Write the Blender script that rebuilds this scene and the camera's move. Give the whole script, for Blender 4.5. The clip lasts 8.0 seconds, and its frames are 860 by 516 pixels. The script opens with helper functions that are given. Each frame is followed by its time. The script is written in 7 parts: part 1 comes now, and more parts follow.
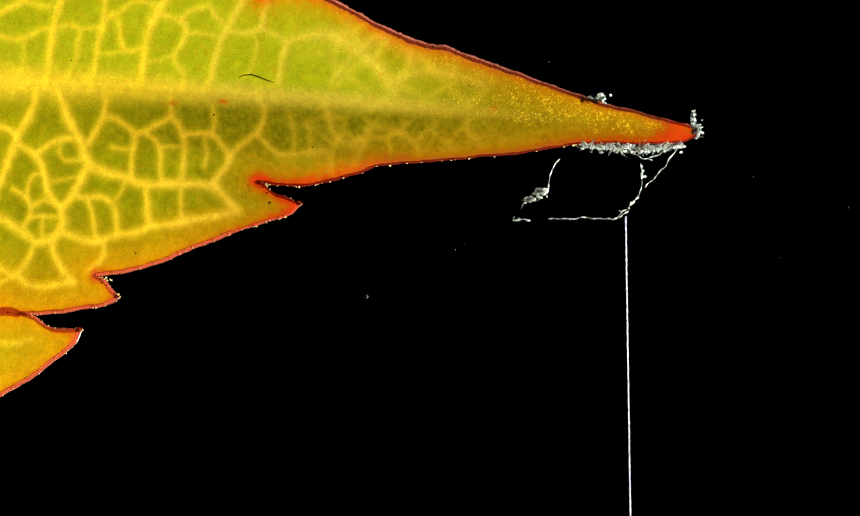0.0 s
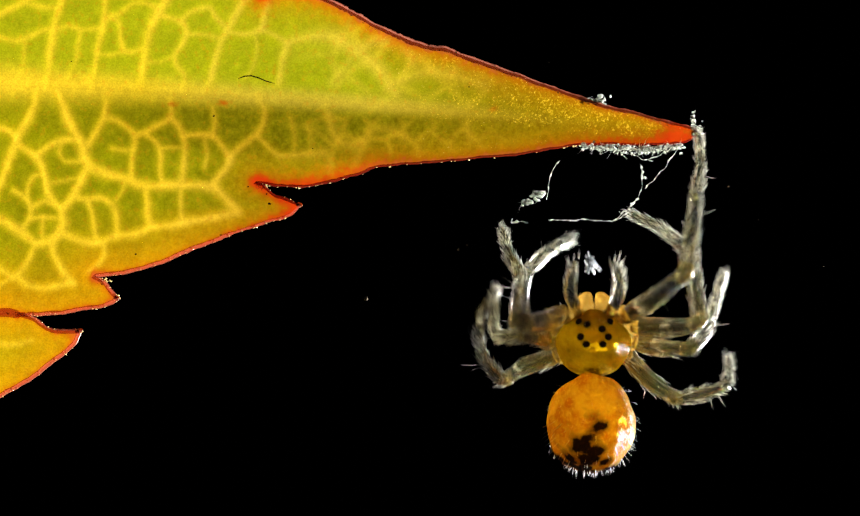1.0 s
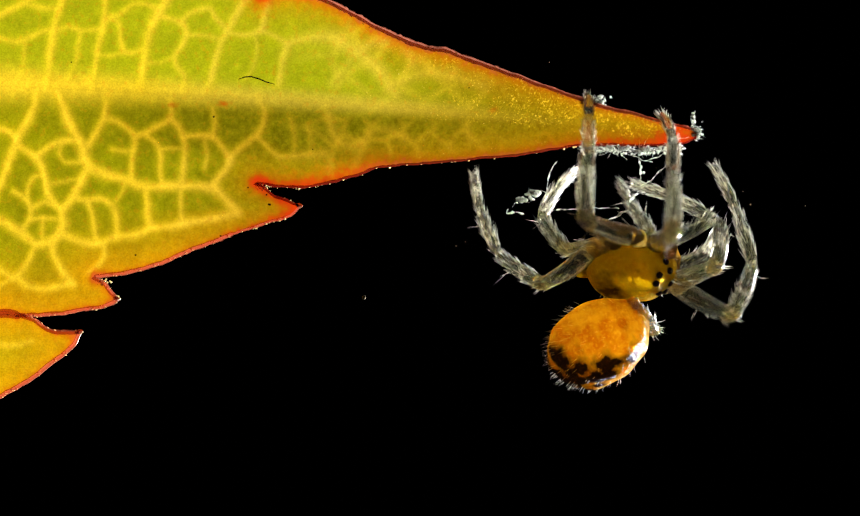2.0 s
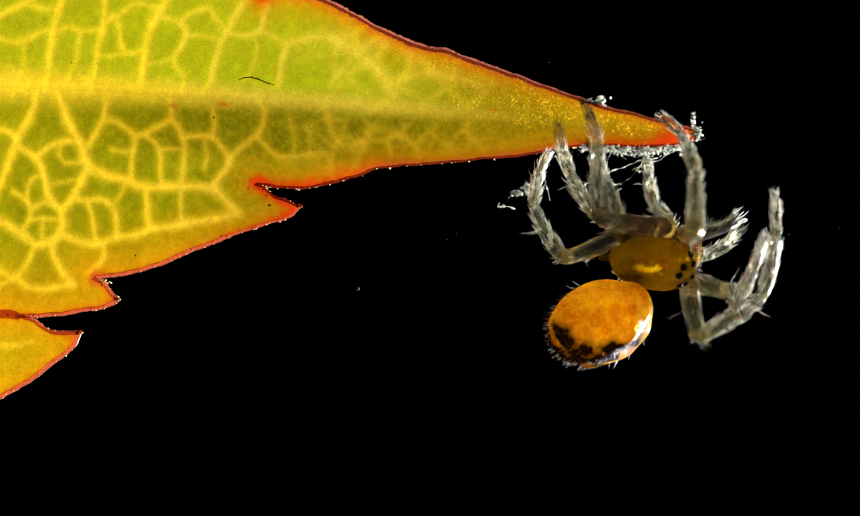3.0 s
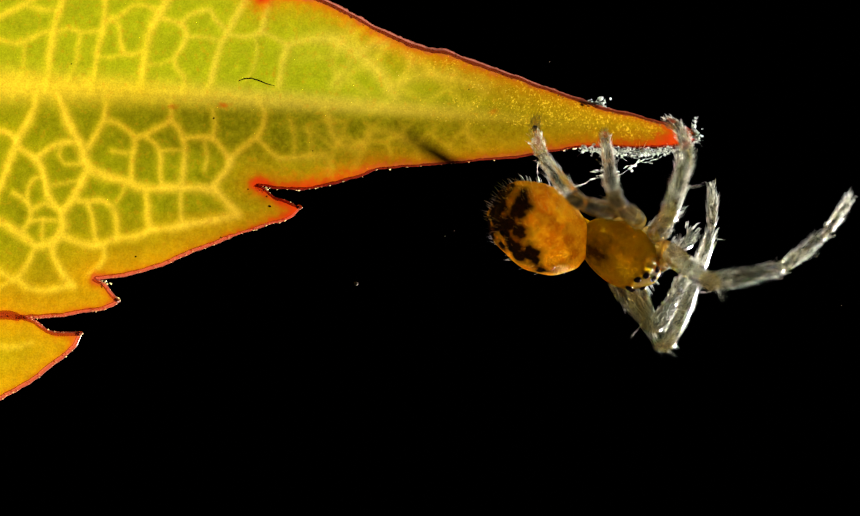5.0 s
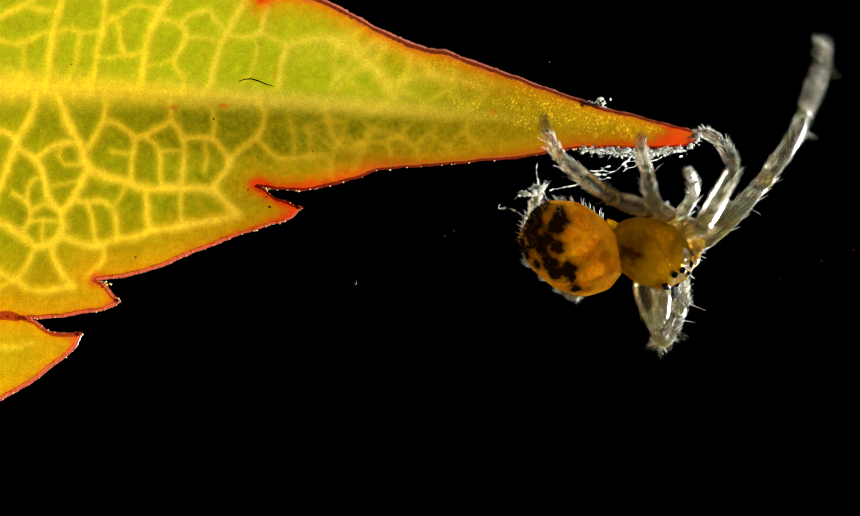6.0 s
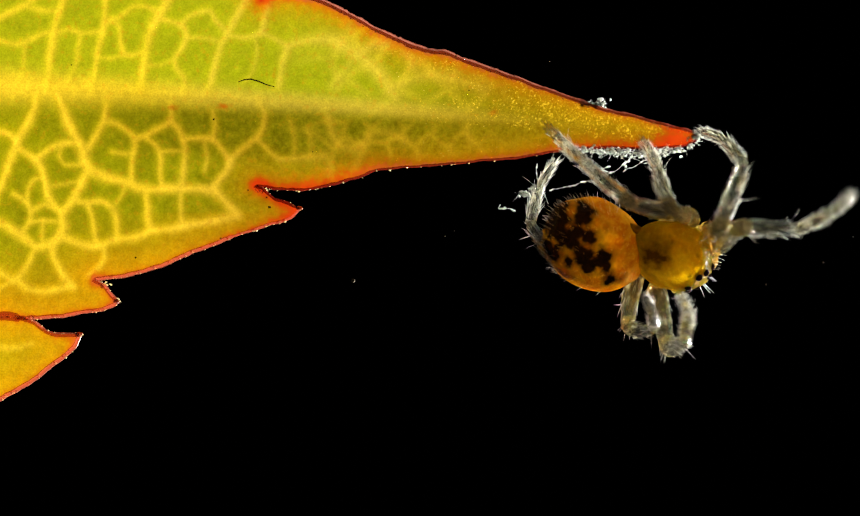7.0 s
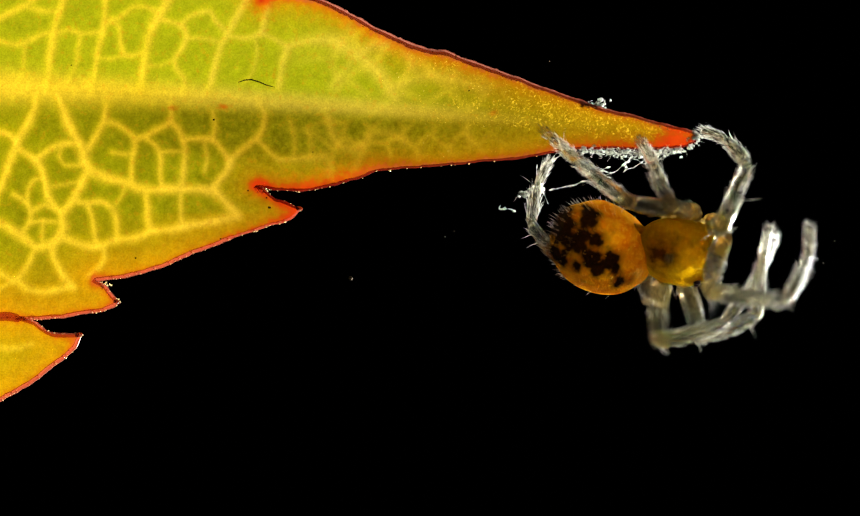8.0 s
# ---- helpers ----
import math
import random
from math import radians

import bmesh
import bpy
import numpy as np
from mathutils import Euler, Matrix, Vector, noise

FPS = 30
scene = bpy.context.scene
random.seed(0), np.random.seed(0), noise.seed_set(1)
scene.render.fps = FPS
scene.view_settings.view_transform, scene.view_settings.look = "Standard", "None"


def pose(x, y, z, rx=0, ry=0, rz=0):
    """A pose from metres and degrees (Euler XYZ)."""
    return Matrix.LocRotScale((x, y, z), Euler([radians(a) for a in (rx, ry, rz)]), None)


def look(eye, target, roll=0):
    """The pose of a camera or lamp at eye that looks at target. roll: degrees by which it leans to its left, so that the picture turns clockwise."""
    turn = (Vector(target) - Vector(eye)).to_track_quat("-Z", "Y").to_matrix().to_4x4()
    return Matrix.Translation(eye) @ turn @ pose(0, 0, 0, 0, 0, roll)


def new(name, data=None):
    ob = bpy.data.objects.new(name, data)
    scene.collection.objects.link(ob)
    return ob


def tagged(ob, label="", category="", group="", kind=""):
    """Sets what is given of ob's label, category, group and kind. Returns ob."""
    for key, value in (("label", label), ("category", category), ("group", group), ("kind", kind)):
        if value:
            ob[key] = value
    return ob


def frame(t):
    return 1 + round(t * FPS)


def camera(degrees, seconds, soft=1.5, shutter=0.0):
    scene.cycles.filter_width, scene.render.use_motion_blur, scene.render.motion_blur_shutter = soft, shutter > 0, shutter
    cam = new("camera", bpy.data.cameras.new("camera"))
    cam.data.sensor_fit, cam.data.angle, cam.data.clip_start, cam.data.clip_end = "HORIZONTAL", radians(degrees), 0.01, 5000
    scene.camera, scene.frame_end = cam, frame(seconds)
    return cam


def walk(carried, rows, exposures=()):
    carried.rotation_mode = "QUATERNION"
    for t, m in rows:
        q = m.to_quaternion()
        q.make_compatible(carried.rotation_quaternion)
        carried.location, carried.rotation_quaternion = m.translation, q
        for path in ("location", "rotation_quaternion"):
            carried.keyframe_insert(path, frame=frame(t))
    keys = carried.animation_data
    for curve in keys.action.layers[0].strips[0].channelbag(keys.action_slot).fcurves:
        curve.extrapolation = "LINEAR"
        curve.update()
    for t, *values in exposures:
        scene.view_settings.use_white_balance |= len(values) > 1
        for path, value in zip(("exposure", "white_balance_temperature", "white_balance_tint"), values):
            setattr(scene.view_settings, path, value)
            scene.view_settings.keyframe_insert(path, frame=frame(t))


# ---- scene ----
cam = camera(9.96, 8.0, soft=1.1, shutter=0.5)
# a wide-open macro lens, sharp at the leaf
cam.data.dof.use_dof, cam.data.dof.focus_distance, cam.data.dof.aperture_fstop = True, 0.0597, 80.0
DRIFT = [(0.0, 0.0), (0.5, 1.2), (1.0, 2.0), (1.5, 2.8), (3.0, 4.6), (4.5, 5.9), (6.0, 7.6), (7.0, 8.2), (8.0, 9.0)]
walk(cam, [(t, look((0, -0.060, d / 150000), (0, 0, d / 150000))) for t, d in DRIFT], [(0.0, 1.35), (8.0, 1.35)])

# ---- light: a low sun behind the leaf and to its right, a dim dusk round it ----
world = bpy.data.worlds.new("dusk")
scene.world = world
world.use_nodes = True
world.node_tree.nodes["Background"].inputs["Color"].default_value = (0.80, 0.90, 1.0, 1)
world.node_tree.nodes["Background"].inputs["Strength"].default_value = 0.010
sun_data = bpy.data.lights.new("sun", "SUN")
sun_data.energy, sun_data.angle, sun_data.color = 7.2, radians(6.0), (1.0, 0.97, 0.90)
sun = new("sun", sun_data)
sun.matrix_world = look((0.060, 0.078, -0.028), (0, 0, 0))

# ---- scale: shapes are drawn in units of 1/150 mm ----
U = 1 / 150000


# ---- materials ----
def material(name):
    m = bpy.data.materials.new(name)
    m.use_nodes = True
    return m, m.node_tree.nodes, m.node_tree.links, m.node_tree.nodes["Principled BSDF"]


def ramp(nodes, links, source, stops):
    r = nodes.new("ShaderNodeValToRGB")
    while len(r.color_ramp.elements) < len(stops):
        r.color_ramp.elements.new(0.5)
    for e, (p, c) in zip(r.color_ramp.elements, stops):
        e.position, e.color = p, (*c, 1)
    links.new(source, r.inputs[0])
    return r.outputs[0]


def noise_tex(nodes, links, scale, detail=3, rough=0.55, kind="ShaderNodeTexNoise"):
    c = nodes.new("ShaderNodeTexCoord")
    n = nodes.new(kind)
    n.inputs["Scale"].default_value = scale
    if kind == "ShaderNodeTexNoise":
        n.inputs["Detail"].default_value, n.inputs["Roughness"].default_value = detail, rough
    links.new(c.outputs["Object"], n.inputs["Vector"])
    return n


def mix(nodes, links, fac, a, b, blend="MIX"):
    m = nodes.new("ShaderNodeMix")
    m.data_type, m.blend_type = "RGBA", blend
    for value, slot in ((fac, m.inputs[0]), (a, m.inputs[6]), (b, m.inputs[7])):
        if isinstance(value, (int, float)):
            slot.default_value = value
        elif isinstance(value, tuple):
            slot.default_value = (*value, 1)
        else:
            links.new(value, slot)
    return m.outputs[2]


def attribute(nodes, name):
    a = nodes.new("ShaderNodeAttribute")
    a.attribute_name = name
    return a.outputs["Fac"]


def maths(nodes, links, op, a, b=0.0):
    m = nodes.new("ShaderNodeMath")
    m.operation = op
    for value, slot in ((a, m.inputs[0]), (b, m.inputs[1])):
        if isinstance(value, (int, float)):
            slot.default_value = value
        else:
            links.new(value, slot)
    return m.outputs[0]


def bump(nodes, links, bsdf, height, strength, distance, normal=None):
    b = nodes.new("ShaderNodeBump")
    b.inputs["Strength"].default_value, b.inputs["Distance"].default_value = strength, distance
    links.new(height, b.inputs["Height"])
    if normal:
        links.new(normal, b.inputs["Normal"])
    links.new(b.outputs[0], bsdf.inputs["Normal"])
    return b.outputs[0]


def leaf_material():
    m, n, l, p = material("autumn_leaf")
    vein, edge, warm, olive_shade = attribute(n, "vein"), attribute(n, "edge"), attribute(n, "warm"), attribute(n, "olive_shade")
    big = noise_tex(n, l, 2200, 3).outputs["Fac"]
    small = noise_tex(n, l, 14000, 4, 0.6).outputs["Fac"]
    grain = noise_tex(n, l, 52000, 2, 0.5).outputs["Fac"]
    net = n.new("ShaderNodeTexVoronoi")
    net.feature = "DISTANCE_TO_EDGE"
    net.inputs["Scale"].default_value = 7600
    c = n.new("ShaderNodeTexCoord")
    l.new(c.outputs["Object"], net.inputs["Vector"])
    green = ramp(n, l, big, [(0.3, (0.165, 0.178, 0.001)), (0.7, (0.255, 0.265, 0.002))])
    # greens, veins and margin darken by the painted shade below the midrib
    lush = mix(n, l, olive_shade, green, (0.085, 0.066, 0.0005))
    verge = mix(n, l, olive_shade, (0.46, 0.36, 0.003), (0.20, 0.13, 0.001))
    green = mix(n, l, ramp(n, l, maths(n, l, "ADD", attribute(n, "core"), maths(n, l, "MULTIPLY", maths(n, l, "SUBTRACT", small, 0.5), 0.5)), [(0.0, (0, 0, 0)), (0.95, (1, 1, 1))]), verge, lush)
    green = mix(n, l, maths(n, l, "MULTIPLY", warm, 0.75), green, mix(n, l, olive_shade, (0.84, 0.30, 0.002), (0.30, 0.115, 0.001)))
    green = mix(n, l, ramp(n, l, small, [(0.40, (0, 0, 0)), (0.75, (0.25, 0.25, 0.25))]), green, (0.50, 0.45, 0.01))
    fine = ramp(n, l, net.outputs["Distance"], [(0.0, (0.045, 0.045, 0.045)), (0.20, (0, 0, 0))])
    green = mix(n, l, fine, green, (0.66, 0.52, 0.02))
    # waxy sheen of the upper half, mixed into the green
    green = mix(n, l, maths(n, l, "MULTIPLY", attribute(n, "upper_sheen"), 0.5), green, (0.40, 0.43, 0.008))
    # gold and white glints painted into the leaf colour as small bright specks
    glint_noise = noise_tex(n, l, 46000, 4, 0.7).outputs["Fac"]
    glint_clumps = noise_tex(n, l, 5200, 2).outputs["Fac"]
    fleck = maths(n, l, "ADD", maths(n, l, "ADD", glint_noise, maths(n, l, "MULTIPLY", glint_clumps, 0.25)), maths(n, l, "MULTIPLY", attribute(n, "painted_glint"), 0.16))
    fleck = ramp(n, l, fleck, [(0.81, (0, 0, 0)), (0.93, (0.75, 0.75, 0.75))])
    ivory = mix(n, l, attribute(n, "pale"), (0.95, 0.63, 0.034), (0.84, 0.59, 0.085))
    ivory = mix(n, l, olive_shade, ivory, (0.55, 0.29, 0.008))
    col = mix(n, l, vein, green, ivory)
    col = mix(n, l, 1.0, col, ramp(n, l, grain, [(0.34, (0.76, 0.76, 0.72)), (0.66, (1.0, 1.0, 1.0))]), "MULTIPLY")
    col = mix(n, l, maths(n, l, "MULTIPLY", fleck, ramp(n, l, attribute(n, "painted_glint"), [(0.0, (0, 0, 0)), (0.35, (1, 1, 1))])), col, ramp(n, l, glint_noise, [(0.66, (1.0, 0.62, 0.03)), (0.80, (1.0, 0.90, 0.50))]))
    red = ramp(n, l, big, [(0.3, (0.36, 0.014, 0.003)), (0.7, (0.56, 0.050, 0.004))])
    red = mix(n, l, attribute(n, "rosy"), red, (0.78, 0.19, 0.045))
    red = mix(n, l, attribute(n, "brown"), red, (0.36, 0.125, 0.045))
    edge_n = maths(n, l, "MULTIPLY_ADD", maths(n, l, "SUBTRACT", small, 0.5), 0.9)
    l.new(edge, edge_n.node.inputs[2])
    col = mix(n, l, ramp(n, l, edge_n, [(0.05, (0, 0, 0)), (0.55, (0.9, 0.9, 0.9))]), col, mix(n, l, olive_shade, (0.54, 0.105, 0.002), (0.22, 0.042, 0.001)))
    col = mix(n, l, ramp(n, l, edge_n, [(0.42, (0, 0, 0)), (0.95, (1, 1, 1))]), col, red)
    l.new(col, p.inputs["Base Color"])
    p.inputs["Roughness"].default_value = 0.36
    p.inputs["Specular IOR Level"].default_value = 0.1
    h = maths(n, l, "ADD", maths(n, l, "MULTIPLY", grain, 0.6), small)
    bump(n, l, p, h, 0.5, 0.00003)
    see_through(n, l, p, col, 0.82)
    return m


def see_through(n, l, p, col, share, normal=None):
    """Lets light from behind soak through a thin sheet."""
    t = n.new("ShaderNodeBsdfTranslucent")
    if isinstance(col, tuple):
        t.inputs["Color"].default_value = (*col, 1)
    else:
        l.new(col, t.inputs["Color"])
    if normal:
        l.new(normal, t.inputs["Normal"])
    ms = n.new("ShaderNodeMixShader")
    ms.inputs[0].default_value = share
    l.new(p.outputs[0], ms.inputs[1])
    l.new(t.outputs[0], ms.inputs[2])
    l.new(ms.outputs[0], n["Material Output"].inputs["Surface"])


def let_through(m, tint, share):
    """Makes a thin edge partly clear."""
    n, l = m.node_tree.nodes, m.node_tree.links
    out = n["Material Output"].inputs["Surface"]
    clear = n.new("ShaderNodeBsdfTransparent")
    clear.inputs["Color"].default_value = (*tint, 1)
    ms = n.new("ShaderNodeMixShader")
    ms.inputs[0].default_value = share
    l.new(out.links[0].from_socket, ms.inputs[1])
    l.new(clear.outputs[0], ms.inputs[2])
    l.new(ms.outputs[0], out)


def skin_material():
    """The clear waxy outer skin on the sunny face of the leaf."""
    m, n, l, p = material("clear_leaf_skin")
    a = noise_tex(n, l, 9000, 3).outputs["Fac"]
    clear = n.new("ShaderNodeBsdfTransparent")
    l.new(ramp(n, l, a, [(0.3, (0.43, 0.43, 0.32)), (0.7, (0.52, 0.52, 0.39))]), clear.inputs["Color"])
    p.inputs["Base Color"].default_value = (0.30, 0.34, 0.03, 1)
    p.inputs["Roughness"].default_value = 0.3
    ms = n.new("ShaderNodeMixShader")
    ms.inputs[0].default_value = 0.90
    l.new(p.outputs[0], ms.inputs[1])
    l.new(clear.outputs[0], ms.inputs[2])
    l.new(ms.outputs[0], n["Material Output"].inputs["Surface"])
    return m


def amber_material(name, pale, deep, fleck, mark, clear, rough, soak_share=0.84):
    m, n, l, p = material(name)
    a = noise_tex(n, l, 7000, 4).outputs["Fac"]
    b = noise_tex(n, l, 30000, 3).outputs["Fac"]
    broad = noise_tex(n, l, 2300, 2).outputs["Fac"]
    col = ramp(n, l, maths(n, l, "ADD", maths(n, l, "MULTIPLY", a, 0.5), maths(n, l, "MULTIPLY", broad, 0.5)), [(0.42, deep), (0.58, pale)])
    col = mix(n, l, ramp(n, l, b, [(0.5, (0, 0, 0)), (0.72, (0.6, 0.6, 0.6))]), col, fleck)
    dark = maths(n, l, "MULTIPLY_ADD", maths(n, l, "SUBTRACT", a, 0.5), 1.3)
    l.new(attribute(n, "mark"), dark.node.inputs[2])
    col = mix(n, l, ramp(n, l, dark, [(0.20, (0, 0, 0)), (0.74, (1, 1, 1))]), col, mark)
    l.new(col, p.inputs["Base Color"])
    p.inputs["Roughness"].default_value = rough
    p.inputs["IOR"].default_value = 1.40
    p.inputs["Subsurface Weight"].default_value = 1.0
    p.inputs["Subsurface Radius"].default_value = (1.0, 0.58, 0.12)
    p.inputs["Subsurface Scale"].default_value = 0.00055
    p.inputs["Coat Weight"].default_value = 0.3
    p.inputs["Coat Roughness"].default_value = 0.12
    p.inputs["Specular IOR Level"].default_value = 0.2
    bump(n, l, p, maths(n, l, "ADD", b, a), 0.9, 0.00007)
    soak = n.new("ShaderNodeBsdfTranslucent")
    l.new(col, soak.inputs["Color"])
    both = n.new("ShaderNodeMixShader")
    both.inputs[0].default_value = soak_share
    l.new(p.outputs[0], both.inputs[1])
    l.new(soak.outputs[0], both.inputs[2])
    l.new(both.outputs[0], n["Material Output"].inputs["Surface"])
    if clear:
        glass = n.new("ShaderNodeBsdfRefraction")
        glass.inputs["Roughness"].default_value, glass.inputs["IOR"].default_value = 0.16, 1.36
        l.new(col, glass.inputs["Color"])
        ms = n.new("ShaderNodeMixShader")
        ms.inputs[0].default_value = clear
        l.new(both.outputs[0], ms.inputs[1])
        l.new(glass.outputs[0], ms.inputs[2])
        l.new(ms.outputs[0], n["Material Output"].inputs["Surface"])
    return m


def leg_material(name, root):
    """Clear cuticle, tinted near the root of its segment."""
    m, n, l, p = material(name)
    a = noise_tex(n, l, 9000, 3).outputs["Fac"]
    b = noise_tex(n, l, 45000, 2).outputs["Fac"]
    clear = ramp(n, l, a, [(0.3, (0.92, 0.92, 0.72)), (0.7, (0.98, 0.99, 0.90))])
    c = n.new("ShaderNodeTexCoord")
    xyz = n.new("ShaderNodeSeparateXYZ")
    l.new(c.outputs["Object"], xyz.inputs[0])
    along = maths(n, l, "MULTIPLY", xyz.outputs[1], 1400.0)
    l.new(mix(n, l, ramp(n, l, along, [(0.25, (0.85, 0.85, 0.85)), (1.0, (0, 0, 0))]), clear, root), p.inputs["Base Color"])
    p.inputs["Roughness"].default_value = 0.04
    p.inputs["Coat Weight"].default_value = 0.65
    p.inputs["Coat Roughness"].default_value = 0.14
    p.inputs["Coat IOR"].default_value = 1.7
    p.inputs["IOR"].default_value = 1.48
    p.inputs["Transmission Weight"].default_value = 0.90
    p.inputs["Subsurface Weight"].default_value = 1.0
    p.inputs["Subsurface Radius"].default_value = (1.0, 0.85, 0.6)
    p.inputs["Subsurface Scale"].default_value = 0.00025
    streak = n.new("ShaderNodeTexNoise")
    streak.inputs["Scale"].default_value, streak.inputs["Detail"].default_value = 1.0, 2
    stretch = n.new("ShaderNodeMapping")
    stretch.inputs["Scale"].default_value = (45000, 9000, 45000)
    l.new(c.outputs["Object"], stretch.inputs["Vector"])
    l.new(stretch.outputs[0], streak.inputs["Vector"])
    bump(n, l, p, maths(n, l, "ADD", streak.outputs["Fac"], maths(n, l, "MULTIPLY", b, 0.4)), 0.25, 0.000012)
    return m


def plain_material(name, color, rough=0.5, transmission=0.0, scale=20000, spread=0.25):
    m, n, l, p = material(name)
    a = noise_tex(n, l, scale, 3).outputs["Fac"]
    l.new(ramp(n, l, a, [(0.3, tuple(c * (1 - spread) for c in color)), (0.7, tuple(min(1, c * (1 + spread)) for c in color))]), p.inputs["Base Color"])
    p.inputs["Roughness"].default_value = rough
    p.inputs["Transmission Weight"].default_value = transmission
    return m


LEAF = leaf_material()
SKIN = skin_material()
CARAPACE = amber_material("carapace_amber", (0.90, 0.71, 0.06), (0.72, 0.50, 0.022), (0.94, 0.82, 0.22), (0.13, 0.07, 0.006), 0.28, 0.14)
HIP = amber_material("hip_amber", (0.82, 0.66, 0.30), (0.66, 0.46, 0.14), (0.90, 0.80, 0.50), (0.05, 0.026, 0.004), 0.66, 0.07)
BELLY = amber_material("abdomen_orange", (0.88, 0.59, 0.055), (0.64, 0.27, 0.006), (0.94, 0.72, 0.20), (0.014, 0.006, 0.003), 0.14, 0.22, 0.70)
CUTICLE = leg_material("glassy_cuticle", (0.90, 0.86, 0.70))
THIGH = leg_material("amber_cuticle", (0.90, 0.72, 0.30))
KNEE = leg_material("knee_cuticle", (0.84, 0.68, 0.32))
BRISTLE = plain_material("pale_bristle", (0.90, 0.90, 0.84), 0.30, 0.55)
RIM = plain_material("pink_rim", (0.62, 0.24, 0.17), 0.35, 0.0, 4000, 0.45)
see_through(RIM.node_tree.nodes, RIM.node_tree.links, RIM.node_tree.nodes["Principled BSDF"], (0.62, 0.16, 0.09), 0.6)
let_through(RIM, (1.0, 0.86, 0.80), 0.60)
RIM_RED = plain_material("red_rim", (0.24, 0.030, 0.020), 0.35, 0.0, 4000, 0.6)
see_through(RIM_RED.node_tree.nodes, RIM_RED.node_tree.links, RIM_RED.node_tree.nodes["Principled BSDF"], (0.22, 0.03, 0.02), 0.5)
let_through(RIM_RED, (0.9, 0.6, 0.5), 0.5)
RIM_BROWN = plain_material("mauve_rim", (0.34, 0.17, 0.14), 0.25, 0.0, 9000, 0.6)
see_through(RIM_BROWN.node_tree.nodes, RIM_BROWN.node_tree.links, RIM_BROWN.node_tree.nodes["Principled BSDF"], (0.52, 0.22, 0.17), 0.8)
let_through(RIM_BROWN, (0.9, 0.7, 0.6), 0.35)
RIDGE = plain_material("pale_vein", (0.62, 0.50, 0.16), 0.45, 0.0, 6000, 0.2)
let_through(RIDGE, (1.0, 1.0, 0.96), 0.975)
HORN = plain_material("brown_horn", (0.34, 0.08, 0.02), 0.35, 0.2, 9000, 0.4)
see_through(HORN.node_tree.nodes, HORN.node_tree.links, HORN.node_tree.nodes["Principled BSDF"], (0.55, 0.14, 0.03), 0.6)
GLINT_GRAIN = plain_material("clear_glint_grain", (0.95, 0.88, 0.62), 0.12, 0.3, 9000, 0.2)
see_through(GLINT_GRAIN.node_tree.nodes, GLINT_GRAIN.node_tree.links, GLINT_GRAIN.node_tree.nodes["Principled BSDF"], (0.95, 0.80, 0.40), 0.6)
let_through(GLINT_GRAIN, (1.0, 0.97, 0.9), 0.35)
EYE = plain_material("dark_eye", (0.045, 0.015, 0.005), 0.08, 0.0)
SILK = plain_material("white_silk", (0.76, 0.79, 0.75), 0.35, 0.2)
THREAD = plain_material("clear_thread", (0.85, 0.88, 0.92), 0.18, 0.3)
DUST = plain_material("dust", (0.16, 0.11, 0.05), 0.9)
for fibre, tone in ((BRISTLE, (0.95, 0.93, 0.84)), (SILK, (0.84, 0.87, 0.81)), (THREAD, (0.90, 0.93, 0.98))):
    see_through(fibre.node_tree.nodes, fibre.node_tree.links, fibre.node_tree.nodes["Principled BSDF"], tone, 0.6 if fibre is SILK else 0.42)
LINT = plain_material("dark_lint", (0.13, 0.11, 0.05), 0.6)
BACKDROP_BLACK = plain_material("backdrop_black", (0.0004, 0.0004, 0.0004), 1.0, 0.0, 3000)
BACKDROP_BLACK.node_tree.nodes["Principled BSDF"].inputs["Specular IOR Level"].default_value = 0.0


# ---- building helpers ----
def mesh_from(name, verts, faces, mats, smooth=True, slots=None):
    me = bpy.data.meshes.new(name)
    me.from_pydata([tuple(v) for v in verts], [], faces)
    for m in mats:
        me.materials.append(m)
    if slots is not None:
        me.polygons.foreach_set("material_index", slots)
    if smooth:
        me.polygons.foreach_set("use_smooth", [True] * len(me.polygons))
    me.update()
    return me


def child(name, me, parent, label=""):
    ob = new(name, me)
    ob.parent = parent
    return tagged(ob, label)


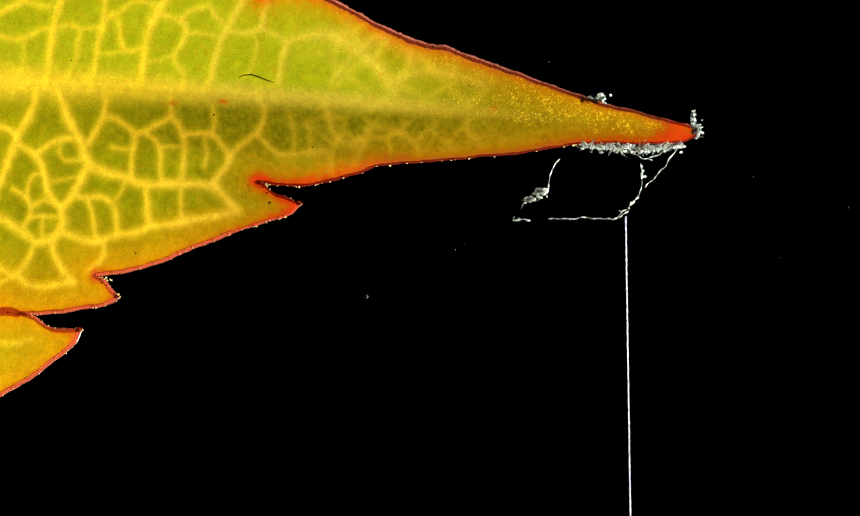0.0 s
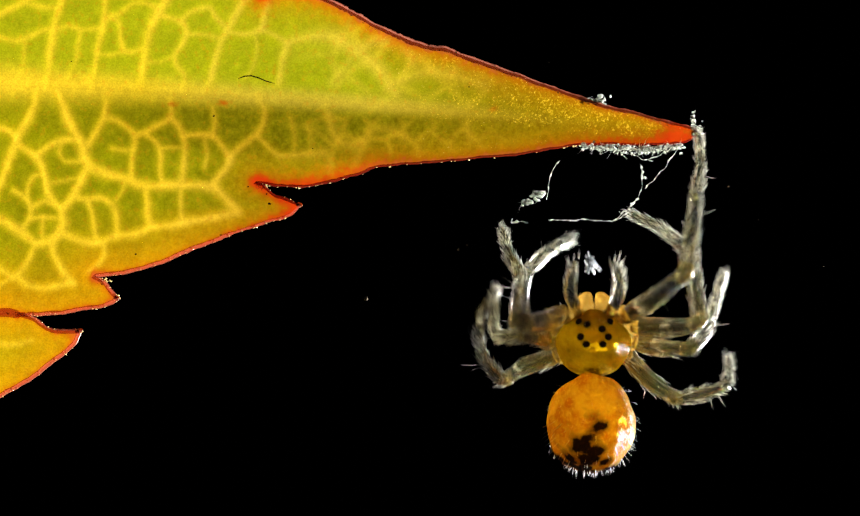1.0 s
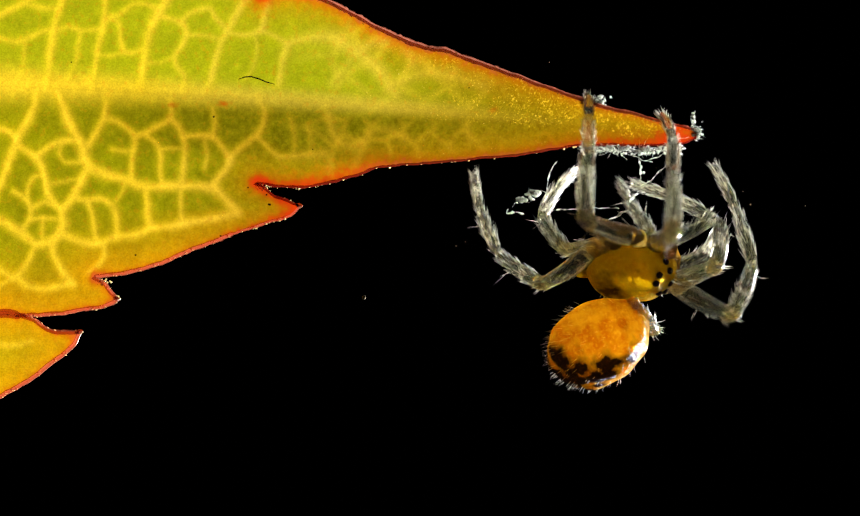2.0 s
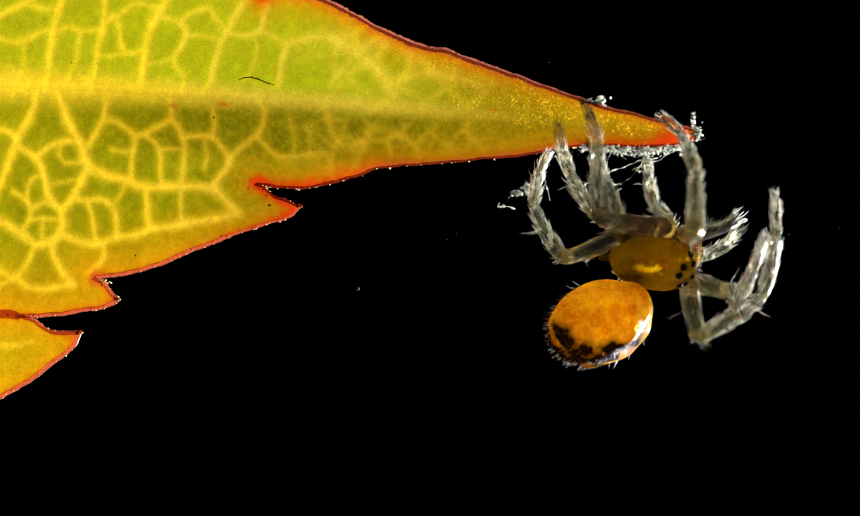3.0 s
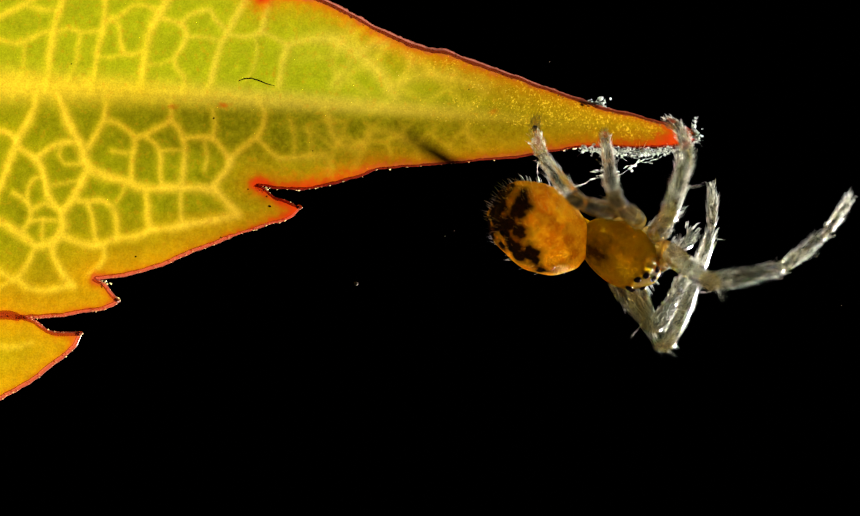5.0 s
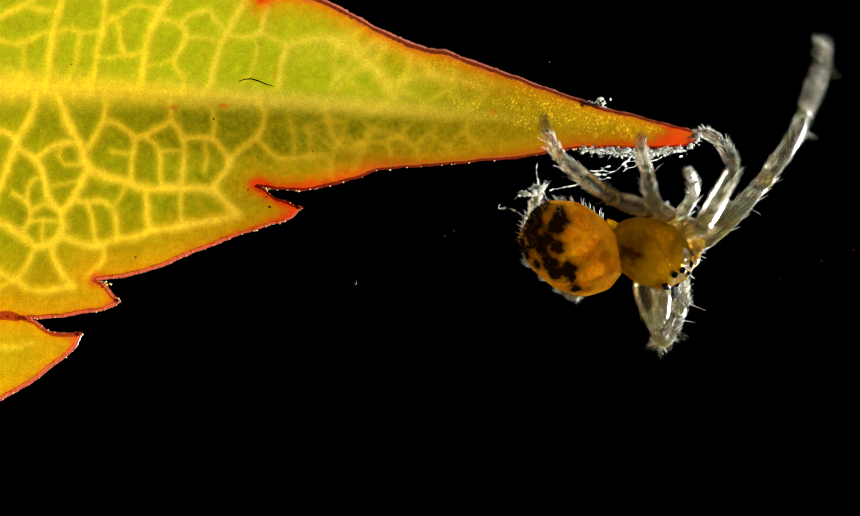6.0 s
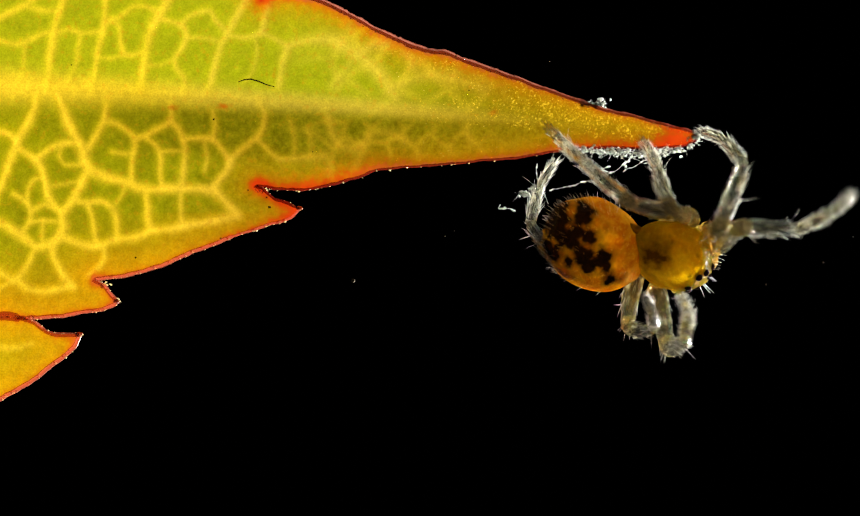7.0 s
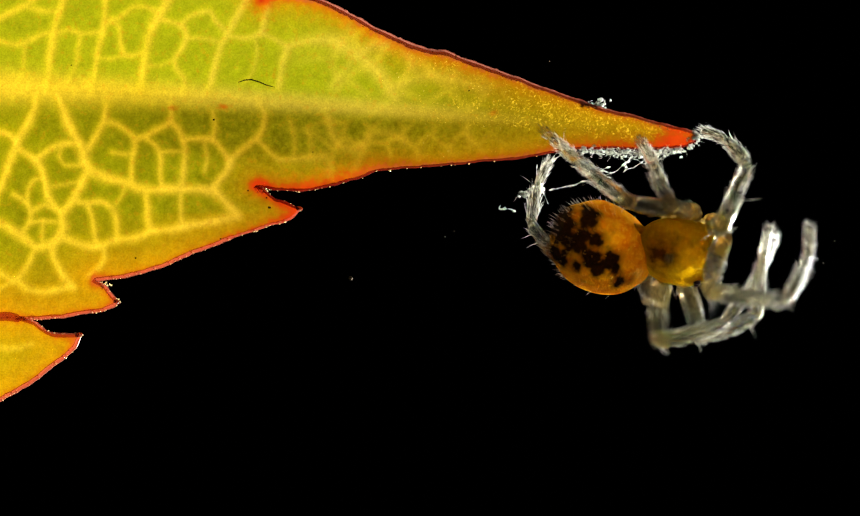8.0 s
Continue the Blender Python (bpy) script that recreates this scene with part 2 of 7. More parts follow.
class Shape:
    """Collects verts and faces, drawn in sheet units, for one mesh."""

    def __init__(self):
        self.v, self.f, self.s = [], [], []

    def rings(self, centres, radii, slot=0, sides=10, flat=1.0, side=None):
        """A tube through centres, closed at both ends. flat squeezes it across side."""
        base = len(self.v)
        last = None
        for i, (c, r) in enumerate(zip(centres, radii)):
            c = Vector(c)
            a, b = Vector(centres[max(i - 1, 0)]), Vector(centres[min(i + 1, len(centres) - 1)])
            d = (b - a).normalized()
            ref = Vector((1, 0, 0)) if last is None else last
            if abs(ref.dot(d)) > 0.95:
                ref = Vector((0, 0, 1))
            u = (ref - d * ref.dot(d)).normalized()
            w = d.cross(u)
            last = u
            for k in range(sides):
                t = 2 * math.pi * k / sides
                self.v.append(c + u * math.cos(t) * r + w * math.sin(t) * r * flat)
        n = len(centres)
        for i in range(n - 1):
            for k in range(sides):
                p, q = base + i * sides + k, base + i * sides + (k + 1) % sides
                self.f.append((p, q, q + sides, p + sides))
                self.s.append(slot)
        self.f.append(tuple(base + k for k in reversed(range(sides))))
        self.f.append(tuple(base + (n - 1) * sides + k for k in range(sides)))
        self.s += [slot, slot]

    def bristle(self, root, way, length, radius, slot, curve=0.2):
        """A fine curved spike."""
        root, way = Vector(root), Vector(way).normalized()
        side = way.orthogonal().normalized()
        bend = Vector((random.uniform(-1, 1), random.uniform(-1, 1), random.uniform(-1, 1))) * curve * length
        base = len(self.v)
        other = way.cross(side)
        for t, r in ((0, radius), (0.55, radius * 0.75)):
            c = root + way * length * t + bend * t * t
            for k in range(3):
                a = 2.094 * k
                self.v.append(c + (side * math.cos(a) + other * math.sin(a)) * r)
        self.v.append(root + way * length + bend)
        for k in range(3):
            j = (k + 1) % 3
            self.f += [(base + k, base + j, base + 3 + j, base + 3 + k), (base + 3 + k, base + 3 + j, base + 6)]
            self.s += [slot, slot]

    def ball(self, centre, radii, slot=0, seg=20, ringn=12, rough=0.0, shape=None):
        base = len(self.v)
        c = Vector(centre)
        for i in range(ringn + 1):
            th = math.pi * i / ringn
            for k in range(seg):
                ph = 2 * math.pi * k / seg
                d = Vector((math.sin(th) * math.cos(ph), math.cos(th), math.sin(th) * math.sin(ph)))
                g = 1 + rough * noise.noise(d * 2.3 + c * 0.07)
                q = Vector((d.x * radii[0], d.y * radii[1], d.z * radii[2])) * g
                self.v.append(c + (shape(d, q) if shape else q))
        for i in range(ringn):
            for k in range(seg):
                p, q = base + i * seg + k, base + i * seg + (k + 1) % seg
                self.f.append((p, p + seg, q + seg, q))
                self.s.append(slot)

    def mesh(self, name, mats):
        return mesh_from(name, [v * U for v in self.v], self.f, mats, True, self.s)


# ---- backdrop ----
# black card added to stand in for the unlit space behind
def backdrop():
    n = 16
    verts, faces = [], []
    for i in range(n + 1):
        x = -0.05 + 0.1 * i / n
        for z in (-0.04, 0.04):
            for g in (0, 0.001):
                verts.append((x, 0.15 - 6 * x * x + g, z))
    for i in range(n):
        b = i * 4
        faces += [(b, b + 4, b + 6, b + 2), (b + 1, b + 3, b + 7, b + 5), (b, b + 1, b + 5, b + 4), (b + 2, b + 6, b + 7, b + 3)]
    faces += [(0, 2, 3, 1), (n * 4, n * 4 + 1, n * 4 + 3, n * 4 + 2)]
    ob = new("backdrop", mesh_from("backdrop", verts, faces, [BACKDROP_BLACK]))
    tagged(ob, "curved black card added far behind the leaf as dark background", "backdrop", kind="structure")


backdrop()


# ---- the leaf ----
def smooth_line(points, step, rounds=2):
    """Points along a line with its corners kept at the ends."""
    out = []
    pts = [Vector((*p, 0)) for p in points]
    n = len(pts)
    for i in range(n - 1):
        p0, p1, p2, p3 = pts[max(i - 1, 0)], pts[i], pts[i + 1], pts[min(i + 2, n - 1)]
        k = max(1, int((p2 - p1).length / step))
        for j in range(k):
            t = j / k
            out.append(0.5 * ((2 * p1) + (p2 - p0) * t + (2 * p0 - 5 * p1 + 4 * p2 - p3) * t * t + (3 * p1 - p0 - 3 * p2 + p3) * t ** 3))
    return [(p.x, p.y) for p in out]


OUTLINE = []


def stretch_of_margin(*points):
    """One stretch of the margin between two teeth or notches."""
    OUTLINE.append(points)


# the lower margin from the tip to the stalk, then the upper margin back to the tip
stretch_of_margin((1274, 246), (1245, 258), (1190, 262), (1120, 261), (1040, 264), (940, 280), (820, 292), (700, 301), (640, 320), (570, 336), (510, 337), (464, 330))
stretch_of_margin((464, 330), (478, 334), (500, 352), (524, 361), (548, 371))
stretch_of_margin((548, 371), (526, 391), (480, 405), (420, 426), (340, 457), (290, 478), (230, 494), (172, 502))
stretch_of_margin((172, 502), (190, 510), (202, 526), (216, 542))
stretch_of_margin((216, 542), (196, 553), (120, 567), (40, 572), (-40, 566))
stretch_of_margin((-40, 566), (20, 566), (62, 577), (92, 597), (122, 600), (148, 600))
stretch_of_margin((148, 600), (134, 628), (100, 656), (58, 688), (10, 716), (-60, 756), (-140, 780))
stretch_of_margin((-140, 780), (-95, 800), (-60, 822))
stretch_of_margin((-60, 822), (-120, 880), (-230, 930), (-420, 960), (-640, 900), (-820, 740), (-900, 540), (-930, 300), (-930, 110))
stretch_of_margin((-930, 110), (-900, -160), (-780, -420), (-560, -560), (-330, -600), (-120, -560), (40, -480))
stretch_of_margin((40, -480), (-20, -430), (-30, -400))
stretch_of_margin((-30, -400), (120, -380), (220, -320), (330, -250))
stretch_of_margin((330, -250), (270, -220), (240, -190))
stretch_of_margin((240, -190), (380, -170), (480, -110), (560, -55))
stretch_of_margin((560, -55), (520, -30), (478, -14))
stretch_of_margin((478, -14), (540, -16), (596, -4), (650, 24), (710, 54), (770, 80), (812, 86), (852, 101), (920, 125), (985, 149), (1050, 172), (1105, 190), (1180, 208), (1240, 224), (1266, 232), (1274, 239))


def leaf_outline():
    line = []
    for piece in OUTLINE:
        line += smooth_line(piece, 5.0)
    out = []
    for i, (x, y) in enumerate(line):
        g = noise.noise(Vector((x * 0.03, y * 0.03, 2.0))) * 2.2 + noise.noise(Vector((x * 0.11, y * 0.11, 5.0))) * 1.1
        out.append((x + g * 0.4, y + g))
    return out


def midrib_y(x):
    return 148 + 0.046 * x + 0.000022 * x * x


VEINS = []


def vein(half, strength, *points):
    VEINS.append((half, strength, points))


# side veins above the midrib: half width, strength, then its course
vein(8, 1.0, (90, 150), (91, 110), (95, 80), (101, 40), (108, 15), (118, -20), (130, -90))
vein(9, 1.0, (258, 155), (262, 110), (268, 80), (275, 50), (288, 22), (306, -10), (330, -80))
vein(5, 0.9, (172, 150), (175, 115), (180, 80), (188, 50), (191, 20), (194, -20), (205, -90))
vein(7, 0.85, (381, 160), (392, 110), (404, 75), (416, 52), (430, 25), (450, -10), (480, -60))
vein(6, 0.75, (478, 52), (484, 20), (492, -10))
vein(7, 0.75, (508, 150), (513, 122), (518, 98), (526, 77), (548, 68), (590, 63), (612, 66), (632, 80), (652, 92))
vein(5, 0.6, (652, 92), (668, 82), (684, 73), (705, 66))
vein(6, 0.65, (652, 92), (672, 108), (690, 126), (706, 148), (722, 168))
# cross veins above the midrib
vein(6, 0.85, (-40, 40), (0, 24), (25, 12), (48, 0), (66, -14))
vein(5, 0.7, (46, 2), (70, 9), (104, 13))
vein(5, 0.75, (-30, 58), (4, 66), (30, 73), (52, 66), (76, 55), (98, 48))
vein(4, 0.5, (48, 70), (45, 100), (44, 128))
vein(4, 0.7, (104, 50), (126, 46), (150, 52), (184, 49))
vein(4, 0.6, (148, 52), (143, 82), (139, 112), (130, 130))
vein(4, 0.75, (191, 34), (208, 31), (218, 40), (221, 72), (228, 91), (246, 92), (262, 86))
vein(4, 0.7, (194, 28), (216, 24), (230, 14), (241, 4), (266, 3), (288, 14))
vein(3.5, 0.45, (178, 94), (200, 99), (226, 92))
vein(5, 0.75, (292, 26), (318, 32), (334, 40), (340, 60), (332, 80), (318, 100), (322, 116), (336, 134), (338, 156))
vein(4, 0.7, (330, 38), (346, 20), (384, 11), (392, 27), (413, 48))
vein(4, 0.5, (340, 62), (368, 60), (402, 68))
vein(4, 0.7, (418, 56), (446, 60), (470, 54), (479, 47))
vein(4, 0.6, (479, 52), (500, 62), (526, 76))
vein(3.5, 0.4, (466, 58), (469, 90), (460, 124), (448, 140))
vein(3.5, 0.4, (312, 102), (290, 112), (266, 108))
vein(4, 0.4, (644, 98), (630, 120), (606, 148))
vein(5, 0.5, (708, 152), (738, 142), (764, 133), (800, 128), (842, 140), (880, 152))
vein(4, 0.35, (742, 92), (754, 116), (766, 132))
# side veins below the midrib
vein(7, 0.95, (69, 160), (62, 195), (50, 220), (35, 245), (30, 264), (18, 292), (8, 322), (-10, 356))
vein(5, 0.9, (-60, 222), (0, 232), (20, 238), (34, 250))
vein(9, 1.0, (106, 160), (115, 186), (125, 215), (138, 240), (150, 262), (157, 288), (166, 302))
vein(8, 1.0, (164, 301), (195, 315), (226, 322), (264, 337), (300, 335), (340, 335), (386, 338), (402, 350), (420, 370), (434, 384))
vein(8, 1.0, (160, 303), (150, 325), (140, 343), (129, 362), (115, 380), (116, 400), (112, 420), (97, 436))
vein(8, 0.95, (-80, 380), (0, 398), (22, 409), (46, 426), (66, 440), (97, 437))
vein(7, 0.95, (112, 421), (140, 434), (165, 440), (186, 440), (210, 428), (250, 424), (276, 412), (302, 410), (334, 404), (380, 396), (430, 386))
vein(6, 0.9, (96, 440), (100, 462), (112, 486), (128, 508), (136, 516))
vein(6, 0.9, (33, 262), (54, 274), (67, 283), (78, 300), (84, 325), (88, 346), (96, 361), (114, 378))
# the meshes below the midrib
vein(5, 0.8, (68, 282), (85, 268), (106, 256), (130, 252), (146, 253))
vein(5, 0.85, (162, 260), (178, 235), (190, 213), (192, 198), (196, 178))
vein(4.5, 0.7, (191, 212), (215, 218), (235, 232), (247, 246), (244, 270), (240, 298), (239, 322))
vein(5, 0.75, (247, 246), (268, 238), (290, 225), (311, 212), (312, 182))
vein(5, 0.75, (311, 212), (325, 226), (335, 246), (337, 275), (334, 302), (332, 333))
vein(4, 0.65, (268, 244), (284, 256), (293, 276), (292, 306), (294, 334))
vein(4.5, 0.75, (335, 246), (360, 243), (388, 246), (404, 262), (418, 283))
vein(4, 0.6, (388, 246), (392, 222), (388, 192))
vein(5, 0.7, (416, 296), (421, 281), (436, 268), (456, 252), (469, 242), (480, 225), (483, 200), (474, 178))
vein(6, 0.8, (420, 288), (412, 306), (401, 318), (390, 332))
vein(4, 0.6, (469, 246), (482, 258), (496, 272), (512, 282), (546, 279), (592, 276))
vein(3, 0.45, (372, 250), (378, 275), (373, 302))
vein(3, 0.45, (296, 268), (316, 266), (336, 268))
vein(3.5, 0.55, (84, 319), (66, 318), (54, 334), (52, 356), (60, 376))
vein(3, 0.4, (84, 332), (104, 330), (130, 325), (152, 321))
vein(3, 0.45, (118, 254), (108, 274), (116, 290), (136, 293), (154, 290))
vein(3, 0.5, (204, 268), (230, 272), (244, 268))
vein(3, 0.4, (226, 324), (224, 344), (212, 362))
vein(5, 0.8, (134, 356), (160, 362), (184, 358), (204, 370), (213, 390), (213, 427))
vein(4, 0.7, (161, 362), (168, 386), (172, 410), (178, 438))
vein(6, 0.85, (266, 338), (268, 366), (270, 394), (277, 411))
vein(4, 0.6, (330, 338), (329, 370), (332, 403))
vein(4, 0.6, (28, 346), (42, 354), (57, 374), (57, 394), (42, 416))
vein(4, 0.65, (58, 376), (84, 365), (106, 374))
vein(3.5, 0.6, (58, 397), (80, 394), (112, 396))
vein(3.5, 0.6, (80, 394), (78, 434))
vein(5, 0.75, (66, 443), (55, 470), (41, 490), (28, 502))
vein(6, 0.75, (-40, 474), (0, 488), (20, 500), (37, 503), (52, 518), (82, 522), (112, 518), (132, 512))
vein(4, 0.5, (-20, 530), (2, 518), (22, 504))
vein(5, 0.7, (190, 443), (190, 464), (178, 482), (164, 494))
vein(4, 0.55, (596, 192), (602, 220), (610, 245), (625, 258), (650, 263), (661, 255))
vein(3.5, 0.4, (661, 255), (672, 240), (690, 232), (716, 236), (738, 248))
vein(3, 0.35, (536, 276), (537, 244), (530, 212))
vein(3, 0.3, (566, 276), (568, 250), (560, 226))
vein(3, 0.35, (856, 190), (852, 228), (858, 252))
vein(5, 0.5, (-200, 590), (-60, 606), (20, 626), (60, 618))


def distance_to(px, py, lines, closed=False):
    best = np.full(px.shape, 1e9)
    for (ax, ay), (bx, by) in lines:
        dx, dy = bx - ax, by - ay
        t = np.clip(((px - ax) * dx + (py - ay) * dy) / (dx * dx + dy * dy + 1e-9), 0, 1)
        best = np.minimum(best, (px - ax - t * dx) ** 2 + (py - ay - t * dy) ** 2)
    return np.sqrt(best)


def leaf_depth(x, y):
    """How far the blade lies behind the sheet's plane: a shallow trough along the midrib that sags towards the stalk."""
    off = y - midrib_y(x)
    up = np.clip(-off, 0, 1e9)
    low = np.clip(off, 0, 1e9)
    lean = np.clip(x / 260, 0.1, 1) * np.clip(1.4 - x / 1000, 0.1, 1)
    return 0.10 * up * np.clip(1 - x / 1500, 0.2, 1) + 26 * (1 - np.exp(-low / 75)) * lean - 0.03 * low - 0.02 * (1274 - x) + 4 + 5 * np.sin(x / 170.0) * np.clip(np.abs(off) / 150, 0, 1)


def build_leaf():
    from mathutils import geometry
    line = leaf_outline()
    ring = np.array(line)
    # points inside: fine in the stretch that shows, coarse towards the stalk
    pts = []
    for x0, x1, y0, y1, step in ((-60, 1280, -40, 740, 4.5), (-940, 1280, -620, 970, 16)):
        gx, gy = np.meshgrid(np.arange(x0, x1, float(step)), np.arange(y0, y1, step * 0.9))
        gx[::2] += step / 2
        gx, gy = gx.ravel(), gy.ravel()
        if step > 10:
            keep = ~((gx > -64) & (gy > -44) & (gy < 742))
            gx, gy = gx[keep], gy[keep]
        inside = np.zeros(gx.shape, bool)
        for (ax, ay), (bx, by) in zip(ring, np.roll(ring, -1, 0)):
            cross = ((ay > gy) != (by > gy)) & (gx < (bx - ax) * (gy - ay) / (by - ay + 1e-12) + ax)
            inside ^= cross
        gx, gy = gx[inside], gy[inside]
        pts.append(np.stack([gx, gy], 1))
    pts = np.concatenate(pts)
    segs = list(zip(ring.tolist(), np.roll(ring, -1, 0).tolist()))
    d = distance_to(pts[:, 0], pts[:, 1], segs)
    pts, d = pts[d > 2.2], d[d > 2.2]
    n = len(ring)
    allp = np.concatenate([ring, pts])
    margin = np.concatenate([np.zeros(n), d])
    verts, edges, faces = geometry.delaunay_2d_cdt([Vector(p) for p in allp], [(i, (i + 1) % n) for i in range(n)], [], 1, 1e-6)[:3]
    va = np.array([tuple(v) for v in verts])
    if len(va) != len(allp):
        margin = distance_to(va[:, 0], va[:, 1], segs)
    x, y = va[:, 0], va[:, 1]
    # veins: colour share and relief
    share = np.zeros(len(x))
    halo = np.zeros(len(x))
    relief = np.zeros(len(x))
    core = np.full(len(x), 1e9)
    for w, strength, points in VEINS:
        curve = smooth_line(points, 9.0) + [points[-1]]
        dd = distance_to(x, y, list(zip(curve[:-1], curve[1:])))
        wob = 1 + 0.18 * np.sin(x * 0.09 + y * 0.07) + 0.12 * np.sin(x * 0.21 - y * 0.17)
        g = strength * np.exp(-(dd / (w * 0.74 * wob + 1.8)) ** 1.7)
        share = 1 - (1 - share) * (1 - 0.92 * g)
        halo = np.maximum(halo, strength * np.exp(-(dd / (w * 1.2 + 9)) ** 2))
        relief = np.maximum(relief, np.exp(-(dd / (w * 1.3)) ** 2) * w * 0.2)
        core = np.minimum(core, dd + 12 * (1 - strength))
    fade = np.clip(1.25 - x / 1100, 0.3, 1)
    share *= 0.90 + 0.14 * np.sin(x * 0.083 + 2 * np.sin(y * 0.05)) * np.sin(y * 0.071 + 1.5 * np.sin(x * 0.043))
    share *= fade * np.where(y < midrib_y(x), 0.70 + 0.08 * np.sin(x * 0.05) * np.sin(y * 0.06), 1)
    toward_tip = np.clip((x - 500) / 110, 0, 1)
    share = share * (1 - 0.55 * toward_tip) + 0.36 * halo * toward_tip * np.clip((1120 - x) / 250, 0, 1)
    core = (1 - np.exp(-(core / 13) ** 2)) * (1 - 0.65 * np.clip((y - 545) / 40, 0, 1))
    # a faint net of the finest veins between them
    gx, gy = np.meshgrid(np.arange(-80.0, 1280, 25), np.arange(-60.0, 780, 23))
    gx[::2] += 12
    fine = np.stack([gx.ravel(), gy.ravel()], 1) + np.random.uniform(-10, 10, (gx.size, 2))
    wx = x + 3.0 * np.sin(y * 0.11) + 2 * np.sin(y * 0.05 + x * 0.06)
    wy = y + 3.0 * np.sin(x * 0.10)

    def borders(seeds, width):
        first = np.full(len(x), 1e9)
        second = np.full(len(x), 1e9)
        for sx, sy in seeds:
            q = np.hypot(wx - sx, wy - sy)
            second = np.minimum(second, np.maximum(first, q))
            first = np.minimum(first, q)
        return np.exp(-((second - first) / width) ** 2)

    share = np.maximum(share, borders(fine, 6.0) * 0.035)
    # blurred cells where the blade narrows: small and dark below the midrib, longer above it
    cells = []
    for x0, y0, dx, dy, count, rows in ((575, 196, 54, 36, 8, 3), (590, 60, 88, 42, 6, 4)):
        cells.append(np.array([(x0 + dx * (i + 0.5 * (j % 2)), y0 + dy * j) for i in range(count) for j in range(rows)]) + np.random.uniform(-9, 9, (count * rows, 2)))
    below, above = borders(cells[0], 11.0), borders(cells[1], 17.0)
    under = y > midrib_y(x)
    wall = np.where(under, below, above) * toward_tip * np.clip((1010 - x) / 200, 0, 1) * np.clip(margin / 22, 0, 1)
    wall *= np.clip(np.abs(y - midrib_y(x)) / 26 - 0.3, 0, 1)
    share = np.clip(share + wall * np.where(under, 0.15, 0.13), 0, 1)
    core = core * (1 - 0.7 * toward_tip) + 0.7 * toward_tip * np.clip(1.05 - 0.8 * wall - halo * 0.4, 0, 1)
    rib_w = np.clip(29 * (1 - x / 1500), 9, 29)
    rib = np.exp(-np.abs((y - midrib_y(x)) / rib_w) ** 2.0) * np.clip(1.0 - x / 1150, 0, 1)
    share = np.clip(np.maximum(share, rib * 0.85) + 0.20 * np.exp(-((y - midrib_y(x) + 4) / 17) ** 2 - ((x - 760) / 170) ** 2), 0, 1)
    lump = np.array([noise.noise(Vector((a * 0.05, b * 0.05, 0.3))) + 0.5 * noise.noise(Vector((a * 0.13, b * 0.13, 1.3))) for a, b in zip(x, y)])
    relief = relief + rib * rib_w * 0.06 + lump * 0.7
    # red pigment at the margin, broader at the teeth and at the tip
    teeth = np.zeros(len(x))
    for tx, ty, r in ((556, 371, 38), (222, 542, 26), (154, 602, 36), (1232, 246, 32), (478, -14, 26), (474, 330, 18), (178, 503, 14)):
        teeth = np.maximum(teeth, np.exp(-((x - tx) ** 2 + (y - ty) ** 2) / (r * r)))
    low = (y > midrib_y(x)).astype(float)
    red_w = 6.0 + 2 * low - 2.0 * low * np.clip((400 - x) / 160, 0, 1) + 9 * (1 - low) * np.clip((x - 500) / 60, 0, 1) * np.clip((1150 - x) / 300, 0.4, 1) + 15 * np.exp(-((x - 620) / 130) ** 2) * low + 12 * low * np.clip((x - 800) / 400, 0, 1)
    edge = np.clip(np.exp(-(margin / red_w) ** 1.2) * 0.80 + teeth * 0.62, 0, 1)
    under_tip = np.exp(-((y - midrib_y(x) - 20) / 20) ** 2) * np.clip((x - 1010) / 190, 0, 1)
    edge = np.clip(np.maximum(edge, under_tip * 0.52), 0, 1)
    for tx, ty, rx in ((316, 188, 11), (408, 185, 14), (900, 196, 8)):
        edge = np.maximum(edge, 0.42 * np.exp(-((x - tx) / rx) ** 2 - ((y - ty) / 5) ** 2))
    rosy = 0.45 * np.clip((400 - x) / 160, 0, 1) * low
    brown = np.clip(1 - low - teeth * 2 + 0.9 * low * np.clip((x - 620) / 160, 0, 1) * np.clip((1080 - x) / 120, 0, 1), 0, 1) * np.clip(1.25 - x / 5200, 0, 1) * 0.9
    pale = np.clip((x - 260) / 240, 0, 1)
    warm = np.exp(-(margin / np.where((y > 380) & (x < 520), 58, 42)) ** 1.5) * 0.80 + 0.10 * np.clip(0.75 - x / 700, 0, 1)
    warm = np.clip(warm + 0.12 * np.clip((y - 430) / 60, 0, 1) * np.clip((600 - y) / 60, 0, 1) + 0.16 * np.clip((x - 700) / 350, 0, 1), 0, 1)
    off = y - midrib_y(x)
    # shade below the midrib and deeper tone towards the tip, put into colour
    olive_shade = 0.68 * np.exp(-(np.maximum(np.abs(off - 60) - 25, 0) / 28) ** 2) * np.clip((x - 80) / 240, 0, 1) + 0.62 * np.clip((x - 660) / 300, 0, 1) + 0.50 * np.exp(-((x - 460) / 190) ** 2) * np.clip((off - 90) / 60, 0, 1) + 0.25 * np.clip((x - 350) / 150, 0, 1) * np.clip(1.3 - x / 900, 0, 1)
    # paler green above the midrib: waxy sheen painted into the colour
    upper_sheen = np.clip((900 - x) / 250, 0, 1) * np.clip(-off / 30, 0, 1) * np.clip(margin / 60, 0, 1)
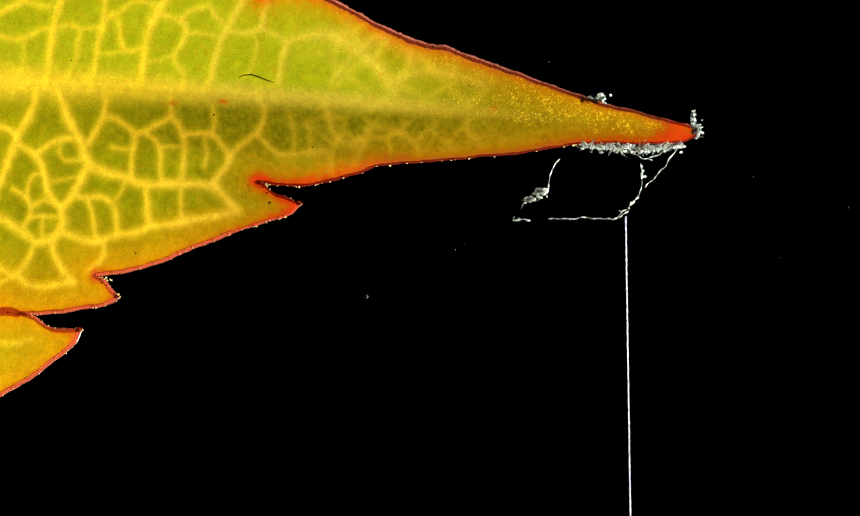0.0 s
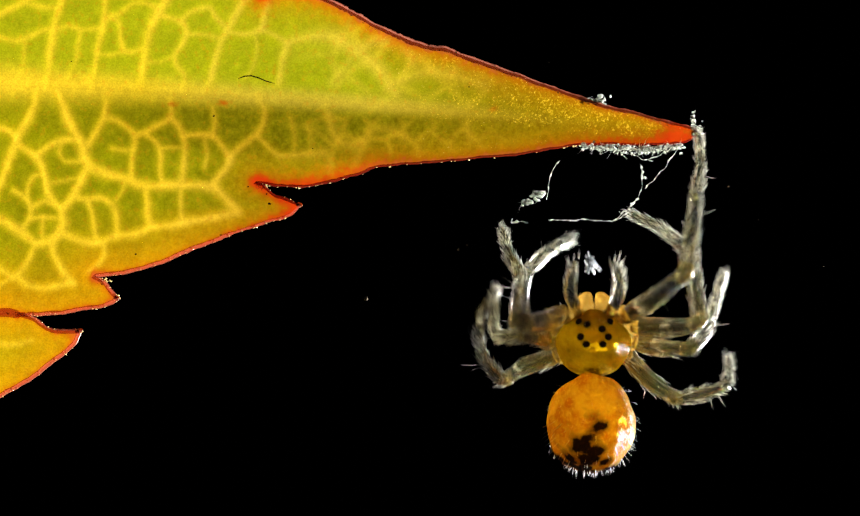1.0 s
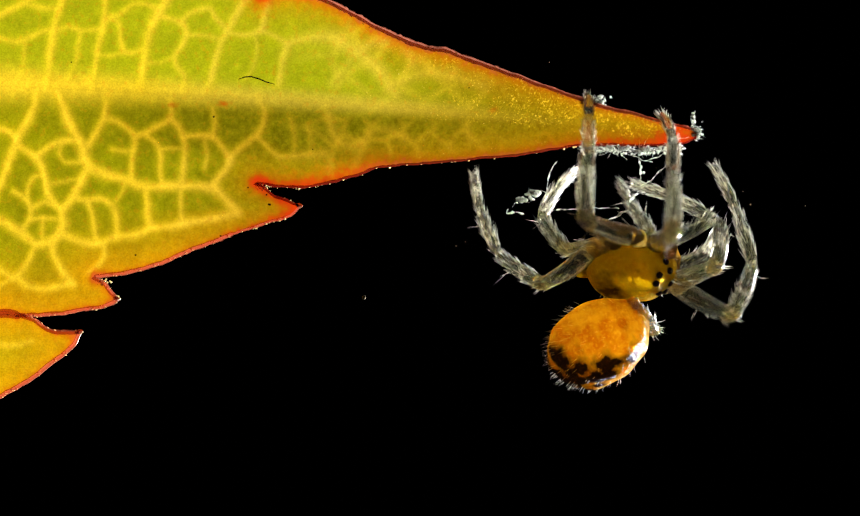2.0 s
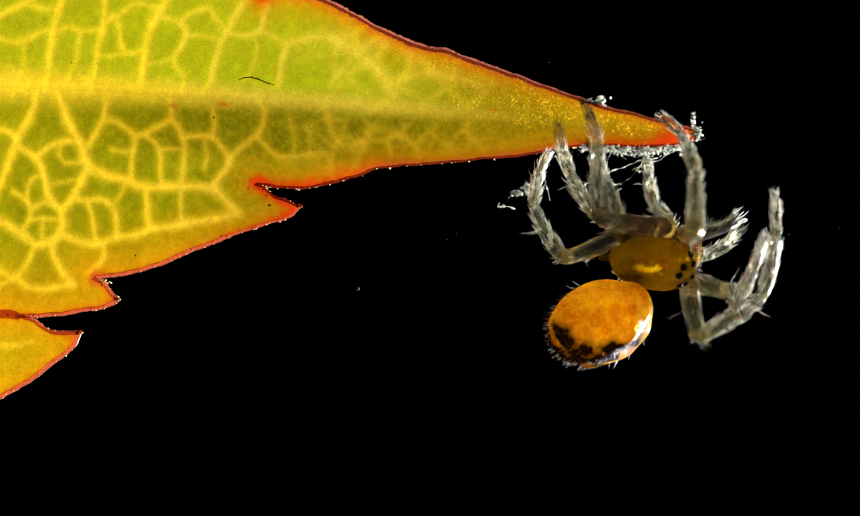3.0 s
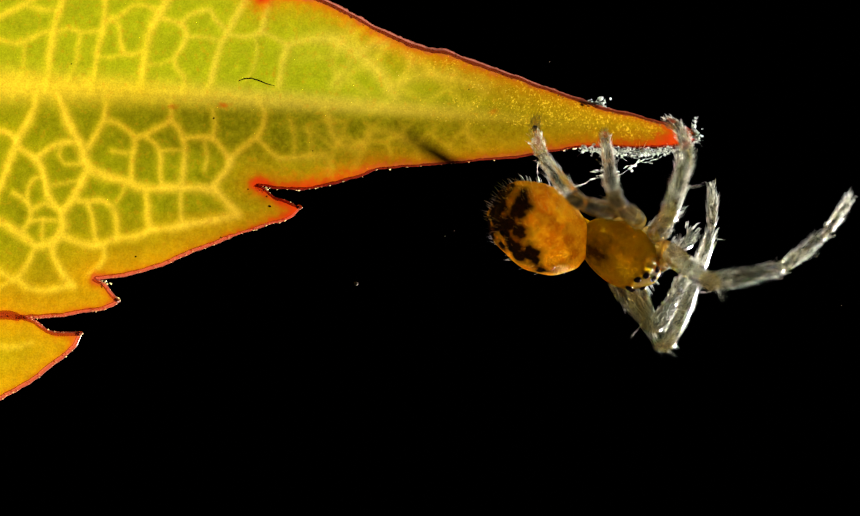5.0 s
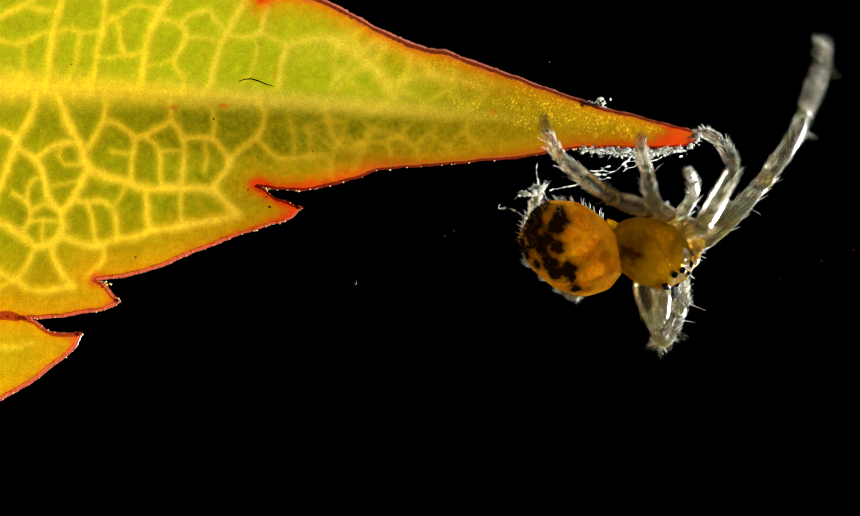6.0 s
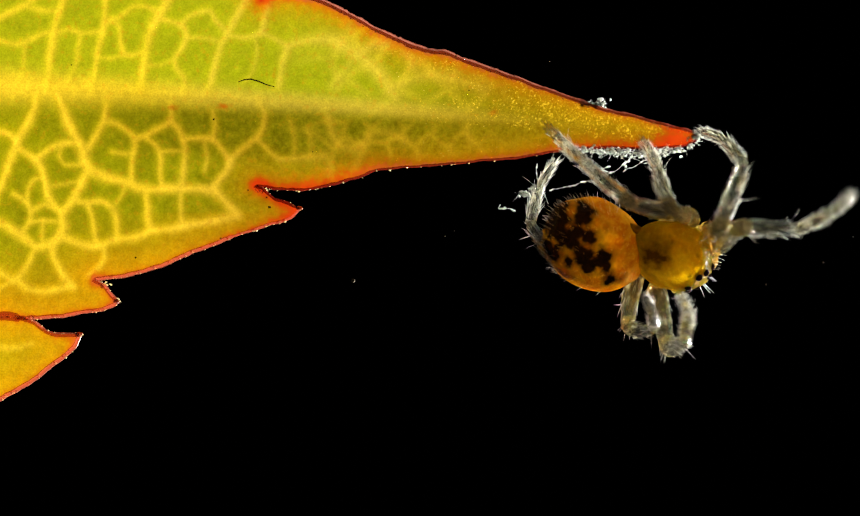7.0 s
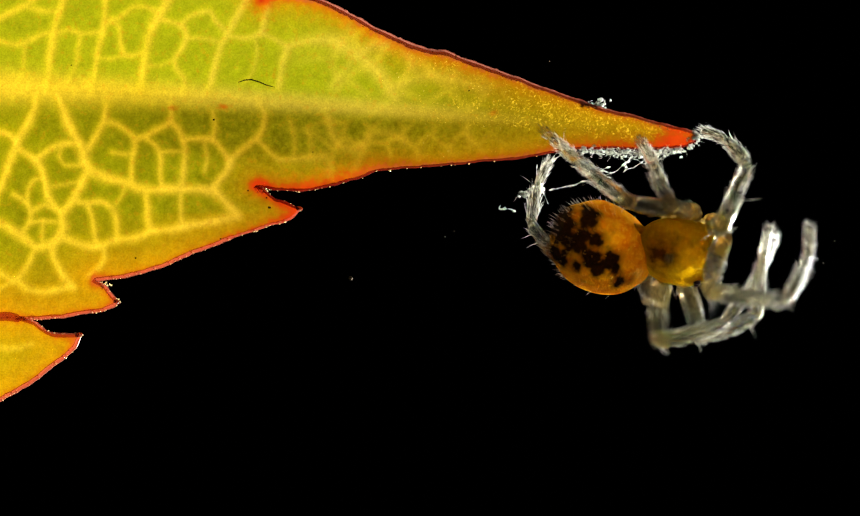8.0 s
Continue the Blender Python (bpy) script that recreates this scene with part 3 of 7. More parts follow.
    olive_shade = np.clip(olive_shade * (1 - 0.6 * rib), 0, 0.8)
    # where glints are painted: near the margin and along the midrib towards the tip
    glint_mask = np.clip(0.0 + 0.04 * np.clip((x - 200) / 300, 0, 1) * (off < 0) + np.clip((x - 560) / 200, 0, 1) * np.exp(-margin / 55) * np.where(off < 16, 1.0, 0.40) + 0.45 * np.clip((x - 600) / 200, 0, 1) * np.exp(-((off + 12) / 26) ** 2), 0, 1)
    # thickness: rounded at the margin, with a swollen rim
    half = 5 * np.sqrt(np.clip(1 - (1 - np.clip(margin / 14, 0, 1)) ** 2, 0, 1)) + 0.6
    mid = leaf_depth(x, y)
    front = np.stack([x, y, mid - relief * np.clip(margin / 12, 0, 1)], 1)
    back = np.stack([x, y, mid + 2.2 * half + 0.5 * relief * np.clip(margin / 12, 0, 1)], 1)
    co = np.concatenate([front, back])
    k = len(x)
    out = []
    slots = []
    for f in faces:
        a, b, c = f
        if (x[b] - x[a]) * (y[c] - y[a]) - (x[c] - x[a]) * (y[b] - y[a]) > 0:
            a, c = c, a
        out.append((a, b, c))
        slots.append(0)
    for f in faces:
        a, b, c = f
        if (x[b] - x[a]) * (y[c] - y[a]) - (x[c] - x[a]) * (y[b] - y[a]) > 0:
            a, c = c, a
        out.append((k + c, k + b, k + a))
        slots.append(1)
    for i in range(n):
        j = (i + 1) % n
        out.append((i, j, k + j, k + i))
        slots.append(1)
    world_co = np.stack([(co[:, 0] - 784) * U, co[:, 2] * U, (470 - co[:, 1]) * U], 1)
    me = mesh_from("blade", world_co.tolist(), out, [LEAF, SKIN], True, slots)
    for name, values in (("vein", share), ("core", core), ("edge", edge), ("warm", warm), ("pale", pale), ("brown", brown), ("rosy", rosy), ("upper_sheen", upper_sheen), ("olive_shade", olive_shade), ("painted_glint", glint_mask)):
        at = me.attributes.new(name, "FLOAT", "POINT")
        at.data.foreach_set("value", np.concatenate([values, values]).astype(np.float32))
    for e in me.edges:
        a, b = e.vertices
        if (a < n and b < n and abs(a - b) in (1, n - 1)) or (k <= a < k + n and k <= b < k + n and abs(a - b) in (1, n - 1)):
            e.use_edge_sharp = True
    me.update()
    leaf = tagged(new("leaf"), "yellow-green autumn leaf with golden veins and red toothed margin", "leaf")
    child("blade", me, leaf)
    # midrib and side veins stand proud of the sunny face
    xs = [-880 + 40 * i for i in range(53)]
    s = Shape()
    s.rings([(px - 784, float(leaf_depth(np.float64(px), np.float64(midrib_y(px)))) + 12, 470 - midrib_y(px)) for px in xs], [max(2.0, 12 * (1 - px / 1300)) for px in xs], 0, 10)
    child("midrib", s.mesh("midrib", [RIDGE]), leaf, "pale raised midrib")
    for w, strength, points in VEINS:
        if w < 6:
            continue
        curve = smooth_line(points, 9.0) + [points[-1]]
        s = Shape()
        s.rings([(px - 784, float(leaf_depth(np.float64(px), np.float64(py))) + 12, 470 - py) for px, py in curve], [0.42 * w * (1 - 0.5 * i / len(curve)) for i in range(len(curve))], 0, 8)
        child("vein", s.mesh("vein", [RIDGE]), leaf)

    def inside_leaf(px, py):
        hit = False
        for (ax, ay), (bx, by) in segs:
            if (ay > py) != (by > py) and px < (bx - ax) * (py - ay) / (by - ay + 1e-12) + ax:
                hit = not hit
        return hit

    # thickened pink rim along the margin, one length between each pair of teeth
    shown = [(px, py) for px, py in line if -70 < px and -70 < py < 760]
    run = []
    last = None
    runs = []
    corners = [(548, 371), (216, 542), (148, 600), (464, 330), (172, 502), (-40, 566), (1274, 246), (1274, 239), (478, -14), (560, -55)]
    for px, py in shown:
        if last and math.hypot(px - last[0], py - last[1]) > 30:
            runs.append(run)
            run = []
        run.append((px, py))
        if len(run) > 3 and any(math.hypot(px - cx, py - cy) < 4.5 for cx, cy in corners):
            runs.append(run)
            run = [(px, py)]
        last = (px, py)
    runs.append(run)
    for run in runs:
        if len(run) < 5:
            continue
        s = Shape()
        centres = []
        for i, (px, py) in enumerate(run):
            a, b = run[max(i - 1, 0)], run[min(i + 1, len(run) - 1)]
            ln = math.hypot(b[0] - a[0], b[1] - a[1]) + 1e-6
            ox, oy = -(b[1] - a[1]) / ln * 1.5, (b[0] - a[0]) / ln * 1.5
            side = 1 if inside_leaf(px + ox * 2, py + oy * 2) else -1
            px, py = px + side * ox, py + side * oy
            centres.append(Vector((px - 784, float(leaf_depth(np.float64(px), np.float64(py))) - 2.5, 470 - py)))
        radii = [((4.2 if px < 420 and py > 300 else 2.6) + 0.7 * noise.noise(Vector((px * 0.04, py * 0.04, 9.0))) + (0.6 if px < 450 else 1.3) * noise.noise(Vector((px * 0.2, py * 0.2, 3.0)))) * (0.8 if px > 640 and py > midrib_y(px) else 1) * (1 + 0.9 * min(1, max(0, (px - 540) / 80)) * min(1, max(0.1, (1240 - px) / 420)) * (py < midrib_y(px))) for px, py in run]
        s.rings(centres, radii, 0, 8)
        mean_x, mean_y = sum(p[0] for p in run) / len(run), sum(p[1] for p in run) / len(run)
        coat, label = (RIM, "thickened pink leaf rim") if mean_x < 450 else (RIM_RED, "thickened dark red leaf rim") if mean_y > 240 else (RIM_BROWN, "thickened mauve-brown leaf rim")
        child("rim", s.mesh("rim", [coat]), leaf, label)
    for px, py, dx, dy in ((548, 371, 0.95, 0.1), (216, 542, 0.75, 0.3), (148, 600, 0.95, -0.3), (1270, 241, 1, 0.15)):
        s = Shape()
        d = float(leaf_depth(np.float64(px), np.float64(py)))
        line2 = [Vector((px - 784 + dx * k, d, 470 - py - dy * k)) for k in (-8, -5, -2, 1, 4)]
        s.rings(line2, [2.5, 4.5, 4.2, 3.2, 1.2], 0, 10)
        child("tooth_tip", s.mesh("tooth_tip", [HORN]), leaf, "small horny brown tooth tip")
    return leaf, (x, y, margin, front[:, 2]), ring


leaf, LEAF_FIELD, LEAF_RING = build_leaf()


# ---- the spider: forward is +y, its back +z ----
def limb(length, r0, r1, bow, hairs, spines, tip=False, lie=(14, 26)):
    """A leg segment along +y, bowed towards +z, with swollen middle, narrow joints, bristles that lie towards its tip and long spines."""
    s, hair = Shape(), Shape()
    n = 14

    def middle(t):
        return Vector((0, length * t, bow * math.sin(math.pi * t)))

    def girth(t):
        r = (r0 + (r1 - r0) * t) * (1 + 0.14 * math.sin(math.pi * min(1, t * 1.2)))
        r *= 1 - 0.26 * math.exp(-(t / 0.05) ** 2) - (0 if tip else 0.22 * math.exp(-((1 - t) / 0.05) ** 2))
        if tip:
            r *= math.sqrt(max(0.02, 1 - max(0.0, (t - 0.86) / 0.14) ** 2))
        return max(r, 1.0)

    steps = [i / n for i in range(n + 1)]
    centres, radii = [middle(t) for t in steps], [girth(t) for t in steps]
    centres = [Vector((0, -r0 * 0.5, 0))] + centres + ([] if tip else [Vector((0, length + r1 * 0.5, 0))])
    radii = [r0 * 0.4] + radii + ([] if tip else [r1 * 0.4])
    s.rings(centres, radii, 0, 14)
    for k in range(hairs):
        t = random.uniform(0.08, 0.96)
        a = 2 * math.pi * (k % 9) / 9 + random.gauss(0, 0.25)
        out = Vector((math.cos(a), 0, math.sin(a)))
        hair.bristle(middle(t) + out * girth(t) * 0.97, out * random.uniform(0.06, 0.36) + Vector((0, 1, 0)), random.uniform(*lie), random.uniform(0.24, 0.42), 0, 0.12)
    for k in range(spines):
        t = random.uniform(0.45, 0.97)
        a = random.uniform(0.2, 2.9)
        out = Vector((math.cos(a), 0, math.sin(a)))
        hair.bristle(middle(t) + out * girth(t) * 0.95, out + Vector((0, 0.35, 0)), random.uniform(22, 38), 0.34, 0, 0.2)
    if tip:
        for side in (-1, 1):
            hair.bristle((side * 1.5, length * 0.96, 0), (side * 0.4, 1, -0.5), 10, 1.5, 0, 0.3)
    return s, hair


def marked(me, values):
    at = me.attributes.new("mark", "FLOAT", "POINT")
    at.data.foreach_set("value", np.asarray(values, dtype=np.float32))
    return me


def carapace_mesh():
    s = Shape()

    def form(d, q):
        head = max(0.0, d.y)
        x = q.x * (1 - 0.34 * head ** 1.6)
        z = q.z * (1.0 if q.z > 0 else 0.62) + 10 * max(0, d.z) * math.exp(-((d.y - 0.55) / 0.35) ** 2)
        z -= 7 * math.exp(-((d.y + 0.35) / 0.22) ** 2 - (d.x / 0.16) ** 2) * max(0, d.z)
        return Vector((x, q.y, z))

    s.ball((0, 0, 0), (69, 82, 50), 0, 40, 26, 0.03, form)
    marks = [0.75 * math.exp(-((v.x / 40) ** 2 + ((v.y + 44) / 34) ** 2)) * (v.z > 0) + 0.55 * math.exp(-(((abs(v.x) - 44) / 4) ** 2 + ((v.y - 4) / 34) ** 2)) * (v.z > -12) for v in s.v]
    return marked(s.mesh("carapace", [CARAPACE]), marks)


def carapace_bristles():
    s = Shape()
    for i in range(14):
        a = random.uniform(0, 2 * math.pi)
        s.bristle((16 * math.cos(a), 66 + random.uniform(-8, 8), 22 + 12 * math.sin(a)), (0.3 * math.cos(a), 1, 0.6), random.uniform(14, 26), 0.5, 0)
    for i in range(20):
        a = random.choice((0.1, math.pi - 0.1)) + random.uniform(-0.5, 0.5)
        s.bristle((62 * math.cos(a), 40 * math.sin(a) * 2 - 20, 0), (math.cos(a), 0.4, 0.2), random.uniform(12, 20), 0.5, 0)
    return s.mesh("bristles", [BRISTLE])


def abdomen_mesh():
    """Its middle is the origin; the waist lies at +y."""
    s = Shape()

    def form(d, q):
        x = q.x * (1 + 0.08 * -d.y)
        return Vector((x, q.y - 4 * max(0, d.z), q.z * (1.0 if q.z > 0 else 0.92)))

    s.ball((0, 0, 0), (81, 100, 75), 0, 72, 48, 0.06, form)
    spots = ((8, 60, 15, 0.7), (16, 42, 20, 0.9), (2, 24, 15, 0.8), (-14, 6, 24, 1), (16, -4, 20, 1), (0, -28, 29, 1), (-30, -36, 22, 1), (32, -38, 17, 0.9), (-14, -60, 32, 1), (36, -70, 28, 1), (-48, -60, 28, 1), (-6, -94, 50, 1), (-56, -18, 10, 0.5), (56, -14, 10, 0.5))
    marks = []
    for v in s.v:
        m = 0
        for sx, sy, r, k in spots:
            m = max(m, k * math.exp(-(((v.x - sx) / r) ** 2 + ((v.y - sy) / (r * 0.9)) ** 2)))
        marks.append(m * min(1.0, max(0.0, (v.z - 4 - 0.8 * min(0, v.y + 44)) / 24)))
    return marked(s.mesh("abdomen", [BELLY]), marks)


def abdomen_bristles():
    s = Shape()
    for i in range(240):
        d = Vector((random.gauss(0, 1), random.gauss(-0.8, 0.7), random.gauss(0.0, 0.9))).normalized()
        q = Vector((d.x * 81, d.y * 100, d.z * 75))
        s.bristle(q * 0.985, d + Vector((0, -0.75, 0)), random.uniform(9, 20), random.uniform(0.24, 0.40), 0)
    return s.mesh("bristles", [BRISTLE])


def knee(length, r):
    """A short swollen knee piece about its middle."""
    s, hair = Shape(), Shape()
    steps = [i / 8 for i in range(9)]
    s.rings([(0, length * (t - 0.5), 2.5 * math.sin(math.pi * t)) for t in steps], [r * (0.62 + 0.40 * math.sin(math.pi * (0.1 + 0.8 * t))) for t in steps], 0, 14)
    for k in range(8):
        a = random.uniform(0.3, 2.8)
        out = Vector((math.cos(a), 0, math.sin(a)))
        hair.bristle((out.x * r * 0.9, random.uniform(-0.2, 0.3) * length, out.z * r * 0.9), out * random.uniform(0.4, 1.0) + Vector((0, 0.8, 0)), random.uniform(12, 26), 0.34, 0, 0.15)
    return s, hair


def segment(name, shapes, coat, leg):
    """One piece of a leg, and its bristles, which move with it."""
    piece = child(name, shapes[0].mesh(name, [coat]), leg)
    fur = tagged(child("bristles", shapes[1].mesh("bristles", [BRISTLE]), leg), kind="stuff")
    return piece, fur


HIPS = {1: (62, 60, -14), 2: (78, 24, -16), 3: (78, -20, -16), 4: (64, -58, -14)}
LENGTHS = {1: (165, 140, 195), 2: (120, 125, 185), 3: (104, 88, 120), 4: (114, 110, 150)}


def build_spider():
    spider = tagged(new("spider"), "tiny amber spiderling with glassy bristly legs hanging under the leaf", "spider")
    plate = child("carapace", carapace_mesh(), spider, "smooth amber head and breast plate")
    tagged(child("bristles", carapace_bristles(), plate), kind="stuff")
    # eyes: four in the front row, four behind
    s = Shape()
    s.ball((0, 0, 0), (7.5, 7.5, 6.6), 0, 14, 9)
    eye_mesh = s.mesh("eye", [EYE])
    skin = [v.co / U for v in plate.data.vertices]
    for side in (-1, 1):
        for x, y in ((12, 48), (12, 70), (26, 56), (28, 66)):
            e = child("eye", eye_mesh, spider, "black glossy eye")
            top = min((v for v in skin if v.z > 8), key=lambda v: (v.x - side * x) ** 2 + (v.y - y) ** 2)
            e.location = top * 0.965 * U
    # jaws
    for side in (-1, 1):
        s = Shape()
        s.rings([(side * 16, 46, 4), (side * 18, 58, -8), (side * 19, 66, -20), (side * 17, 70, -34), (side * 12, 70, -46), (side * 8, 68, -54)], [13, 18, 20, 17, 11, 5], 0, 16)
        for i in range(12):
            a = random.uniform(0, 6.28)
            s.bristle((side * 18 + 16 * math.cos(a), 70, -22 + 18 * math.sin(a)), (0.4 * math.cos(a), 1, 0.4 * math.sin(a)), random.uniform(12, 22), 0.45, 1)
        child("jaw", marked(s.mesh("jaw", [HIP, BRISTLE]), [0] * len(s.v)), spider)
    # underside plate and waist
    s = Shape()
    s.ball((0, -6, -24), (40, 48, 14), 0, 24, 14, 0.05)
    child("breast_plate", marked(s.mesh("breast_plate", [CARAPACE]), [0] * len(s.v)), spider)
    s = Shape()
    s.rings([(0, -66, -2), (0, -80, -4), (0, -92, -4), (0, -102, -4)], [10, 8, 7, 4], 0, 14)
    child("waist", marked(s.mesh("waist", [CARAPACE]), [0.45] * len(s.v)), spider)
    abdomen = child("abdomen", abdomen_mesh(), spider, "round orange abdomen with dark brown blotches")
    tagged(child("bristles", abdomen_bristles(), abdomen), kind="stuff")
    for x, y in ((-9, 0), (9, 0), (0, 10)):
        s = Shape()
        s.rings([(x, -72, -34 - y), (x * 1.2, -80, -42 - y), (x * 1.2, -86, -46 - y)], [7, 5, 2.5], 0, 10)
        child("spinneret", marked(s.mesh("spinneret", [BELLY]), [0.9] * len(s.v)), abdomen)
    # feelers, each with its root at the origin
    feelers = []
    for side in (-1, 1):
        s = Shape()
        line = [(0, 0, 0), (side * 8, 18, 4), (side * 14, 42, 16), (side * 14, 66, 26), (side * 8, 90, 28), (side * 1, 114, 20)]
        s.rings(line, [9, 12, 12.5, 12, 11, 4], 0, 12)
        for i in range(90):
            t = random.uniform(1.2, 5)
            j = min(int(t), 4)
            c = Vector(line[j]).lerp(Vector(line[j + 1]), t - j)
            a = random.uniform(0, 6.28)
            o = Vector((math.cos(a), 0, math.sin(a)))
            s.bristle(c + o * 10, o * 0.25 + Vector((0, 1, 0)), random.uniform(12, 24), 0.5, 1)
        feelers.append(child("feeler", s.mesh("feeler", [CUTICLE, BRISTLE]), spider, "short glassy feeler"))
    legs = {}
    for side, letter in ((-1, "L"), (1, "R")):
        for n in (1, 2, 3, 4):
            hx, hy, hz = HIPS[n]
            f, t, m = LENGTHS[n]
            s = Shape()
            inner = Vector((side * hx * 0.42, hy * 0.62, -22))
            outer = Vector((side * hx, hy, hz))
            s.rings([inner.lerp(outer, k) for k in (0, 0.2, 0.45, 0.66, 0.74, 0.84, 0.98, 1.12)], [13, 17, 19, 17, 14.5, 18, 17, 9], 0, 16)
            for k in range(14):
                a = random.uniform(0, 6.28)
                out = Vector((0, math.cos(a), math.sin(a)))
                s.bristle(inner.lerp(outer, random.uniform(0.4, 1)) + out * 17, out + Vector((side * 0.8, 0, 0)), random.uniform(9, 18), 0.4, 1)
            leg = child("leg", marked(s.mesh("coxa", [HIP, BRISTLE]), [0] * len(s.v)), spider, "jointed see-through leg, amber at its root")
            w = 1.0 if n < 3 else 0.88
            legs[letter + str(n)] = {
                "femur": segment("femur", limb(f, 18.5 * w, 15 * w, 6, 24, 1), THIGH, leg),
                "patella": segment("patella", knee(36 * w, 16 * w), KNEE, leg),
                "tibia": segment("tibia", limb(t, 15 * w, 12.5 * w, 5, 70, 2), CUTICLE, leg),
                "metatarsus": segment("metatarsus", limb(m * math.hypot(0.56, 0.07), 11.5 * w, 9.5 * w, 2, 105, 1, False, (15, 27)), CUTICLE, leg),
                "tarsus": segment("tarsus", limb(m * math.hypot(0.44, 0.07), 9 * w, 7 * w, 2, 115, 0, True, (12, 24)), CUTICLE, leg),
            }
    return spider, abdomen, legs, feelers


spider, abdomen, legs, feelers = build_spider()


# ---- silk, dust and lint ----
def strand(points, radius, bead=0.6):
    """A crumpled beaded thread through points of the sheet (right, down, depth)."""
    s = Shape()
    centres, radii = [], []
    pts = [Vector((x - 784, d, 470 - y)) for x, y, d in points]
    for a, b in zip(pts[:-1], pts[1:]):
        k = max(2, int((b - a).length / 3))
        for j in range(k):
            c = a.lerp(b, j / k)
            c += Vector((noise.noise(c * 0.09), noise.noise(c * 0.09 + Vector((9, 0, 0))), noise.noise(c * 0.09 + Vector((0, 9, 0))))) * 3
            c += Vector((noise.noise(c * 0.4), 0, noise.noise(c * 0.4 + Vector((0, 9, 0))))) * 1.2
            centres.append(c)
            radii.append(radius * (0.06 + bead * max(0.0, noise.noise(c * 0.17 + Vector((3, 3, 3))) + 0.10) * 2.2))
    centres.append(pts[-1])
    radii.append(radius * 0.3)
    s.rings(centres, [max(0.22, r) for r in radii], 0, 6)
    for c, r in zip(centres, radii):
        if r > radius * 0.42 and random.random() < 0.6:
            o = Vector((random.gauss(0, 1), random.gauss(0, 1), random.gauss(0, 1))) * radius * 0.6
            s.ball(c + o, (r * random.uniform(0.5, 1.1), r * 0.7, r * random.uniform(0.5, 1.3)), 0, 7, 5, 0.8)
    return s


def clump(s, x, y, d, spread, count, size):
    """A felted lump of silk: crumpled flakes of uneven size and fine loose fibres."""
    for k in range(count):
        c = Vector((x - 784 + random.gauss(0, spread[0]), d + random.gauss(0, 4), 470 - y + random.gauss(0, spread[1])))
        r = size * random.choice((0.4, 0.5, 0.6, 0.8, 1.0, 1.5))
        s.ball(c, (r * random.uniform(0.6, 1.5), r, r * random.uniform(0.5, 1.2)), 0, 9, 6, 0.9)
        if k % 3 == 0:
            s.bristle(c, Vector((random.uniform(-1, 1), random.uniform(-1, 1), random.uniform(-1, 1))), random.uniform(5, 12), 0.3, 0, 0.9)


def at_middle(name, s, mat, parent=None):
    """Links a shape with its origin in its middle."""
    mid = sum(s.v, Vector()) / len(s.v)
    s.v = [v - mid for v in s.v]
    ob = new(name, s.mesh(name, [mat]))
    ob.location = mid * U
    ob.parent = parent
    return ob, mid


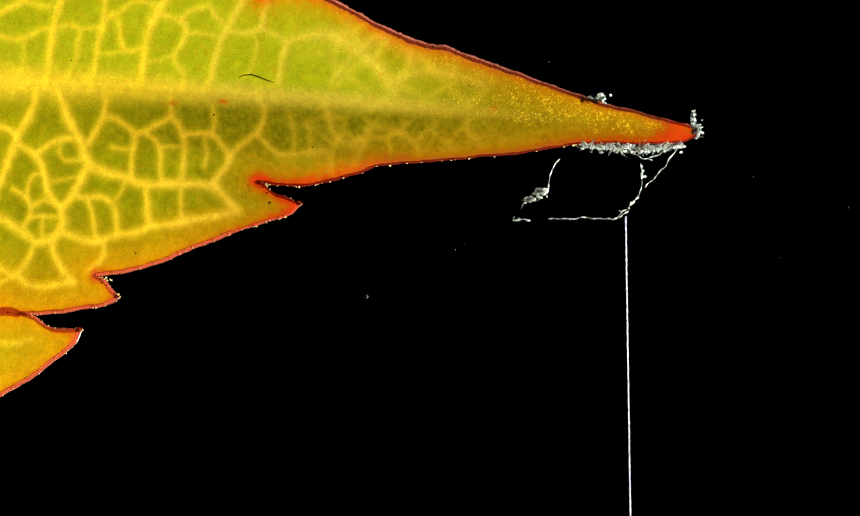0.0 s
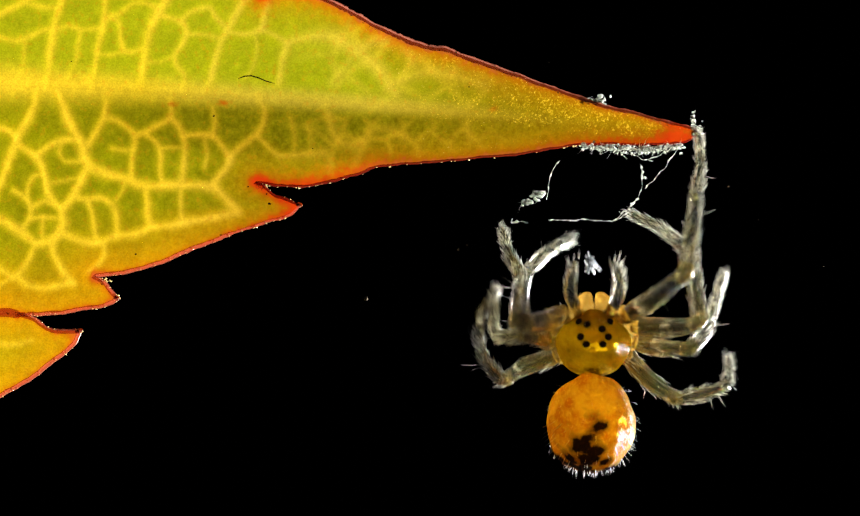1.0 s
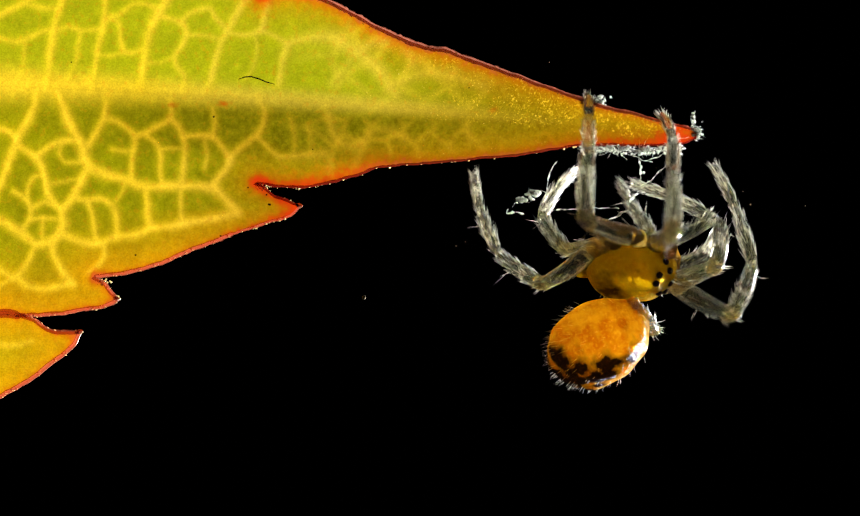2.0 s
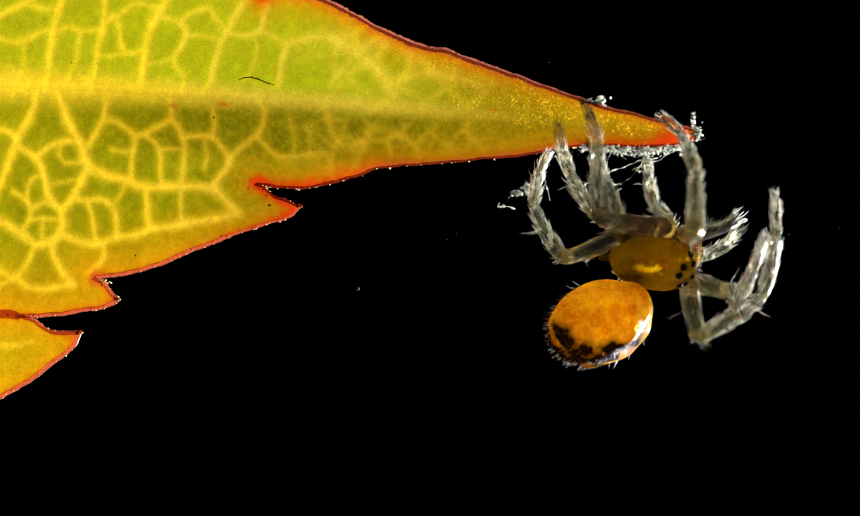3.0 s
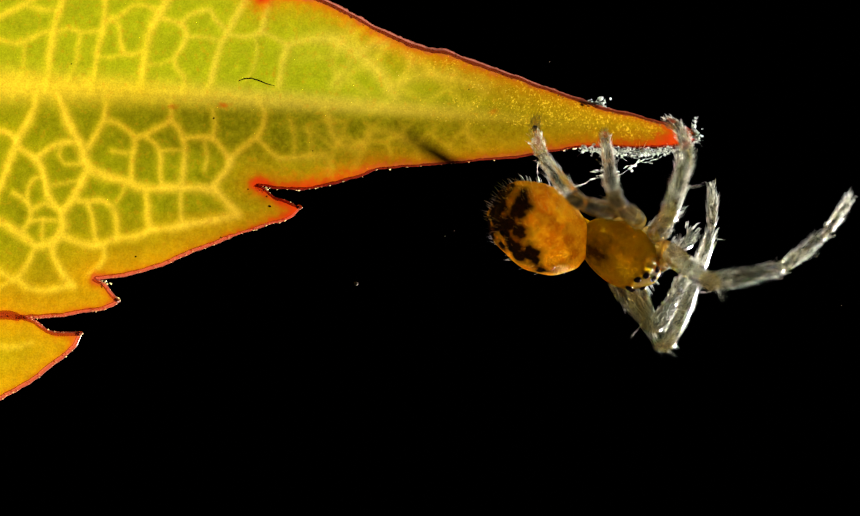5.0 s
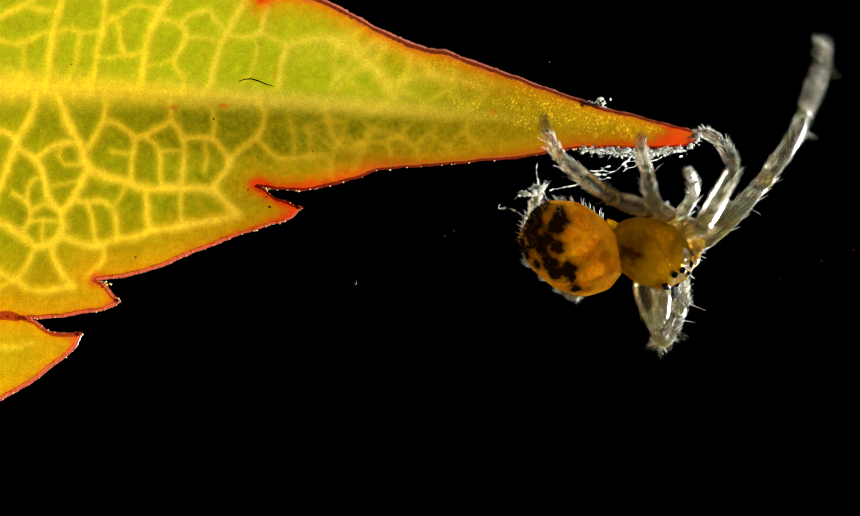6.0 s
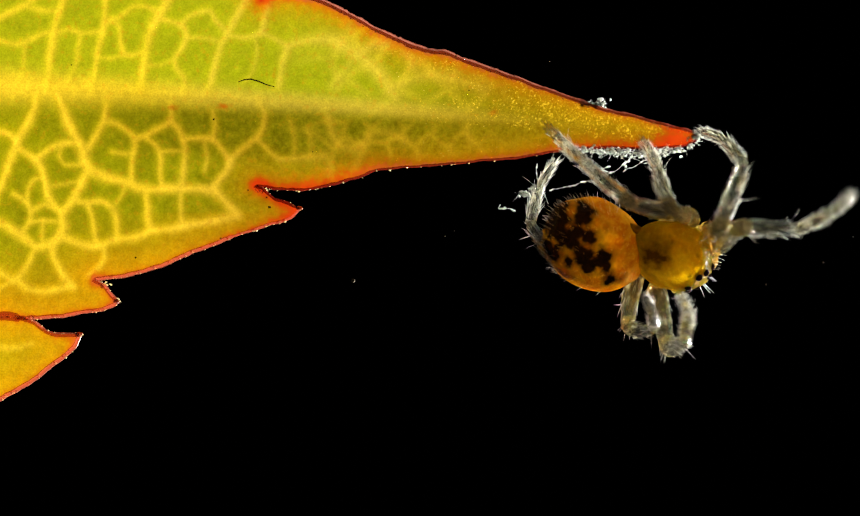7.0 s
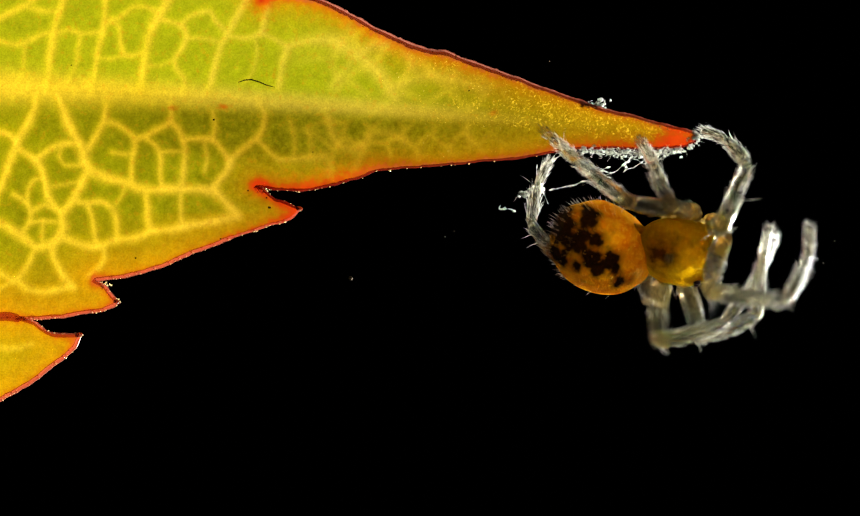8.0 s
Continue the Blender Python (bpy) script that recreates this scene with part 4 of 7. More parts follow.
def build_silk():
    made = {}
    pad = Shape()
    for k in range(90):
        t = random.random()
        x = 1062 + 180 * t
        clump(pad, x, 265 + 9 * math.sin(t * math.pi) * random.random() + (5 if 0.45 < t < 0.75 else 0) * random.random(), random.uniform(-12, -3), (6, 3.2), 5, random.choice((1.1, 1.4, 2.1)))
    for x0, y0, x1, y1 in ((1070, 266, 1120, 270), (1110, 262, 1240, 262), (1150, 275, 1190, 292), (1180, 290, 1230, 262)):
        part = strand([(x0, y0, 0), ((x0 + x1) / 2, (y0 + y1) / 2 + 5, -4), (x1, y1, 0)], 1.4)
        base = len(pad.v)
        pad.v += [v + Vector((0, -8, 0)) for v in part.v]
        pad.f += [tuple(i + base for i in f) for f in part.f]
        pad.s += part.s
    tagged(at_middle("silk_pad", pad, SILK)[0], "felted white silk pad stuck under the leaf tip", "silk")
    top = Shape()
    clump(top, 1090, 181, 9, (9, 3.5), 44, 2.7)
    tagged(at_middle("silk_tuft", top, SILK)[0], "small white silk tuft on the upper leaf edge", "silk")
    tip = Shape()
    clump(tip, 1271, 241, 0, (4, 6.5), 40, 2.1)
    tagged(at_middle("silk_tuft", tip, SILK)[0], "white silk tuft round the leaf tip", "silk")
    horn = Shape()
    clump(horn, 1263, 219, 0, (2.5, 8), 22, 2.2)
    clump(horn, 1275, 228, 0, (3, 6), 16, 2.2)
    made["horn"] = at_middle("silk_tuft", horn, SILK)
    tagged(made["horn"][0], "two frayed silk ends standing at the leaf tip", "silk")
    web = tagged(new("web"), "torn sparse web of pale beaded silk strands", "web")
    for name, pts, r in (
        ("post", [(1168, 296, -6), (1172, 322, -8), (1168, 345, -8), (1160, 364, -8), (1146, 380, -8)], 3.2),
        ("stay", [(1238, 266, -4), (1214, 300, -6), (1192, 324, -8), (1176, 342, -8)], 1.3),
        ("loop", [(1150, 380, -8), (1136, 382, -8), (1126, 396, -8), (1116, 401, -8)], 2.2),
        ("tie", [(1146, 384, -8), (1134, 394, -8), (1116, 401, -8)], 2.0),
        ("line", [(1116, 401, -8), (1090, 398, -8), (1064, 396, -8), (1036, 399, -8), (1000, 399, -8)], 1.8),
        ("end", [(966, 401, -8), (950, 400, -8), (936, 400, -8), (938, 394, -8)], 1.7),
        ("rise", [(1020, 288, -6), (1004, 314, -8), (1001, 330, -8), (997, 360, -8)], 1.8),
    ):
        made[name] = at_middle("strand", strand(pts, r), SILK, web)
    lump = Shape()
    clump(lump, 984, 350, -8, (5, 4), 20, 5.2)
    clump(lump, 966, 362, -8, (6, 4), 16, 3.8)
    made["lump"] = at_middle("silk_lump", lump, SILK, web)
    # the thread on which the spider climbs, in short lengths that it gathers up
    thread = tagged(new("dragline"), "fine taut glinting silk thread hanging below the leaf tip", "thread")
    made["thread"] = []
    for k in range(24):
        y0 = 394 + 27 * k
        x0 = 1141 + (y0 - 394) * 0.0155
        s = Shape()
        s.rings([(0, 0, 13.5), (0, 0, 4), (0, 0, -5), (0, 0, -13.5)], [1.15, 1.4, 1.1, 1.3], 0, 6)
        ob = new("length", s.mesh("length", [THREAD]))
        ob.parent = thread
        ob.location = Vector((x0 - 784, -8, 470 - y0 - 13.5)) * U
        made["thread"].append(ob)
    # dust
    made["motes"] = []
    for x, y, r in ((668, 540, 3.6), (1000, 113, 1.2), (830, 455, 1.3), (846, 445, 0.9), (1372, 322, 1.4), (1545, 378, 1.2), (1420, 470, 1.0)):
        s = Shape()
        s.ball((0, 0, 0), (r, r * 0.8, r * 1.2), 0, 9, 6, 0.6)
        ob = tagged(new("dust_mote", s.mesh("dust_mote", [DUST])), "tiny pale dust mote drifting in the air", "dust", "dust in the air")
        ob.location = Vector((x - 784, -20, 470 - y)) * U
        made["motes"].append((ob, x, y))
    # a curled dark fibre lying on the blade
    s = Shape()
    pts = [(435, 141), (446, 137), (458, 136), (472, 140), (486, 146), (501, 150)]
    xs, ys, _, ds = LEAF_FIELD
    line = []
    for x, y in pts:
        k = np.argmin((xs - x) ** 2 + (ys - y) ** 2)
        line.append((x - 784, ds[k] - 2.5, 470 - y))
    s.rings(line, [0.6, 1.2, 1.3, 1.3, 1.1, 0.5], 0, 6)
    tagged(new("lint", s.mesh("lint", [LINT])), "dark curved fibre lying on the leaf blade", "fibre")
    # dirt specks on the blade
    s = Shape()
    for x, y, r in ((390, 209, 2.2), (491, 369, 3.0), (486, 351, 1.8), (247, 461, 2.0), (402, 426, 1.8), (570, 268, 1.5), (855, 156, 1.6), (452, 338, 1.6), (131, 110, 1.4)):
        k = np.argmin((xs - x) ** 2 + (ys - y) ** 2)
        s.ball((x - 784, ds[k] - 0.6, 470 - y), (r, r * 0.5, r * 0.8), 0, 8, 5, 0.4)
    tagged(new("dirt_specks", s.mesh("dirt_specks", [LINT])), "scattered dark dirt specks on the leaf blade", "dirt", kind="stuff")
    # clear grains added along the margin to stand in for its glints
    s = Shape()
    ring = [(x, y) for x, y in LEAF_RING]
    for i in range(len(ring)):
        x, y = ring[i]
        if x < -20 or y < -10 or y > 745:
            continue
        tx, ty = ring[(i + 1) % len(ring)][0] - ring[i - 1][0], ring[(i + 1) % len(ring)][1] - ring[i - 1][1]
        ln = math.hypot(tx, ty) + 1e-6
        for k in range(2):
            over = y < midrib_y(x) - 3
            if random.random() < (0.55 if over else 0.30 if x < 600 else 0.10):
                r = random.choice((0.8, 0.9, 1.1, 1.3, 1.9))
                out = random.uniform(-0.8, 8.0) if over and x > 540 else random.uniform(-2.0, 0.6)
                d = float(leaf_depth(np.float64(x), np.float64(y))) - (5 if over and x > 540 else 0)
                s.ball((x - ty / ln * out - 784 + random.uniform(-2, 2), d + random.uniform(-2.5, 3.5), 470 - (y + tx / ln * out)), (r, r, r), 0, 6, 4, 0.4)
    for x, y, spread, count in ((476, 339, 8, 26), (186, 509, 7, 22), (40, 571, 16, 16), (146, 604, 4, 12), (214, 540, 3, 8)):
        for i in range(count):
            gx, gy = x + random.gauss(0, spread), y + random.gauss(0, 2.2)
            r = random.uniform(0.8, 2.0)
            s.ball((gx - 784, float(leaf_depth(np.float64(gx), np.float64(gy))) + random.uniform(-3, 1), 470 - gy), (r, r, r), 0, 6, 4, 0.4)
    tagged(new("leaf_glint_grains", s.mesh("leaf_glint_grains", [GLINT_GRAIN])), "clear grains added along the leaf margin to make its glints", "grains", kind="stuff")
    return made


silk = build_silk()


def silk_moves():
    """Strands are pulled up as the spider reaches the leaf; the thread is gathered at its mouth; dust drifts."""
    def shift(name, rows):
        ob, mid = silk[name]
        walk(ob, [(t, pose((mid.x + dx) * U, (mid.y + dd) * U, (mid.z - dy) * U, 0, turn, 0)) for t, dx, dy, dd, turn in rows])

    shift("horn", [(0, 0, 0, 0, 0), (4.7, 0, 0, 0, 0), (5.6, -4, 24, 0, 60), (8, -4, 24, 0, 60)])
    shift("post", [(0, 0, 0, 0, 0), (1.5, 0, 0, 0, 0), (1.7, 0, -6, 0, -6), (2.8, -16, -16, 0, 30), (3.5, -20, -40, 0, 50), (4.5, -26, -30, 0, 56), (6, -44, -40, 0, 48), (8, -44, -40, 0, 48)])
    shift("stay", [(0, 0, 0, 0, 0), (1.5, 0, 0, 0, 0), (2.8, -10, -14, 0, 20), (3.5, -16, -26, 0, 34), (6, -30, -24, 0, 20), (8, -30, -24, 0, 20)])
    shift("loop", [(0, 0, 0, 0, 0), (1.5, 0, 0, 0, 0), (2.8, -20, -28, 0, 30), (3.5, -30, -72, 0, 20), (6, -36, -84, 0, 40), (8, -36, -84, 0, 40)])
    shift("tie", [(0, 0, 0, 0, 0), (1.5, 0, 0, 0, 0), (2.8, -10, -36, 0, 0), (3.5, -20, -70, 0, 30), (6, -34, -92, 0, 10), (8, -34, -92, 0, 10)])
    shift("line", [(0, 0, 0, 0, 0), (0.5, 0, 0, 0, 0), (1.4, 4, 2, 0, 2), (1.7, 10, -12, 0, 0), (2.8, 40, -44, 6, -12), (3.0, 58, -86, 6, -24), (3.5, 20, -80, 6, -16), (4.5, 24, -74, 10, -22), (6, 0, -70, 10, -12), (8, 0, -72, 10, -12)])
    shift("end", [(0, 0, 0, 0, 0), (1.2, -4, 2, 0, 0), (1.7, -6, -8, 0, 0), (2.8, -28, -28, 0, 6), (8, -26, -28, 0, 8)])
    shift("rise", [(0, 0, 0, 0, 0), (1.7, -2, 2, 0, 0), (2.8, -8, 0, 0, -20), (6, -20, 4, 0, -34), (8, -20, 4, 0, -34)])
    shift("lump", [(0, 0, 0, 0, 0), (1.2, -6, 3, 0, 0), (1.7, -10, 2, 0, 4), (2.8, -22, -14, 0, 10), (6, -8, -16, 0, 14), (8, -8, -16, 0, 14)])
    for side, ob in zip((-1, 1), feelers):
        root = (side * 26 * U, 58 * U, -16 * U)
        walk(ob, [(0, pose(*root, -10)), (0.6, pose(*root, -36)), (0.9, pose(*root, -24, 0, side * -4)), (1.2, pose(*root, -28, 0, side * -4)), (1.5, pose(*root, -24)), (1.7, pose(*root, -46)), (2.8, pose(*root, -48, 0, side * 8)), (3.2, pose(*root, -52, 0, side * 8)), (3.5, pose(*root, -85, 0, side * 8)), (8, pose(*root, -85, 0, side * 8))])
    drifts = (
        [(0, 668, 540), (1.5, 667, 542), (3.5, 650, 514), (4.5, 650, 511), (8, 640, 498)],
        [(0, 1000, 113), (8, 1001, 103)],
        [(0, 830, 455), (1.5, 835, 450), (3.5, 811, 428), (8, 811, 422)],
        [(0, 846, 445), (1.5, 852, 442), (3.5, 828, 417), (8, 828, 412)],
        [(0, 1372, 322), (0.6, 1370, 338), (1.0, 1327, 338), (3.5, 1460, 440), (8, 1500, 470)],
        [(0, 1545, 378), (1.0, 1500, 483), (1.7, 1460, 370), (3.5, 1545, 455), (4.7, 1530, 560), (6.5, 1560, 422), (8, 1520, 430)],
        [(0, 1420, 470), (2.8, 1345, 330), (3.8, 1430, 412), (4.7, 1440, 465), (7, 1395, 510), (8, 1370, 490)],
    )
    for (ob, x, y), rows in zip(silk["motes"], drifts):
        walk(ob, [(t, pose((a - 784) * U, -20 * U, (470 - b) * U)) for t, a, b in rows])


# ---- what moves ----
LEG_STEPS = {}


def step(leg, t, knee, ankle, tip):
    """Where a leg's joints are at a time, in the spider's own space."""
    LEG_STEPS.setdefault(leg, []).append((t, Vector(knee), Vector(ankle), Vector(tip)))


step("L1", 0, (-197, 96, -101), (-96, 180, -51), (93, 222, -72))
step("L1", 0.1, (-187, 111, -108), (-84, 195, -65), (105, 237, -86))
step("L1", 0.2, (-181, 120, -112), (-76, 206, -77), (114, 247, -100))
step("L1", 0.3, (-215, 89, -68), (-112, 184, -75), (82, 199, -91))
step("L1", 0.4, (-190, 141, -81), (-61, 195, -89), (118, 190, -10))
step("L1", 0.5, (-110, 153, -142), (14, 218, -144), (205, 227, -104))
step("L1", 0.6, (-143, 191, -73), (-134, 294, -167), (35, 390, -179))
step("L1", 0.7, (-41, 223, 3), (-43, 274, -127), (-35, 322, -316))
step("L1", 0.8, (-101, 197, 70), (-130, 190, -67), (-161, 217, -258))
step("L1", 0.9, (-126, 175, 85), (-137, 148, -51), (-172, 123, -242))
step("L1", 1, (-132, 162, 95), (-130, 124, -40), (-162, 60, -221))
step("L1", 1.1, (-125, 166, 96), (-126, 115, -35), (-162, 55, -217))
step("L1", 1.2, (-115, 170, 97), (-123, 110, -30), (-162, 55, -212))
step("L1", 1.3, (-109, 165, 104), (-142, 114, -22), (-182, 41, -198))
step("L1", 1.4, (-103, 159, 112), (-157, 113, -9), (-196, 21, -176))
step("L1", 1.5, (-150, 147, 95), (-131, 80, -26), (-162, -13, -195))
step("L1", 1.6, (-180, 117, 86), (-152, 104, -50), (-210, 91, -236))
step("L1", 1.7, (-190, 136, 57), (-168, 125, -81), (-135, 76, -267))
step("L1", 2, (-195, 107, 71), (-183, 108, -69), (-126, 77, -253))
step("L1", 2.3, (-197, 88, 76), (-192, 84, -64), (-122, 51, -243))
step("L1", 2.6, (-196, 75, 81), (-192, 68, -59), (-117, 36, -236))
step("L1", 2.8, (-196, 71, 81), (-192, 64, -58), (-114, 33, -234))
step("L1", 2.9, (-198, 75, 78), (-186, 70, -62), (-115, 20, -236))
step("L1", 3, (-200, 82, 73), (-180, 80, -65), (-116, 9, -235))
step("L1", 3.1, (-198, 104, 68), (-182, 100, -71), (-112, 24, -236))
step("L1", 3.2, (-195, 122, 61), (-183, 115, -78), (-108, 33, -238))
step("L1", 3.3, (-197, 121, 59), (-182, 115, -80), (-110, 28, -238))
step("L1", 3.4, (-199, 118, 57), (-181, 115, -82), (-113, 24, -240))
step("L1", 3.5, (-201, 115, 55), (-181, 116, -83), (-113, 23, -241))
step("L1", 3.6, (-198, 115, 61), (-190, 117, -79), (-110, 28, -232))
step("L1", 3.7, (-191, 119, 70), (-203, 121, -70), (-104, 42, -217))
step("L1", 3.8, (-187, 128, 69), (-211, 130, -69), (-101, 66, -216))
step("L1", 3.9, (-186, 156, 38), (-189, 194, -96), (-214, 196, -290))
step("L1", 4, (-174, 181, -3), (-154, 252, -122), (-327, 306, -196))
step("L1", 4.1, (-125, 191, -96), (-135, 223, -231), (-316, 166, -278))
step("L1", 4.2, (-20, 195, -99), (-80, 279, -194), (-271, 318, -211))
step("L1", 4.3, (-4, 179, -113), (62, 258, -207), (-108, 294, -120))
step("L1", 4.4, (-44, 157, -146), (33, 201, -254), (-154, 219, -201))
step("L1", 4.5, (-133, 136, -142), (-222, 135, -254), (-410, 128, -303))
step("L1", 4.6, (-194, 154, 16), (-159, 226, -98), (-166, 213, -293))
step("L1", 4.7, (-167, 128, 94), (-203, 230, 5), (-242, 289, -177))
step("L1", 5, (-168, 132, 90), (-204, 226, -7), (-276, 263, -184))
step("L1", 5.3, (-173, 146, 73), (-208, 217, -42), (-274, 168, -219))
step("L1", 5.6, (-178, 156, 52), (-312, 176, 14), (-279, 88, -157))
step("L1", 5.8, (-185, 157, 37), (-320, 155, -2), (-282, 64, -170))
step("L1", 5.9, (-168, 120, 97), (-276, 169, 171), (-192, 247, 13))
step("L1", 6, (-198, 96, -103), (-329, 84, -151), (-364, 75, -343))
step("L1", 6.1, (-213, 84, 47), (-255, 48, -82), (-241, 0, -270))
step("L1", 6.15, (-161, 65, 118), (-172, 119, -11), (-131, 174, -194))
step("L1", 6.2, (-79, 45, 149), (-53, 164, 80), (2, 305, -42))
step("L1", 6.3, (-77, 88, 148), (13, 182, 96), (99, 277, -51))
step("L1", 6.4, (-109, 97, 140), (-107, 145, 8), (-11, 173, -159))
step("L1", 6.5, (-118, 112, 132), (-126, 130, -7), (-31, 126, -177))
step("L1", 6.6, (-104, 94, 142), (-121, 151, 15), (-55, 140, -168))
step("L1", 6.7, (-77, 55, 150), (-105, 177, 87), (-76, 168, -105))
step("L1", 6.8, (-62, 33, 149), (-92, 168, 125), (-95, 170, -70))
step("L1", 6.9, (-124, 17, 133), (-148, 147, 85), (-321, 116, 1))
step("L1", 7, (-175, 8, 95), (-196, 127, 23), (-364, 102, 118))
step("L1", 7.1, (-132, 9, 127), (-131, 137, 70), (-258, 175, 213))
step("L1", 7.2, (-76, 17, 145), (-55, 150, 105), (-132, 233, 263))
step("L1", 7.3, (-78, 31, 148), (-67, 156, 87), (-60, 350, 63))
step("L1", 7.4, (-90, 53, 148), (-104, 154, 53), (-69, 193, -135))
step("L1", 7.5, (-101, 71, 146), (-125, 150, 33), (-73, 144, -155))
step("L1", 7.6, (-110, 81, 142), (-123, 146, 19), (-62, 143, -166))
step("L1", 7.7, (-119, 87, 138), (-114, 133, 6), (-41, 139, -174))
step("L1", 7.8, (-121, 89, 137), (-109, 127, 3), (-31, 137, -175))
step("L1", 7.9, (-90, 67, 149), (-107, 156, 42), (-78, 178, -150))
step("L1", 8, (-36, 26, 145), (-90, 155, 140), (-147, 193, -43))
step("L2", 0, (-171, 76, -71), (-135, 173, -2), (26, 254, 43))
step("L2", 0.1, (-178, 59, -72), (-129, 148, 1), (24, 238, 52))
step("L2", 0.2, (-181, 49, -72), (-125, 129, 5), (22, 227, 61))
step("L2", 0.3, (-181, 52, -71), (-141, 110, 32), (-2, 220, 86))
step("L2", 0.4, (-180, 66, -63), (-158, 104, 54), (-16, 219, 89))
step("L2", 0.5, (-132, 107, -84), (-125, 169, 25), (55, 211, 6))
step("L2", 0.6, (-150, 104, -69), (-94, 143, 35), (63, 216, 101))
step("L2", 0.65, (-132, 120, -63), (-41, 199, -27), (143, 211, -35))
step("L2", 0.7, (-111, 133, -54), (-29, 212, -104), (131, 162, -184))
step("L2", 0.8, (-162, 4, -99), (-118, 119, -77), (-32, 13, -202))
step("L2", 0.9, (-150, -32, -94), (-126, 91, -100), (-28, 1, -229))
step("L2", 1, (-137, -54, -86), (-121, 68, -111), (-31, -6, -254))
step("L2", 1.1, (-131, -64, -78), (-149, 59, -67), (-60, 158, -195))
step("L2", 1.2, (-126, -73, -68), (-174, 34, -23), (-171, 217, 4))
step("L2", 1.3, (-171, -39, 26), (-258, 21, -41), (-248, 165, -157))
step("L2", 1.4, (-119, 56, 92), (-143, 9, -21), (-133, 23, -205))
step("L2", 1.5, (-159, 32, 72), (-200, -21, -34), (-230, -26, -216))
step("L2", 1.6, (-90, -77, 51), (-137, -137, -48), (-166, -213, -215))
step("L2", 1.7, (-185, -22, 11), (-229, -18, -106), (-174, -57, -278))
step("L2", 2, (-168, -54, 1), (-228, -37, -107), (-165, -49, -281))
step("L2", 2.3, (-117, -89, -23), (-214, -74, -101), (-151, -83, -275))
step("L2", 2.6, (-97, -96, -21), (-209, -89, -77), (-143, -97, -250))
step("L2", 2.8, (-95, -96, -19), (-209, -90, -69), (-139, -98, -241))
step("L2", 2.9, (-97, -96, -21), (-203, -96, -86), (-124, -117, -252))
step("L2", 3, (-113, -91, -12), (-209, -94, -92), (-122, -129, -252))
step("L2", 3.1, (-129, -83, 1), (-213, -91, -91), (-123, -127, -248))
step("L2", 3.2, (-142, -73, 13), (-214, -89, -88), (-122, -127, -245))
step("L2", 3.3, (-152, -63, 21), (-208, -84, -89), (-118, -121, -246))
step("L2", 3.4, (-158, -54, 26), (-202, -78, -88), (-115, -112, -248))
step("L2", 3.5, (-164, -46, 30), (-196, -72, -88), (-110, -104, -249))
step("L2", 3.6, (-169, -39, 31), (-183, -48, -93), (-112, -76, -262))
step("L2", 3.7, (-174, -33, 28), (-169, -2, -93), (-124, -30, -270))
step("L2", 3.8, (-180, -22, 27), (-170, 25, -89), (-138, -10, -267))
step("L2", 3.9, (-184, 19, 41), (-187, 38, -83), (-128, -22, -247))
step("L2", 4, (-176, 51, 48), (-194, 42, -75), (-99, -33, -215))
step("L2", 4.1, (-179, 41, 47), (-208, 32, -75), (-97, -26, -211))
step("L2", 4.2, (-182, 30, 44), (-219, 24, -75), (-99, -18, -210))
step("L2", 4.3, (-183, 27, 42), (-222, 16, -76), (-94, -19, -204))
step("L2", 4.4, (-183, 25, 42), (-225, 6, -75), (-90, -25, -198))
step("L2", 4.5, (-184, 23, 40), (-226, -3, -75), (-89, -31, -196))
step("L2", 4.6, (-185, 13, 37), (-227, -23, -75), (-99, -53, -206))
step("L2", 4.7, (-185, 2, 35), (-226, -41, -75), (-108, -74, -214))
step("L2", 5, (-184, 4, 38), (-230, -28, -74), (-121, -67, -218))
step("L2", 5.3, (-182, 10, 42), (-234, 1, -71), (-132, -44, -219))
step("L2", 5.6, (-178, 16, 50), (-235, 27, -60), (-140, -21, -211))
step("L2", 5.8, (-172, 17, 58), (-234, 34, -50), (-143, -14, -204))
step("L2", 5.9, (-164, 16, 67), (-235, 26, -36), (-151, -19, -194))
step("L2", 6, (-156, 14, 75), (-235, 15, -22), (-156, -27, -184))
step("L2", 6.1, (-154, 12, 76), (-235, 8, -19), (-157, -32, -182))
step("L2", 6.2, (-153, 10, 77), (-235, 1, -17), (-155, -37, -179))
step("L2", 6.3, (-152, 9, 77), (-235, -3, -16), (-154, -42, -177))
step("L2", 6.4, (-152, 8, 77), (-235, -7, -15), (-152, -45, -176))
step("L2", 6.5, (-151, 7, 77), (-235, -9, -14), (-152, -45, -175))
step("L2", 6.6, (-150, 4, 78), (-234, -12, -13), (-153, -46, -175))
step("L2", 6.7, (-147, -1, 78), (-233, -16, -12), (-152, -47, -175))
step("L2", 6.8, (-145, -7, 79), (-230, -20, -11), (-151, -49, -175))
step("L2", 6.9, (-142, -11, 79), (-229, -24, -11), (-150, -51, -176))
step("L2", 7, (-141, -13, 79), (-228, -26, -11), (-149, -52, -176))
step("L2", 7.1, (-141, -13, 79), (-227, -26, -10), (-149, -53, -176))
step("L2", 7.2, (-140, -13, 80), (-226, -25, -10), (-148, -53, -175))
step("L2", 7.3, (-139, -13, 80), (-226, -25, -10), (-147, -53, -175))
step("L2", 7.4, (-139, -13, 81), (-225, -24, -9), (-145, -52, -174))
